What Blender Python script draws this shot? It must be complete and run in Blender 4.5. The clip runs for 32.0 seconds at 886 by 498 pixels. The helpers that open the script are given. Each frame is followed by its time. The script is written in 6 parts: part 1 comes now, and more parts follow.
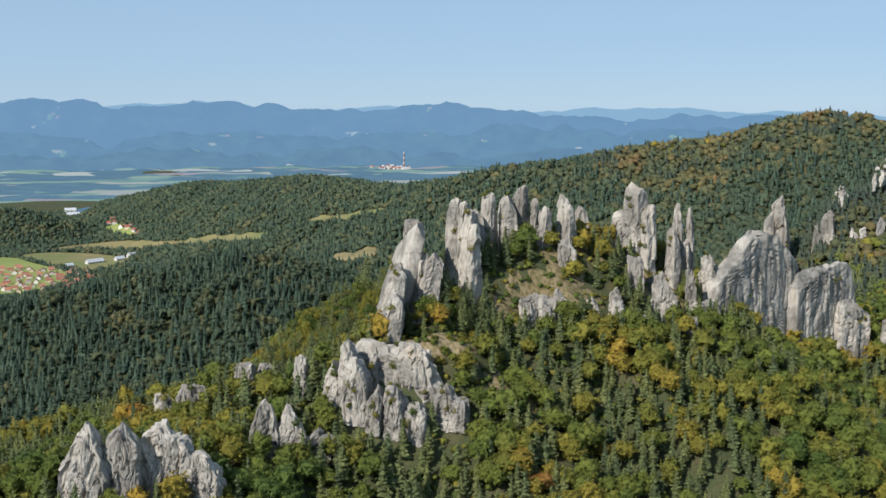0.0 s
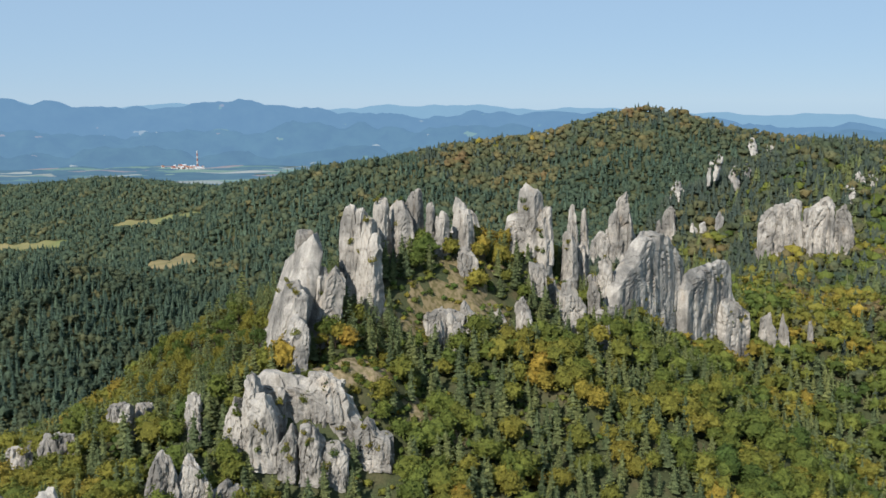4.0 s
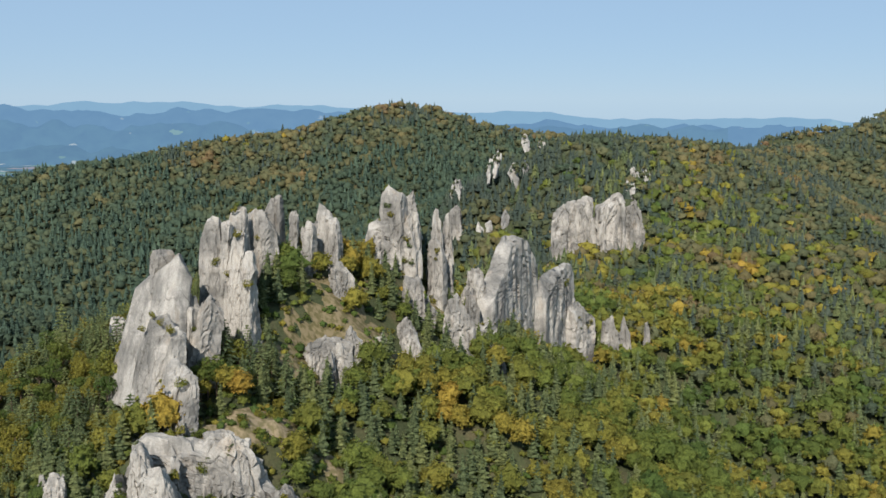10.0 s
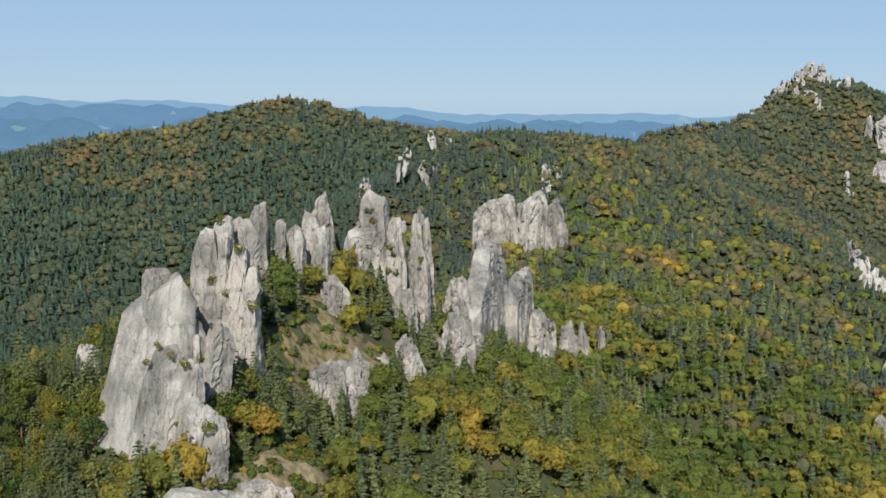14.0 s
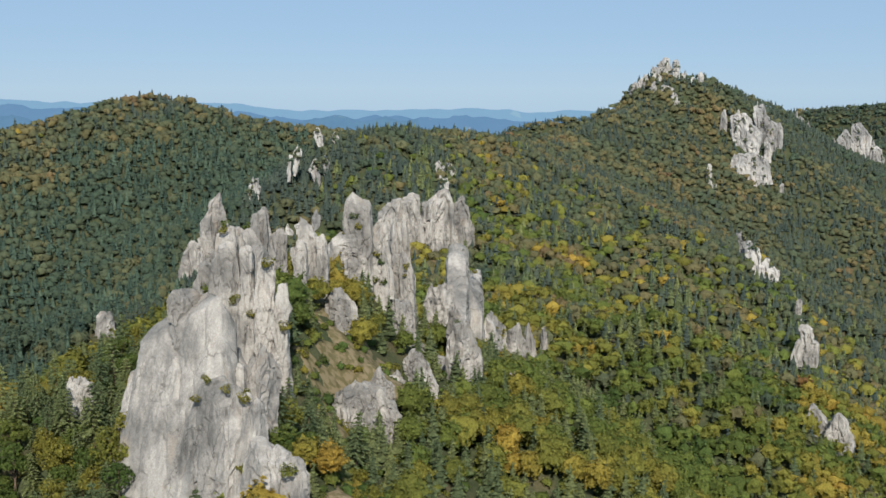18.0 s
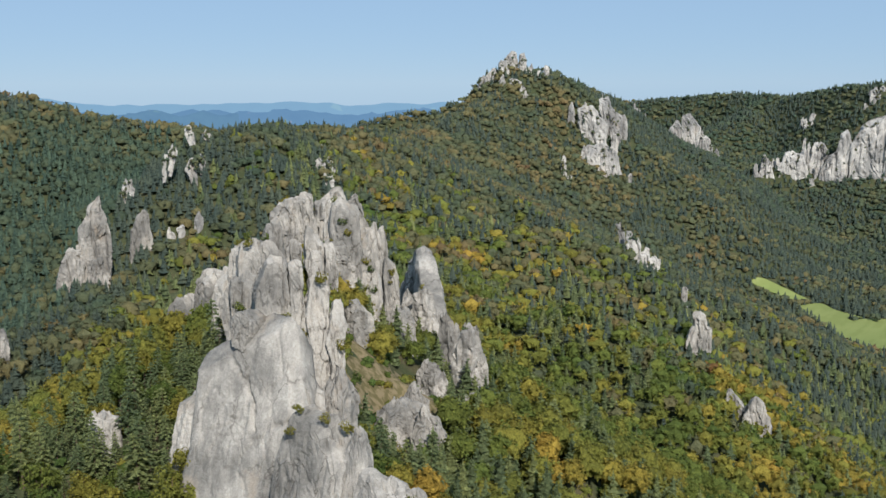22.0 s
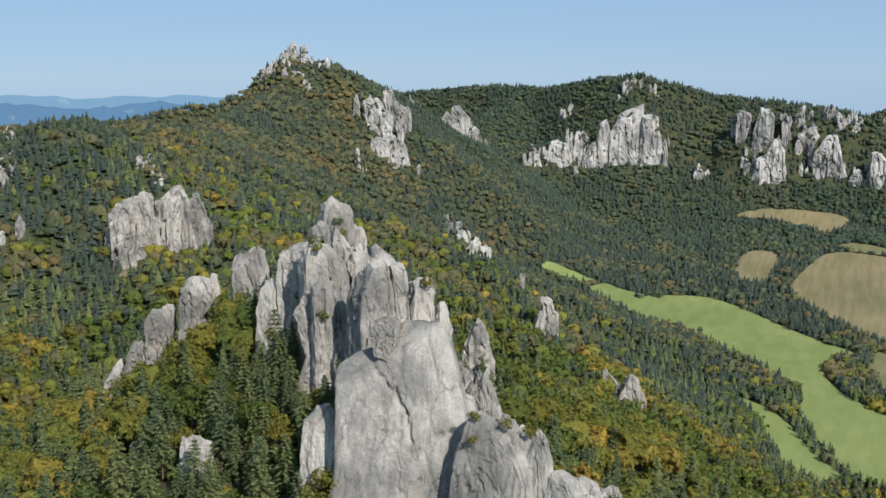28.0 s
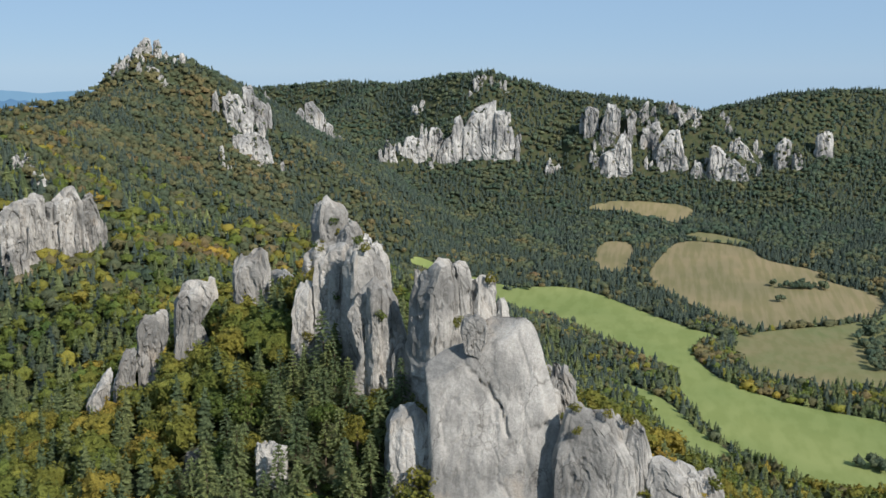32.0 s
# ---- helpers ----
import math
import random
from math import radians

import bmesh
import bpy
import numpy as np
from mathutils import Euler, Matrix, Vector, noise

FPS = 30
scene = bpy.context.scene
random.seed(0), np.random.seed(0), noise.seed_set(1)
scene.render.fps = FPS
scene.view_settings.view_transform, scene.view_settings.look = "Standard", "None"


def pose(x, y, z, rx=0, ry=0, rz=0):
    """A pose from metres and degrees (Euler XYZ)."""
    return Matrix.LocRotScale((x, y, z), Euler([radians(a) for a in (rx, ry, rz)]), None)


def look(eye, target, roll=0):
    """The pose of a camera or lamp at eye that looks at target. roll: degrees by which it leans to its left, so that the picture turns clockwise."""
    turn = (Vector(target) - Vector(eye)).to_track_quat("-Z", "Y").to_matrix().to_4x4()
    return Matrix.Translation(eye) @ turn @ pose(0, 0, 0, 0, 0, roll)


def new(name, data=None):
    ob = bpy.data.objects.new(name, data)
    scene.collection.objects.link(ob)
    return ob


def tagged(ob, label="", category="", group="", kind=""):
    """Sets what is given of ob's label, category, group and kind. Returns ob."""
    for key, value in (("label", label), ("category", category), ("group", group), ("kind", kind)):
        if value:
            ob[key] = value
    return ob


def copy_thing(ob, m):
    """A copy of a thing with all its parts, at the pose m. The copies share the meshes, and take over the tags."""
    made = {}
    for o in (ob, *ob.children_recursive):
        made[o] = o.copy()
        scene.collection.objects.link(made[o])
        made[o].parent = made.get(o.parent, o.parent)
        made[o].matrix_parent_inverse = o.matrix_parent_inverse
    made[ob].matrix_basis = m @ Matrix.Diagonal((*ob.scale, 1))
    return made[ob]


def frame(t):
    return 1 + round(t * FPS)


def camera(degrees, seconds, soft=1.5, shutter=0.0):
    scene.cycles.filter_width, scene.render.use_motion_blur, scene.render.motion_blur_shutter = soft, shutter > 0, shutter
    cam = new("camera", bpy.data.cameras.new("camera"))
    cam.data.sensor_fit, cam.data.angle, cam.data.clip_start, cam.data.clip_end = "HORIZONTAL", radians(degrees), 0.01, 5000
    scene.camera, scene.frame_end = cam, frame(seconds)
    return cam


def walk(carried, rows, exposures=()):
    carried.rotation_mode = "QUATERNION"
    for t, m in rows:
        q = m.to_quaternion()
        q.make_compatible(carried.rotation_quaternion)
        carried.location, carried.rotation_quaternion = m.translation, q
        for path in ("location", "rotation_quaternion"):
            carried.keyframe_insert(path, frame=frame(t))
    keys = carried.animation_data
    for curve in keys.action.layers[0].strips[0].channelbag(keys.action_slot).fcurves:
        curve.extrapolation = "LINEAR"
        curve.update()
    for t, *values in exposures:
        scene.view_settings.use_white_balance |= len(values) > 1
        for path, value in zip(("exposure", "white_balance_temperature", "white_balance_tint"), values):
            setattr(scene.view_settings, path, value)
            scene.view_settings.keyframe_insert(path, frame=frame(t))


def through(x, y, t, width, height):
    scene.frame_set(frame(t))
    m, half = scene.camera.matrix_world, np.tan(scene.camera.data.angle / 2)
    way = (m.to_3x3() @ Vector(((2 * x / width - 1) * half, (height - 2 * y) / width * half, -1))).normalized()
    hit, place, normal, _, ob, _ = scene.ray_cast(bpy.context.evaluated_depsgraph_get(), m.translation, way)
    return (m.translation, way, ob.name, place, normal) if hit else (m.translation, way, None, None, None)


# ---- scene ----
cam = camera(44.44, 32.0, 1.55)

# seconds, x, y, z, tilt up from straight down, heading, roll
PATH = [
    (0.0, 0.00, 0.00, 0.00, 82.380, -0.000, 0.060),
    (1.0, -9.39, 10.89, -0.11, 82.364, -2.517, 0.023),
    (2.0, -18.36, 21.03, -0.19, 82.321, -5.409, 0.100),
    (3.0, -26.50, 31.62, -0.28, 82.269, -8.291, 0.134),
    (4.0, -34.39, 42.60, -0.56, 82.221, -11.166, 0.146),
    (5.0, -42.06, 53.80, -0.92, 82.177, -14.055, 0.156),
    (6.0, -49.31, 65.11, -1.15, 82.134, -16.941, 0.165),
    (7.0, -55.95, 76.49, -1.25, 82.094, -19.763, 0.172),
    (8.0, -61.86, 88.09, -1.66, 82.068, -22.353, 0.148),
    (9.0, -67.25, 99.72, -2.12, 82.061, -24.801, 0.060),
    (10.0, -72.37, 111.05, -2.70, 82.099, -27.087, -0.093),
    (11.0, -77.81, 123.35, -2.80, 82.070, -28.762, -0.238),
    (12.0, -83.12, 135.08, -2.77, 82.017, -30.715, -0.262),
    (13.0, -89.02, 146.60, -2.82, 81.946, -32.813, -0.232),
    (14.0, -95.51, 158.36, -2.76, 81.877, -35.097, -0.257),
    (15.0, -101.65, 170.36, -2.78, 81.821, -37.350, -0.324),
    (16.0, -107.53, 182.34, -2.87, 81.777, -39.587, -0.364),
    (17.0, -113.61, 194.01, -2.96, 81.737, -41.914, -0.302),
    (18.0, -120.06, 205.08, -2.87, 81.683, -44.341, -0.138),
    (19.0, -126.32, 215.81, -2.37, 81.582, -46.702, -0.064),
    (20.0, -132.47, 227.82, -2.19, 81.492, -49.311, -0.003),
    (21.0, -138.50, 239.10, -1.66, 81.392, -51.814, 0.046),
    (22.0, -144.55, 249.99, -1.19, 81.298, -54.310, 0.119),
    (23.0, -150.05, 261.03, -1.44, 81.264, -56.797, 0.172),
    (24.0, -155.61, 271.94, -1.19, 81.173, -59.262, 0.144),
    (25.0, -160.83, 282.31, -0.90, 81.073, -61.639, 0.221),
    (26.0, -165.74, 292.86, -0.71, 80.986, -63.959, 0.232),
    (27.0, -170.52, 303.62, -0.53, 80.911, -66.296, 0.179),
    (28.0, -175.33, 314.32, -0.31, 80.845, -68.724, 0.136),
    (29.0, -180.04, 324.80, -0.01, 80.783, -71.189, 0.120),
    (30.0, -183.90, 335.31, 0.28, 80.717, -73.348, -0.004),
    (31.0, -187.46, 345.74, 0.42, 80.663, -75.590, -0.087),
    (32.0, -190.86, 355.82, 0.65, 80.616, -77.971, -0.103),
]


def eye_pose(x, y, z, tilt, heading, roll):
    return pose(x, y, z, 0, 0, heading) @ pose(0, 0, 0, tilt, 0, 0) @ pose(0, 0, 0, 0, 0, -roll)


walk(cam, [(row[0], eye_pose(*row[1:])) for row in PATH], exposures=[(0.0, 0.48, 6380, 10), (13.0, 0.40, 6360, 10), (20.0, 0.37, 6220, 10), (32.0, 0.33, 6120, 10)])


# ---- daylight ----
SUN_WAY = Vector((-0.50, -0.62, 0.60)).normalized()      # towards the sun
world = bpy.data.worlds.new("sky")
scene.world = world
world.use_nodes = True
wn = world.node_tree.nodes
sky = wn.new("ShaderNodeTexSky")
sky.sky_type = "NISHITA"
sky.sun_disc = False
sky.sun_elevation = math.asin(SUN_WAY.z)
sky.sun_rotation = math.atan2(SUN_WAY.x, SUN_WAY.y)
sky.altitude = 1200
sky.air_density, sky.dust_density, sky.ozone_density = 0.75, 0.0, 3.0
wn["Background"].inputs["Strength"].default_value = 0.10
tint = wn.new("ShaderNodeMix")                          # a thin even veil of high haze over the clear sky
tint.data_type = "RGBA"
tint.inputs[0].default_value = 0.86
tint.inputs[7].default_value = (2.58, 3.72, 5.0, 1)
world.node_tree.links.new(sky.outputs[0], tint.inputs[6])
world.node_tree.links.new(tint.outputs[2], wn["Background"].inputs["Color"])

lamp = bpy.data.lights.new("sun", "SUN")
lamp.energy, lamp.angle, lamp.color = 4.4, radians(0.5), (1.0, 0.94, 0.85)
sun = new("sun", lamp)
sun.matrix_world = look(SUN_WAY * 900, (0, 0, 0))


# ---- materials ----
def material(name, roughness=0.9, specular=0.2):
    m = bpy.data.materials.new(name)
    m.use_nodes = True
    b = m.node_tree.nodes["Principled BSDF"]
    b.inputs["Roughness"].default_value = roughness
    b.inputs["Specular IOR Level"].default_value = specular
    return m, m.node_tree.nodes, m.node_tree.links, b


def ramp(nodes, stops, interpolation="LINEAR"):
    r = nodes.new("ShaderNodeValToRGB")
    r.color_ramp.interpolation = interpolation
    e = r.color_ramp.elements
    while len(e) < len(stops):
        e.new(0.5)
    for el, (at, c) in zip(e, stops):
        el.position, el.color = at, (*c, 1)
    return r


def noise_tex(nodes, links, scale, detail=4.0, rough=0.55, vector=None, stretch=None):
    n = nodes.new("ShaderNodeTexNoise")
    n.inputs["Scale"].default_value = scale
    n.inputs["Detail"].default_value = detail
    n.inputs["Roughness"].default_value = rough
    if vector is None:
        vector = nodes.new("ShaderNodeNewGeometry").outputs["Position"]
    if stretch:
        mp = nodes.new("ShaderNodeMapping")
        mp.inputs["Scale"].default_value = stretch
        links.new(vector, mp.inputs["Vector"])
        vector = mp.outputs["Vector"]
    links.new(vector, n.inputs["Vector"])
    return n


def mix(nodes, links, fac, a, b, kind="MIX"):
    m = nodes.new("ShaderNodeMix")
    m.data_type, m.blend_type = "RGBA", kind
    for socket, value in ((m.inputs[0], fac), (m.inputs[6], a), (m.inputs[7], b)):
        if isinstance(value, (int, float)):
            socket.default_value = value
        elif isinstance(value, tuple):
            socket.default_value = (*value, 1)
        else:
            links.new(value, socket)
    return m.outputs[2]


def rock_material(name, light, dark, scale=1.0):
    m, n, l, b = material(name, 0.92, 0.15)
    pos = n.new("ShaderNodeNewGeometry").outputs["Position"]
    broad = noise_tex(n, l, 0.07 * scale, 5, 0.6, pos)
    streak = noise_tex(n, l, 0.55 * scale, 6, 0.62, pos, (1, 1, 0.18))
    grain = noise_tex(n, l, 2.2 * scale, 6, 0.7, pos)
    base = ramp(n, [(0.36, dark), (0.50, tuple(0.45 * a + 0.55 * c for a, c in zip(light, dark))), (0.56, tuple(0.85 * a + 0.15 * c for a, c in zip(light, dark))), (0.70, light)])
    l.new(broad.outputs["Fac"], base.inputs["Fac"])
    st = ramp(n, [(0.34, (0.34, 0.34, 0.35)), (0.52, (1, 1, 1))])
    l.new(streak.outputs["Fac"], st.inputs["Fac"])
    c = mix(n, l, 0.38, base.outputs["Color"], st.outputs["Color"], "MULTIPLY")
    gr = ramp(n, [(0.32, (0.62, 0.60, 0.57)), (0.62, (1.05, 1.04, 1.02))])
    l.new(grain.outputs["Fac"], gr.inputs["Fac"])
    c = mix(n, l, 0.6, c, gr.outputs["Color"], "MULTIPLY")
    warm = noise_tex(n, l, 0.16 * scale, 4, 0.6, pos, (1, 1, 0.5))
    wr = ramp(n, [(0.60, (0, 0, 0)), (0.74, (1, 1, 1))])
    l.new(warm.outputs["Fac"], wr.inputs["Fac"])
    wf = n.new("ShaderNodeMath")
    wf.operation = "MULTIPLY"
    wf.inputs[1].default_value = 0.35
    l.new(wr.outputs["Color"], wf.inputs[0])
    c = mix(n, l, wf.outputs[0], c, (0.40, 0.30, 0.20))
    warp = noise_tex(n, l, 0.5 * scale, 3, 0.6, pos)
    shift = n.new("ShaderNodeVectorMath")
    shift.operation = "MULTIPLY_ADD"
    shift.inputs[1].default_value = (2.4 / scale, 2.4 / scale, 2.4 / scale)
    l.new(warp.outputs["Color"], shift.inputs[0])
    l.new(pos, shift.inputs[2])
    tall = n.new("ShaderNodeMapping")
    tall.inputs["Scale"].default_value = (1, 1, 0.24)
    l.new(shift.outputs[0], tall.inputs["Vector"])
    joint = n.new("ShaderNodeTexVoronoi")
    joint.feature = "DISTANCE_TO_EDGE"
    joint.inputs["Scale"].default_value = 0.24 * scale
    l.new(tall.outputs["Vector"], joint.inputs["Vector"])
    jr = ramp(n, [(0.0, (0.30, 0.29, 0.28)), (0.012, (0.62, 0.61, 0.60)), (0.032, (1, 1, 1))])
    l.new(joint.outputs["Distance"], jr.inputs["Fac"])
    some = noise_tex(n, l, 0.10 * scale, 2, 0.5, pos)
    sm = ramp(n, [(0.46, (0.05, 0.05, 0.05)), (0.60, (0.8, 0.8, 0.8))])
    l.new(some.outputs["Fac"], sm.inputs["Fac"])
    c = mix(n, l, sm.outputs["Color"], c, jr.outputs["Color"], "MULTIPLY")
    fine = noise_tex(n, l, 7.0 * scale, 8, 0.75, pos)
    fr = ramp(n, [(0.34, (0.72, 0.71, 0.70)), (0.55, (1.05, 1.05, 1.05))])
    l.new(fine.outputs["Fac"], fr.inputs["Fac"])
    c = mix(n, l, 0.7, c, fr.outputs["Color"], "MULTIPLY")
    l.new(c, b.inputs["Base Color"])
    bump = n.new("ShaderNodeBump")
    bump.inputs["Strength"].default_value, bump.inputs["Distance"].default_value = 0.8, 0.28 / scale
    add = n.new("ShaderNodeMath")
    add.operation = "ADD"
    l.new(streak.outputs["Fac"], add.inputs[0])
    l.new(grain.outputs["Fac"], add.inputs[1])
    l.new(add.outputs[0], bump.inputs["Height"])
    l.new(bump.outputs["Normal"], b.inputs["Normal"])
    return m


ROCK = rock_material("pale limestone", (0.462, 0.433, 0.390), (0.183, 0.175, 0.161))
# copy of the same limestone, its colour lightened for crags far off
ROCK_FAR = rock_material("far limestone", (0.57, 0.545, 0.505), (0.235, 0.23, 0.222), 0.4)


def foliage_material(name, stops, through=0.25, single=False, vary=0.34):
    """Leaves: the tone of each tree picks a colour, each clump varies it a little."""
    m, n, l, b = material(name, 0.75, 0.12)
    r = ramp(n, stops)
    if single:
        l.new(n.new("ShaderNodeObjectInfo").outputs["Random"], r.inputs["Fac"])
    else:
        tone = n.new("ShaderNodeAttribute")
        tone.attribute_name = "tone"
        l.new(tone.outputs["Fac"], r.inputs["Fac"])
    isl = n.new("ShaderNodeNewGeometry")
    v = ramp(n, [(0.0, (1 - vary, 1 - 0.95 * vary, 1 - vary)), (1.0, (1 + 1.15 * vary, 1 + 1.05 * vary, 1 + 0.75 * vary))])
    l.new(isl.outputs["Random Per Island"], v.inputs["Fac"])
    c = mix(n, l, 1.0, r.outputs["Color"], v.outputs["Color"], "MULTIPLY")
    grain = noise_tex(n, l, 1.7, 4, 0.75)
    # random light and dark flecks in the colour imitate lit leaves and shaded gaps
    gr = ramp(n, [(0.32, (0.55, 0.58, 0.55)), (0.5, (0.97, 0.97, 0.97)), (0.68, (1.38, 1.34, 1.25))])
    l.new(grain.outputs["Fac"], gr.inputs["Fac"])
    c = mix(n, l, 1.0, c, gr.outputs["Color"], "MULTIPLY")
    l.new(c, b.inputs["Base Color"])
    bump = n.new("ShaderNodeBump")
    bump.inputs["Strength"].default_value, bump.inputs["Distance"].default_value = 1.0, 0.8
    l.new(grain.outputs["Fac"], bump.inputs["Height"])
    l.new(bump.outputs["Normal"], b.inputs["Normal"])
    t = n.new("ShaderNodeBsdfTranslucent")
    l.new(c, t.inputs["Color"])
    mx = n.new("ShaderNodeMixShader")
    mx.inputs[0].default_value = through
    l.new(b.outputs[0], mx.inputs[1])
    l.new(t.outputs[0], mx.inputs[2])
    l.new(mx.outputs[0], n["Material Output"].inputs["Surface"])
    return m


PINE_TONES = [(0.0, (0.121, 0.159, 0.084)), (0.5, (0.167, 0.202, 0.095)), (1.0, (0.222, 0.245, 0.101))]
LEAF_TONES = [(0.0, (0.088, 0.136, 0.038)), (0.30, (0.150, 0.183, 0.043)), (0.55, (0.248, 0.226, 0.047)),
              (0.78, (0.380, 0.262, 0.052)), (0.92, (0.330, 0.180, 0.052)), (1.0, (0.225, 0.122, 0.052))]
CONIFER = foliage_material("conifer needles", PINE_TONES, 0.34)
BROADLEAF = foliage_material("broad leaves", LEAF_TONES, 0.30, False, 0.28)
SPRUCE = foliage_material("spruce needles", [(0.0, (0.060, 0.097, 0.078)), (1.0, (0.100, 0.145, 0.104))], 0.24)
# leaf and needle colours dulled and blued to imitate haze over distant woods
FAR_LEAF = foliage_material("haze-dulled leaves", [(0.0, (0.072, 0.104, 0.070)), (0.35, (0.120, 0.133, 0.072)), (0.60, (0.182, 0.155, 0.072)),
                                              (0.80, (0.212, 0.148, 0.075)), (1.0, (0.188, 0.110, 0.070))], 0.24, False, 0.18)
FAR_PINE = foliage_material("haze-dulled needles", [(0.0, (0.067, 0.094, 0.081)), (1.0, (0.106, 0.130, 0.095))], 0.22, False, 0.14)
PINE_SINGLE = foliage_material("pine needles", [(at, tuple(1.25 * v for v in c)) for at, c in PINE_TONES], 0.42, True)
LEAF_SINGLE = foliage_material("leaves", LEAF_TONES[:3], 0.35, True)


def bark_material():
    m, n, l, b = material("bark", 0.95, 0.1)
    t = noise_tex(n, l, 6.0, 5, 0.6, None, (1, 1, 0.25))
    r = ramp(n, [(0.35, (0.07, 0.05, 0.035)), (0.65, (0.20, 0.14, 0.10))])
    l.new(t.outputs["Fac"], r.inputs["Fac"])
    l.new(r.outputs["Color"], b.inputs["Base Color"])
    return m


BARK = bark_material()


def distance_material(name, wood, patches, haze_glow, share, scale, cover, stretch=(1, 1, 1)):
    """Far country: woods, with fields in cells of their own colour; the haze is painted on as a blue glow of the
    surface.
    """
    m, n, l, b = material(name, 1.0, 0.0)
    pos = n.new("ShaderNodeNewGeometry").outputs["Position"]
    t = noise_tex(n, l, 0.012, 7, 0.65, pos)
    r = ramp(n, [(0.35, tuple(0.55 * c for c in wood)), (0.65, tuple(1.5 * c for c in wood))])
    l.new(t.outputs["Fac"], r.inputs["Fac"])
    mp = n.new("ShaderNodeMapping")
    mp.inputs["Scale"].default_value = stretch
    mp.inputs["Rotation"].default_value = (0, 0, 0.5)
    l.new(pos, mp.inputs["Vector"])
    v = n.new("ShaderNodeTexVoronoi")
    v.inputs["Scale"].default_value = scale
    l.new(mp.outputs["Vector"], v.inputs["Vector"])
    sep = n.new("ShaderNodeSeparateColor")
    l.new(v.outputs["Color"], sep.inputs["Color"])
    f = ramp(n, [(k / len(patches), c) for k, c in enumerate(patches)], "CONSTANT")
    l.new(sep.outputs[0], f.inputs["Fac"])
    where = noise_tex(n, l, scale * 0.35, 3, 0.5, pos)
    add = n.new("ShaderNodeMath")
    add.operation = "MULTIPLY_ADD"
    add.inputs[1].default_value, add.inputs[2].default_value = 0.35, 0.0
    l.new(sep.outputs[1], add.inputs[0])
    l.new(where.outputs["Fac"], add.inputs[2])
    open_land = ramp(n, [(0.0, (0, 0, 0)), (1 - cover, (1, 1, 1))], "CONSTANT")
    l.new(add.outputs[0], open_land.inputs["Fac"])
    c = mix(n, l, open_land.outputs["Color"], r.outputs["Color"], f.outputs["Color"])
    l.new(c, b.inputs["Base Color"])
    # blue emission in place of distance haze, mixed in by share
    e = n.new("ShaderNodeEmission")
    e.inputs["Color"].default_value = (*haze_glow, 1)
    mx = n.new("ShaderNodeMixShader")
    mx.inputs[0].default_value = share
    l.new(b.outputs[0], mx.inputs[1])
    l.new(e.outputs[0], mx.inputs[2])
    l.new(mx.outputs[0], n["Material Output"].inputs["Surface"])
    return m


# haze colour that the far sheets give off; no real air is modelled
HAZE_GLOW = (0.140, 0.270, 0.44)
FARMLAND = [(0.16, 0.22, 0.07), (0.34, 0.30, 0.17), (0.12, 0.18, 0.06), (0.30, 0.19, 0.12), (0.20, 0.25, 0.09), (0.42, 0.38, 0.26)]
PLAIN = distance_material("far plain", (0.035, 0.06, 0.04), FARMLAND, HAZE_GLOW, 0.46, 0.012, 0.27, (0.35, 1.0, 1))
FOOTHILL_NEAR = distance_material("near foothills", (0.03, 0.055, 0.04), FARMLAND, HAZE_GLOW, 0.60, 0.030, 0.05, (0.6, 1, 1))
FOOTHILL = distance_material("far foothills", (0.03, 0.055, 0.04), FARMLAND, HAZE_GLOW, 0.67, 0.030, 0.05, (0.6, 1, 1))
MOUNTAIN = distance_material("far mountains", (0.035, 0.05, 0.04), FARMLAND, HAZE_GLOW, 0.77, 0.03, 0.02)
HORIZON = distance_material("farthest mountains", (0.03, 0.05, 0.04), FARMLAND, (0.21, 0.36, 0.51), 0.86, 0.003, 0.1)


def ground_material():
    m, n, l, b = material("forest floor", 0.95, 0.1)
    a = noise_tex(n, l, 0.12, 5)
    r = ramp(n, [(0.3, (0.048, 0.060, 0.028)), (0.5, (0.064, 0.072, 0.034)), (0.7, (0.095, 0.082, 0.044))])
    l.new(a.outputs["Fac"], r.inputs["Fac"])
    g = noise_tex(n, l, 1.3, 5, 0.7)
    gr = ramp(n, [(0.3, (0.6, 0.6, 0.6)), (0.7, (1.2, 1.2, 1.2))])
    l.new(g.outputs["Fac"], gr.inputs["Fac"])
    l.new(mix(n, l, 1.0, r.outputs["Color"], gr.outputs["Color"], "MULTIPLY"), b.inputs["Base Color"])
    return m


GROUND = ground_material()


def field_material(name, a, c, line, stretch):
    m, n, l, b = material(name, 0.95, 0.1)
    x = noise_tex(n, l, 0.012, 5)
    r = ramp(n, [(0.35, a), (0.65, c)])
    l.new(x.outputs["Fac"], r.inputs["Fac"])
    s = noise_tex(n, l, 0.11, 3, 0.5, None, stretch)
    sr = ramp(n, [(0.42, line), (0.58, (1, 1, 1))])
    l.new(s.outputs["Fac"], sr.inputs["Fac"])
    l.new(mix(n, l, 0.8, r.outputs["Color"], sr.outputs["Color"], "MULTIPLY"), b.inputs["Base Color"])
    return m


MEADOW = field_material("green meadow", (0.185, 0.220, 0.072), (0.235, 0.260, 0.090), (0.86, 0.88, 0.82), (0.3, 1.0, 1))
STUBBLE = field_material("dry stubble", (0.265, 0.205, 0.112), (0.195, 0.165, 0.088), (0.76, 0.82, 0.7), (0.12, 1.6, 1))
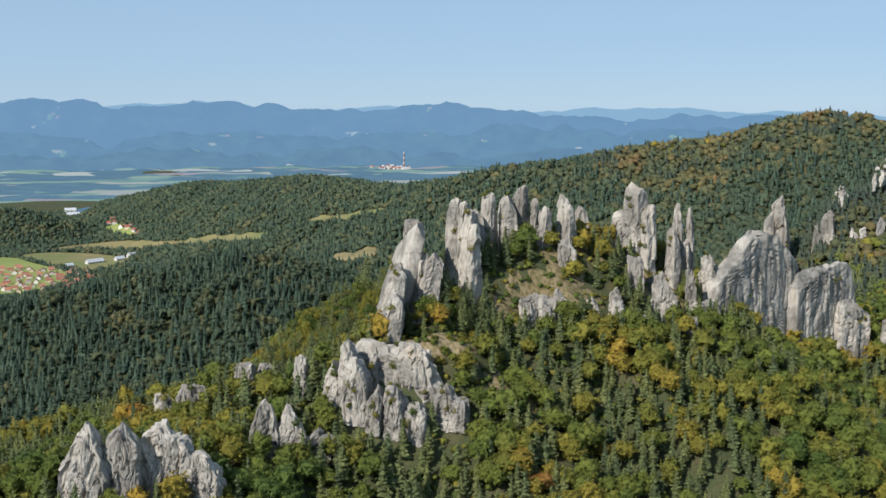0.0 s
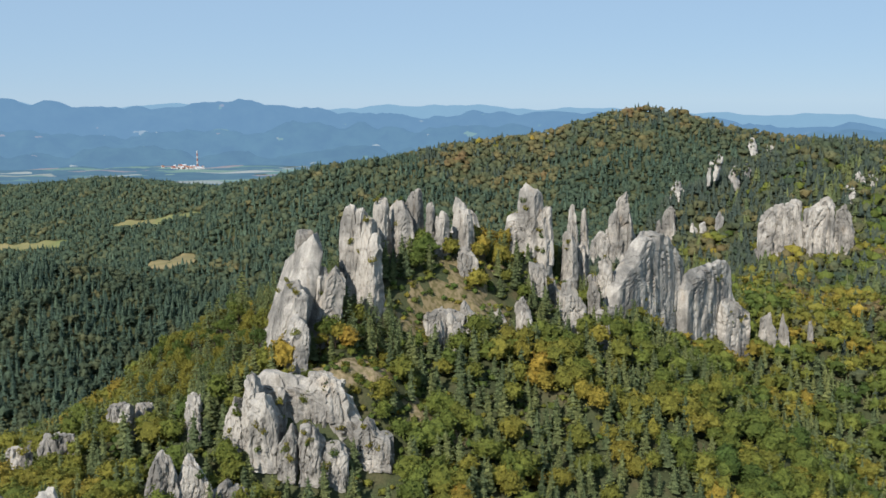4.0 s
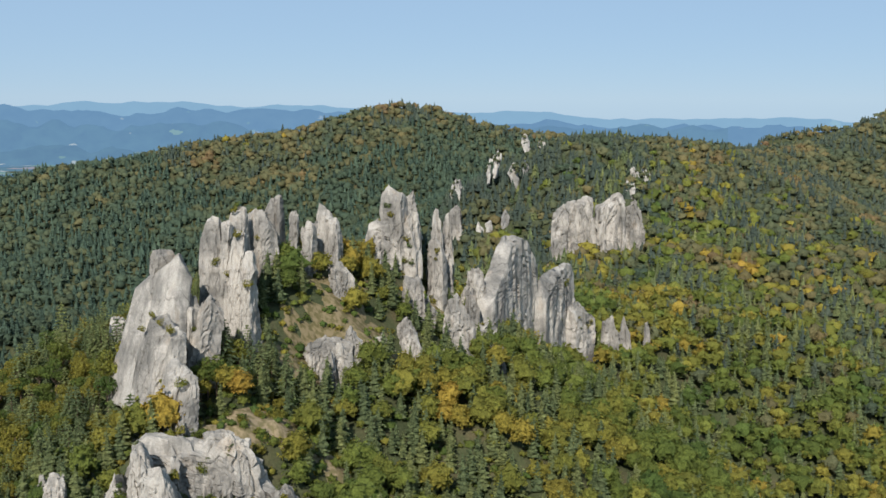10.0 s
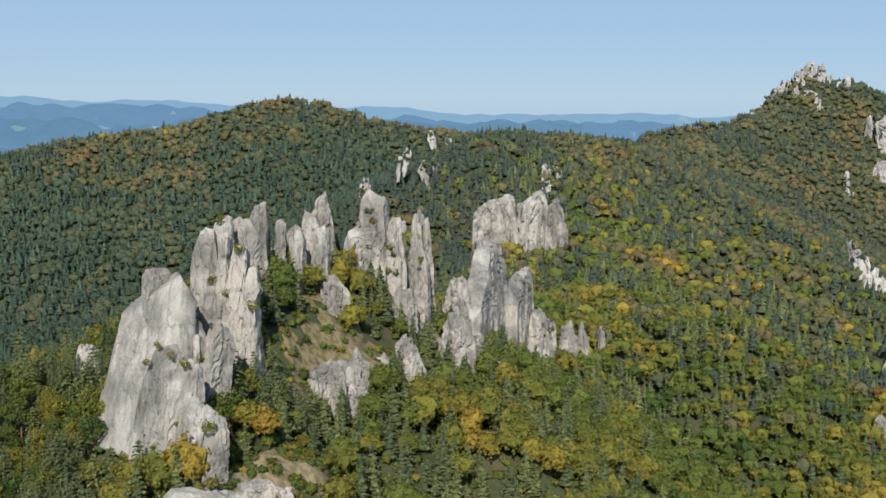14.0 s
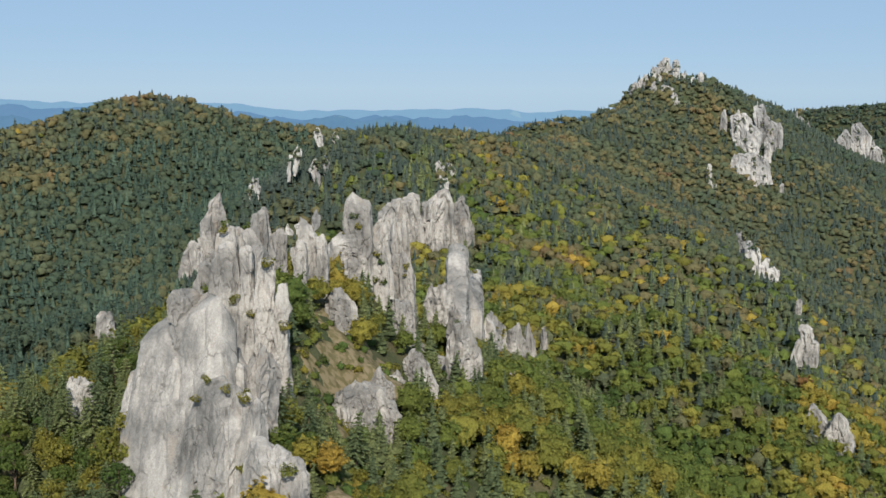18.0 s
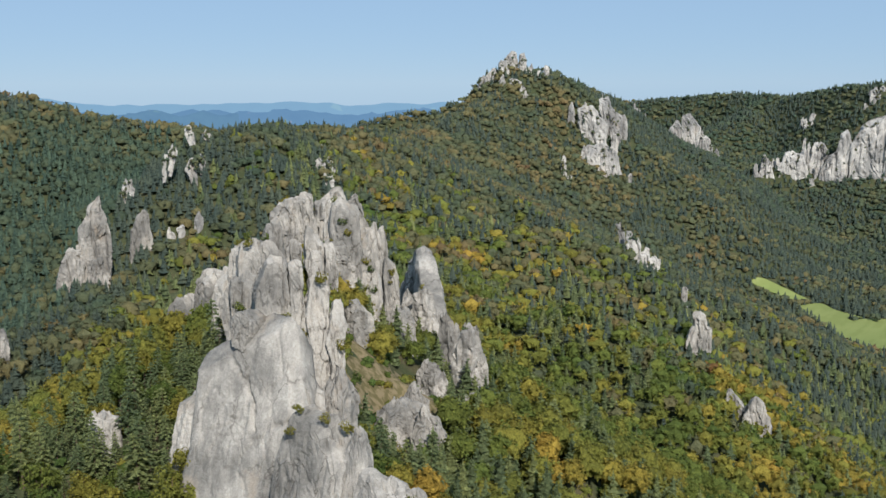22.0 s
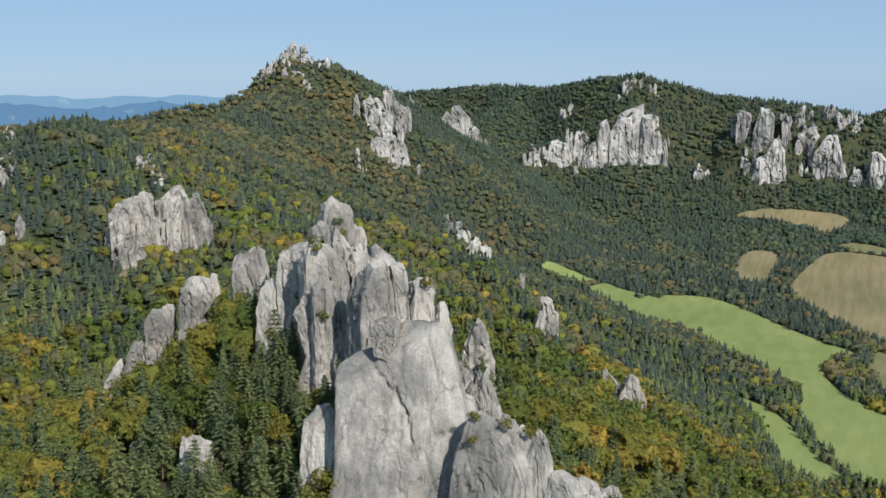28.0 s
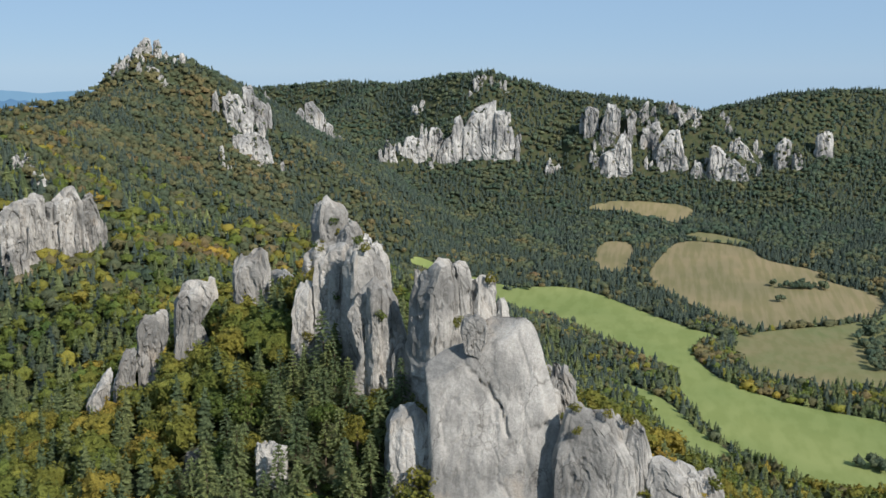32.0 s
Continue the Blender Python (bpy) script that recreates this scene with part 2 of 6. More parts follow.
PASTURE = field_material("dry pasture", (0.140, 0.160, 0.066), (0.215, 0.175, 0.090), (0.85, 0.88, 0.8), (0.4, 1.2, 1))


# ---- the land: ridge lines with slopes on both sides over a valley floor ----
# each: points x, y, z along the crest; fall on its left and right side; rounding of the crest
RIDGES = [
    ([(-330, 200, -190), (-230, 232, -145), (-150, 258, -113), (-90, 280, -97), (-50, 314, -101), (-15, 348, -83), (-1, 366, -77), (5, 388, -71),
      (35, 418, -57), (78, 446, -60), (120, 482, -84), (180, 515, -104), (225, 540, -112)], 0.50, 0.63, 8),
    ([(225, 540, -112), (275, 620, -112), (330, 700, -92), (380, 770, -62), (415, 830, -36), (470, 838, -37), (536, 831, -43),
      (640, 860, -58)], 0.50, 0.42, 10),
    ([(640, 860, -58), (760, 900, -48), (880, 930, -27), (960, 948, -14), (988, 953, -8), (1050, 937, 8), (1150, 912, -26),
      (1290, 895, -82), (1400, 885, -88), (1574, 850, -36)], 0.50, 0.62, 10),
    ([(60, 1230, -80), (203, 1180, -50), (300, 1150, -37), (355, 1130, -19), (391, 1124, -12), (430, 1118, -17), (500, 1105, -36),
      (600, 1070, -50), (700, 980, -58), (760, 900, -52)], 0.45, 0.42, 14),
    ([(370, 672, -97), (475, 632, -101), (523, 573, -120), (470, 520, -141), (431, 485, -158), (375, 445, -165), (319, 411, -169),
      (290, 380, -196), (265, 350, -224)], 0.95, 0.40, 8),
    ([(-620, 700, -222), (-520, 760, -200), (-330, 840, -158), (-240, 865, -138), (-171, 883, -126), (-60, 870, -145), (40, 800, -146), (119, 690, -120),
      (190, 722, -124), (250, 788, -112), (300, 817, -78), (380, 820, -50)], 0.42, 0.42, 14),
    ([(-699, 2139, -217), (-647, 2103, -188), (-579, 2039, -173), (-522, 1982, -158), (-436, 1901, -139), (-345, 1797, -132), (-254, 1681, -117), (-192, 1588, -108), (-128, 1474, -107), (-58, 1349, -105), (36, 1230, -84), (90, 1215, -76)], 0.30, 0.52, 20),
    ([(-951, 1759, -178), (-831, 1797, -176), (-743, 1814, -175), (-708, 1817, -179), (-667, 1822, -188), (-628, 1814, -200), (-594, 1784, -231)], 0.45, 0.45, 20),
    ([(1700, 1250, -50), (1641, 937, -23), (1574, 812, -27), (1500, 700, -10), (1470, 640, -5), (1470, 520, -36), (1475, 404, -47),
      (1420, 319, -63), (1480, 200, -36), (1560, 80, -30), (1650, -100, -45), (1750, -500, -40)], 0.35, 1.25, 14),
    ([(1420, 1000, -110), (1390, 800, -122), (1382, 640, -128), (1375, 450, -150), (1390, 330, -140), (1410, 200, -122), (1480, 0, -115),
      (1560, -300, -120)], 0.3, 0.55, 30),
    ([(988, 953, -10), (1005, 900, -20), (1000, 860, -36), (990, 825, -75), (985, 770, -115), (975, 720, -150)], 0.55, 0.85, 10),
    ([(960, 960, 0), (976, 956, 9), (990, 951, 17), (1003, 941, 13), (1030, 937, 10)], 0.95, 0.95, 4),
    ([(990, 952, 16), (979, 974, 11), (972, 986, 4), (967, 994, -8), (960, 1006, -22), (942, 1032, -37), (918, 1063, -41), (880, 1110, -52)], 0.8, 0.8, 5),
    ([(1150, 905, -30), (1160, 800, -90), (1130, 720, -140)], 0.40, 0.40, 14),
    ([(225, 540, -112), (265, 520, -124), (311, 495, -117), (350, 475, -138), (390, 460, -158)], 0.45, 0.40, 12),
    ([(370, 672, -97), (340, 610, -108), (300, 555, -116), (270, 530, -120)], 0.62, 0.5, 12),
    ([(-40, 335, -98), (-69, 357, -98), (-95, 371, -104), (-160, 400, -130)], 0.5, 0.55, 8),
    ([(-30, 343, -85), (-12, 348, -78), (4, 349, -81)], 0.45, 1.3, 3),
    ([(-135, 1135, -160), (-60, 1090, -150), (0, 1060, -146), (60, 1040, -140)], 0.4, 0.4, 14),
    ([(1330, 740, -112), (1365, 715, -95), (1392, 680, -84), (1402, 640, -66), (1402, 605, -62), (1396, 575, -80), (1386, 545, -108)], 0.25, 1.7, 5),
    ([(1385, 500, -95), (1392, 470, -74), (1398, 435, -66), (1408, 400, -64), (1411, 360, -62), (1405, 330, -80), (1392, 280, -108), (1385, 250, -122)], 0.25, 1.7, 5),
    ([(15, 405, -64), (-18, 424, -74), (-50, 438, -90)], 0.80, 0.55, 6),
    ([(40, 425, -58), (55, 470, -72), (50, 500, -90)], 0.50, 0.80, 6),
]
# hollows at the feet of the crags: x, y, radius, depth
HOLLOWS = [(36, 472, 15, 9), (37, 486, 15, 10), (-8, 316, 20, 7), (-36, 318, 14, 5), (-24, 378, 10, 4), (134, 452, 20, 6), (178, 482, 16, 4), (-60, 292, 16, 4), (318, 672, 30, 6),
           (90, 424, 15, 13), (63, 401, 13, 9), (33, 387, 12, 7), (398, 730, 22, -11), (976, 930, 24, 12), (972, 822, 40, 13)]


def valley_floor(X, Y):
    z = -226 + 0.075 * np.clip(X - 820, 0, 700) - 12 * np.clip((Y - 1500) / 1500, 0, 1)
    return z + 5 * np.sin(X * 0.006 + 1) * np.cos(Y * 0.005)


def ridge_height(X, Y, pts, left, right, rounding):
    """Height of a ridge: the crest of each stretch less the fall to both sides, the highest stretch counting."""
    top = np.full(X.shape, -1e4)
    for (ax, ay, az), (bx, by, bz) in zip(pts, pts[1:]):
        dx, dy = bx - ax, by - ay
        t = np.clip(((X - ax) * dx + (Y - ay) * dy) / (dx * dx + dy * dy), 0, 1)
        d = np.hypot(X - ax - t * dx, Y - ay - t * dy)
        off = (dx * (Y - ay) - dy * (X - ax)) / math.hypot(dx, dy)
        fall = right + (left - right) * (0.5 + 0.5 * np.clip(off / (0.35 * d + 1), -1, 1))
        past = np.sqrt(np.maximum(0, d * d - off * off)) / (d + 1)      # steeper beyond the ends, so that bends stay clean
        fall = fall * (1 + past)
        top = np.maximum(top, az + t * (bz - az) - fall * (np.sqrt(d * d + rounding * rounding) - rounding))
    return top


def wobble(X, Y, size, seed=0.0):
    """Soft unevenness of about one unit, from a few crossing waves."""
    s = 6.283 / size
    return (np.sin(X * s + 1.3 * np.sin(Y * s * 0.7 + seed)) * np.cos(Y * s * 0.9 + 1.7 * np.sin(X * s * 0.6 + 2 * seed))
            + 0.5 * np.sin(2.3 * X * s + 1.1 * Y * s + seed * 3) * np.cos(1.9 * Y * s - 0.8 * X * s + seed))


def land(X, Y):
    X, Y = np.asarray(X, float), np.asarray(Y, float)
    k = 7.0
    floor_z = valley_floor(X, Y)
    total = np.exp(np.clip((floor_z + 230) / k, -60, 60))
    for pts, left, right, rounding in RIDGES:
        h = ridge_height(X, Y, pts, left, right, rounding)
        total = total + np.exp(np.clip((h + 230) / k, -60, 60))
    z = k * np.log(total) - 230
    for hx, hy, hr, deep in HOLLOWS:
        z = z - deep * np.exp(-((X - hx) ** 2 + (Y - hy) ** 2) / (hr * hr))
    rise = np.clip((z - floor_z - 4) / 25, 0, 1)
    return z + rise * (1.8 * wobble(X, Y, 62) + 0.8 * wobble(X, Y, 23, 2.0))


def spread(low, high, core_low, core_high, step, growth):
    """Grid lines, even in the core and wider apart outside."""
    mid = list(np.arange(core_low, core_high + 0.1, step))
    up, s = [], step
    while (up[-1] if up else mid[-1]) < high:
        s *= growth
        up.append((up[-1] if up else mid[-1]) + s)
    down, s = [], step
    while (down[-1] if down else mid[0]) > low:
        s *= growth
        down.append((down[-1] if down else mid[0]) - s)
    return np.array(down[::-1] + mid + up)


def grid_mesh(name, P, nx, ny):
    """A sheet of nx by ny points."""
    i = np.arange((nx - 1) * (ny - 1))
    a = (i // (nx - 1)) * nx + i % (nx - 1)
    F = np.stack([a, a + 1, a + nx + 1, a + nx], 1)
    return fast_mesh(name, P, F)


def fast_mesh(name, P, F, smooth=True, tone=None):
    P, F = np.asarray(P, np.float32), np.asarray(F, np.int32)
    me = bpy.data.meshes.new(name)
    me.vertices.add(len(P))
    me.vertices.foreach_set("co", P.ravel())
    me.loops.add(F.size)
    me.loops.foreach_set("vertex_index", F.ravel())
    me.polygons.add(len(F))
    me.polygons.foreach_set("loop_start", np.arange(0, F.size, F.shape[1], dtype=np.int32))
    me.polygons.foreach_set("use_smooth", np.full(len(F), smooth))
    if tone is not None:
        me.attributes.new("tone", "FLOAT", "FACE").data.foreach_set("value", np.asarray(tone, np.float32))
    me.update(calc_edges=True)
    return me


gx = spread(-4600, 4600, -160, 250, 5.0, 1.07)
gx = np.concatenate([gx[gx < -700], np.arange(-695, -160, 9.0), gx[(gx >= -160) & (gx <= 250)], np.arange(258, 1760, 9.0), gx[gx > 1765]])
gy = spread(-3000, 4800, 280, 520, 5.0, 1.07)
gy = np.concatenate([gy[gy < -150], np.arange(-145, 280, 10.0), gy[(gy >= 280) & (gy <= 520)], np.arange(528, 1300, 8.0), np.arange(1310, 2300, 22.0), gy[gy > 2310]])
GX, GY = np.meshgrid(gx, gy)
GZ = land(GX, GY)
ground = new("ground", grid_mesh("ground", np.stack([GX, GY, GZ], -1).reshape(-1, 3), len(gx), len(gy)))
ground.data.materials.append(GROUND)
tagged(ground, "brown forest floor over hills and a wide valley", "ground", kind="structure")


# ---- fields in the valleys, a hand above the ground ----
FIELDS = {
    "meadow": (MEADOW, "smooth bright green valley meadow", [(887, 529), (908, 461), (886, 431), (858, 404), (810, 368), (766, 335),
        (743, 307), (712, 331), (677, 337), (618, 322), (572, 285), (554, 257), (536, 200), (410, 210), (395, 262), (420, 290),
        (470, 320), (564, 349), (606, 343), (649, 369), (710, 417), (786, 470)]),
    "meadow_end": (MEADOW, "green meadow narrowing into the woods", [(902, 578), (917, 572), (932, 560), (907, 538), (895, 505), (887, 529), (870, 500), (786, 470), (760, 455), (794, 496), (847, 532)]),
    "meadow_tail": (MEADOW, "thin green strip of grass along the wood", [(921, 631), (936, 623), (940, 594), (934, 570), (919, 572), (922, 598), (919, 620)]),
    "lower_meadow": (MEADOW, "green meadow strip below the wooded slope", [(582, 392), (564, 367), (519, 345), (490, 338), (450, 315),
        (425, 318), (436, 346), (481, 356), (532, 374)]),
    "stubble_field": (STUBBLE, "mown straw-coloured field with faint rows", [(946, 381), (1026, 372), (1144, 348), (1101, 264),
        (1043, 259), (1000, 198), (965, 204), (912, 149), (855, 159), (821, 207), (801, 248), (770, 284), (799, 297), (860, 337)]),
    "pasture": (PASTURE, "dry olive and reddish pasture", [(766, 284), (792, 249), (813, 208), (850, 159), (905, 145), (900, 60), (640, 90),
        (623, 199), (611, 239), (617, 266), (640, 292), (696, 304), (755, 299)]),
    "field_strip": (PASTURE, "narrow olive strip beside a mown field", [(1148, 348), (1190, 322), (1130, 262), (1106, 262)]),
    "small_stubble_field": (STUBBLE, "small straw-coloured field among trees", [(986, 439), (1121, 442), (1129, 407), (1071, 396),
        (1032, 402), (968, 400)]),
    "far_stubble_field": (STUBBLE, "straw-coloured clearing below the cliffs", [(1276, 475), (1296, 450), (1303, 424), (1298, 378), (1293, 341), (1274, 324), (1221, 355), (1245, 373), (1262, 399), (1279, 430)]),
    "town_green": (MEADOW, "short grass between the houses of the town", [(-530, 1270), (-600, 1300), (-760, 1580), (-640, 1605), (-590, 1540), (-505, 1462),
        (-488, 1330)]),
    "town_meadow": (PASTURE, "pale meadow beside the town", [(-640, 1612), (-620, 1650), (-540, 1640), (-440, 1560), (-474, 1480), (-500, 1472), (-585, 1550)]),
    "valley_meadow": (PASTURE, "green meadows in the side valley", [(-628, 1650), (-608, 1716), (-562, 1744), (-483, 1692), (-400, 1572), (-275, 1440), (-220, 1377), (-221, 1358), (-307, 1446), (-394, 1549), (-464, 1623), (-546, 1692)]),
    "hamlet_meadow": (MEADOW, "small meadow beside a hamlet", [(-589, 1861), (-548, 1830), (-487, 1722), (-498, 1719), (-552, 1791)]),
    "clearing": (PASTURE, "brown clearing in the side valley", [(-173, 1358), (-142, 1338), (-97, 1288), (-64, 1254), (-67, 1236), (-125, 1297), (-155, 1324)]),
    "slope_field": (STUBBLE, "pale straw field on the wooded slope", [(-116, 1105), (-101, 1113), (-86, 1138), (-64, 1134), (-66, 1085), (-72, 1073), (-82, 1084), (-99, 1083)]),
}


def inside(X, Y, poly, grow=0.0):
    """Which places lie in a polygon."""
    cx, cy = sum(p[0] for p in poly) / len(poly), sum(p[1] for p in poly) / len(poly)
    hit = np.zeros(np.shape(X), bool)
    q = list(poly)
    for (ax, ay), (bx, by) in zip(q, q[1:] + q[:1]):
        cross = (ay > Y) != (by > Y)
        with np.errstate(divide="ignore", invalid="ignore"):
            xi = ax + (Y - ay) * (bx - ax) / (by - ay)
        hit ^= cross & (X < xi)
    return hit


def rounded(poly, times=3):
    """The outline with its corners cut."""
    for _ in range(times):
        poly = [(a[0] * (1 - k) + b[0] * k, a[1] * (1 - k) + b[1] * k) for a, b in zip(poly, poly[1:] + poly[:1]) for k in (0.22, 0.78)]
    return poly


for field_name, (mat, label, poly) in FIELDS.items():
    poly = rounded(poly)
    xs, ys = [p[0] for p in poly], [p[1] for p in poly]
    bm = bmesh.new()
    bm.faces.new([bm.verts.new((x, y, 0)) for x, y in poly])
    for axis, low, high in ((0, min(xs), max(xs)), (1, min(ys), max(ys))):
        for at in np.arange(low + 8, high, 12.0):
            no = (1, 0, 0) if axis == 0 else (0, 1, 0)
            co = (at, 0, 0) if axis == 0 else (0, at, 0)
            bmesh.ops.bisect_plane(bm, geom=bm.verts[:] + bm.edges[:] + bm.faces[:], plane_co=co, plane_no=no)
    bmesh.ops.triangulate(bm, faces=bm.faces[:])
    me = bpy.data.meshes.new(field_name)
    bm.to_mesh(me)
    bm.free()
    co = np.empty(len(me.vertices) * 3)
    me.vertices.foreach_get("co", co)
    co = co.reshape(-1, 3)
    co[:, 2] = land(co[:, 0], co[:, 1]) + 1.2
    me.vertices.foreach_set("co", co.ravel())
    me.update()
    ob = new(field_name, me)
    me.materials.append(mat)
    tagged(ob, label, "field", kind="structure")

DRY_GRASS = field_material("dry grass", (0.19, 0.15, 0.085), (0.27, 0.21, 0.135), (0.45, 0.5, 0.35), (6.0, 6.0, 3))
GLADES = [(47, 402, 18, 0.22), (28, 390, 11, 0.25), (-6, 348, 12, 0.2), (86, 426, 15, 0.3), (-96, 372, 13, 0.2), (22, 345, 10, 0.5),
          (306, 680, 15, 0.35), (60, 428, 10, 0.6), (5, 352, 8, 0.4)]         # thin grassy places: centre, radius, share of trees left
for gx_, gy_, gr, share in GLADES:
    rings_, seg_ = 7, 28
    V = [(gx_, gy_)]
    for j in range(1, rings_ + 1):
        for i in range(seg_):
            t = 2 * math.pi * i / seg_
            r = gr * j / rings_ * (1 + 0.22 * math.sin(3 * t + gx_) + 0.14 * math.sin(7 * t + gy_))
            V.append((gx_ + r * math.cos(t), gy_ + r * math.sin(t)))
    V = np.array(V)
    fall = np.concatenate([[0.0], np.repeat(np.arange(1, rings_ + 1) / rings_, seg_)])
    Z = land(V[:, 0], V[:, 1]) + 0.5 - 1.1 * fall ** 4
    F = [(0, 1 + i, 1 + (i + 1) % seg_) for i in range(seg_)]
    for j in range(rings_ - 1):
        for i in range(seg_):
            p_, q_ = 1 + j * seg_ + i, 1 + j * seg_ + (i + 1) % seg_
            F += [(p_, p_ + seg_, q_ + seg_), (p_, q_ + seg_, q_)]
    glade = new("grass_patch", fast_mesh("grass_patch", np.column_stack([V, Z]), F))
    glade.data.materials.append(DRY_GRASS)
    tagged(glade, "dry tan grass and bare soil between the crags", "grass", kind="structure")

# ---- far country: a plain, foothills and two mountain ranges towards the horizon, hazed by their own glow ----
def far_sheet(name, label, mat, az0, az1, r0, r1, nr, height):
    az = np.radians(np.linspace(az0, az1, int((az1 - az0) * 3)))
    rr = np.linspace(r0, r1, nr)
    A, R = np.meshgrid(az, rr)
    X, Y = R * np.sin(A), R * np.cos(A)
    Z = height(np.degrees(A), (R - r0) / (r1 - r0), X, Y)
    ob = new(name, grid_mesh(name, np.stack([X, Y, Z], -1).reshape(-1, 3), len(az), nr))
    ob.data.materials.append(mat)
    return tagged(ob, label, "backdrop", kind="structure")


def hump(u, top=0.62):
    return np.sin(np.pi * np.clip(u, 0, 1) ** (math.log(0.5) / math.log(top)))


def spurs(X, Y, size, seed):
    """Side ridges and hollows: sharp crests, soft floors."""
    return 1 - np.abs(wobble(X, Y, size, seed)) * 0.9 - 0.35 * np.abs(wobble(X, Y, size * 0.42, seed + 3))


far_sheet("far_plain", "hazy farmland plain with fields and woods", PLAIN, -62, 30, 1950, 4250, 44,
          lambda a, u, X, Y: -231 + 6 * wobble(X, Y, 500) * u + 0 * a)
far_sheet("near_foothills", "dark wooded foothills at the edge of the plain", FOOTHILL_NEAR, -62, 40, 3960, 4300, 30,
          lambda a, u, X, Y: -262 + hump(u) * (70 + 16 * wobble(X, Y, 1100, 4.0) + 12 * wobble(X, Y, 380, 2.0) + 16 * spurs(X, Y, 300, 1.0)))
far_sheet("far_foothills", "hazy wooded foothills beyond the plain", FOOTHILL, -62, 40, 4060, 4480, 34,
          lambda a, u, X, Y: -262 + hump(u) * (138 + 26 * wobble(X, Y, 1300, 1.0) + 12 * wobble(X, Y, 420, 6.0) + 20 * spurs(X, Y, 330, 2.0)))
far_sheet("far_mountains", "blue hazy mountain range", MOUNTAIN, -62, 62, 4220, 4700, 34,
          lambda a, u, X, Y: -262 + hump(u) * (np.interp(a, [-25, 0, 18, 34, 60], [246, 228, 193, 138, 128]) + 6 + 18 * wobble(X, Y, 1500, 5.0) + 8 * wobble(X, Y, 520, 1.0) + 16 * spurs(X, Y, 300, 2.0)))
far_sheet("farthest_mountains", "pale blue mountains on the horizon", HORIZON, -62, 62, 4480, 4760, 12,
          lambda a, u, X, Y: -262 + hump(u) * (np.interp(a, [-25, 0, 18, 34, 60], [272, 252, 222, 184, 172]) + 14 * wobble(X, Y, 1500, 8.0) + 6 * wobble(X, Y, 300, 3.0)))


# ---- a dirt track between the hedge and the pasture ----
TRACK = [(734, 305), (710, 305), (680, 303), (655, 297), (636, 289), (617, 276)]
V, F = [], []
for i, (x, y) in enumerate(TRACK):
    a, b = TRACK[max(0, i - 1)], TRACK[min(len(TRACK) - 1, i + 1)]
    dx, dy = b[0] - a[0], b[1] - a[1]
    ln = math.hypot(dx, dy)
    for side in (-1, 1):
        px, py = x - side * dy / ln * 2.2, y + side * dx / ln * 2.2
        V.append((px, py, float(land(px, py)) + 1.6))
    if i:
        F.append((2 * i - 2, 2 * i - 1, 2 * i + 1, 2 * i))
track = new("dirt_track", fast_mesh("dirt_track", V, F))
track.data.materials.append(STUBBLE)
tagged(track, "pale dirt track beside the hedge", "track", kind="structure")
# rock pillars: foot x, y, z; how far the head leans in x, y; head z; half width, half depth; heading; how sharp the head is
ROCKS = {}
ROCKS["slab_buttress"] = [
    (-7.4, 377.3, -76.4, 0.4, -0.5, -48.7, 3.0, 4.5, -49.3, 0.60),
]
ROCKS["crag_pair"] = [
    (97.9, 448.5, -50.6, -0.0, 0.0, -37.2, 3.0, 3.0, -24.8, 0.50),
    (103.0, 450.0, -51.1, -0.0, 0.0, -38.5, 2.2, 2.5, -24.8, 0.50),
    (94.8, 443.6, -63.0, -0.5, 0.3, -47.7, 3.2, 3.0, -24.8, 0.50),
    (101.2, 445.4, -63.7, -0.6, 0.3, -52.3, 2.1, 2.5, -24.8, 0.50),
]
ROCKS["outlier_crag"] = [
    (209.8, 498.1, -109.7, -1.7, 0.8, -94.9, 4.3, 3.0, -24.8, 0.30),
    (217.9, 498.1, -113.1, -1.3, 0.6, -97.9, 3.2, 2.5, -24.8, 0.50),
    (235.0, 505.0, -110.8, -0.2, 0.1, -103.6, 1.7, 2.0, -24.8, 0.40),
]
ROCKS["slope_crag"] = [
    (112.4, 447.2, -78.4, -0.8, 0.4, -60.6, 3.5, 3.5, -24.8, 0.50),
    (106.3, 442.8, -82.3, -1.0, 0.5, -66.8, 2.8, 3.0, -24.8, 0.60),
    (121.3, 453.7, -72.7, -0.1, 0.0, -63.3, 1.5, 2.0, -24.8, 0.50),
    (85.7, 428.0, -83.6, -1.4, 0.6, -66.4, 4.3, 3.5, -24.8, 0.50),
    (76.2, 407.7, -86.0, 0.0, -0.0, -79.3, 1.5, 2.0, -24.8, 0.60),
    (37.4, 383.5, -83.1, -1.0, 0.5, -68.6, 3.7, 3.5, -24.8, 0.50),
    (30.8, 381.8, -81.9, 0.2, -0.1, -68.9, 2.5, 3.0, -24.8, 0.50),
    (42.4, 392.0, -75.5, 0.1, -0.0, -65.4, 3.0, 2.5, -24.8, 0.60),
    (57.3, 400.9, -80.7, -1.2, 0.6, -70.9, 3.7, 2.5, -24.8, 0.50),
]
ROCKS["upper_left_crag"] = [
    (-68.7, 356.4, -99.2, 0.5, -0.1, -85.8, 2.5, 2.5, -8.3, 0.50),
    (-61.4, 358.6, -98.5, 0.4, -0.1, -86.5, 3.1, 3.0, -8.3, 0.30),
    (-65.6, 353.4, -100.2, 0.5, -0.1, -86.3, 2.7, 2.5, -8.3, 0.40),
    (-47.7, 350.5, -94.1, 1.0, -0.2, -81.7, 1.8, 2.0, -8.3, 0.50),
]
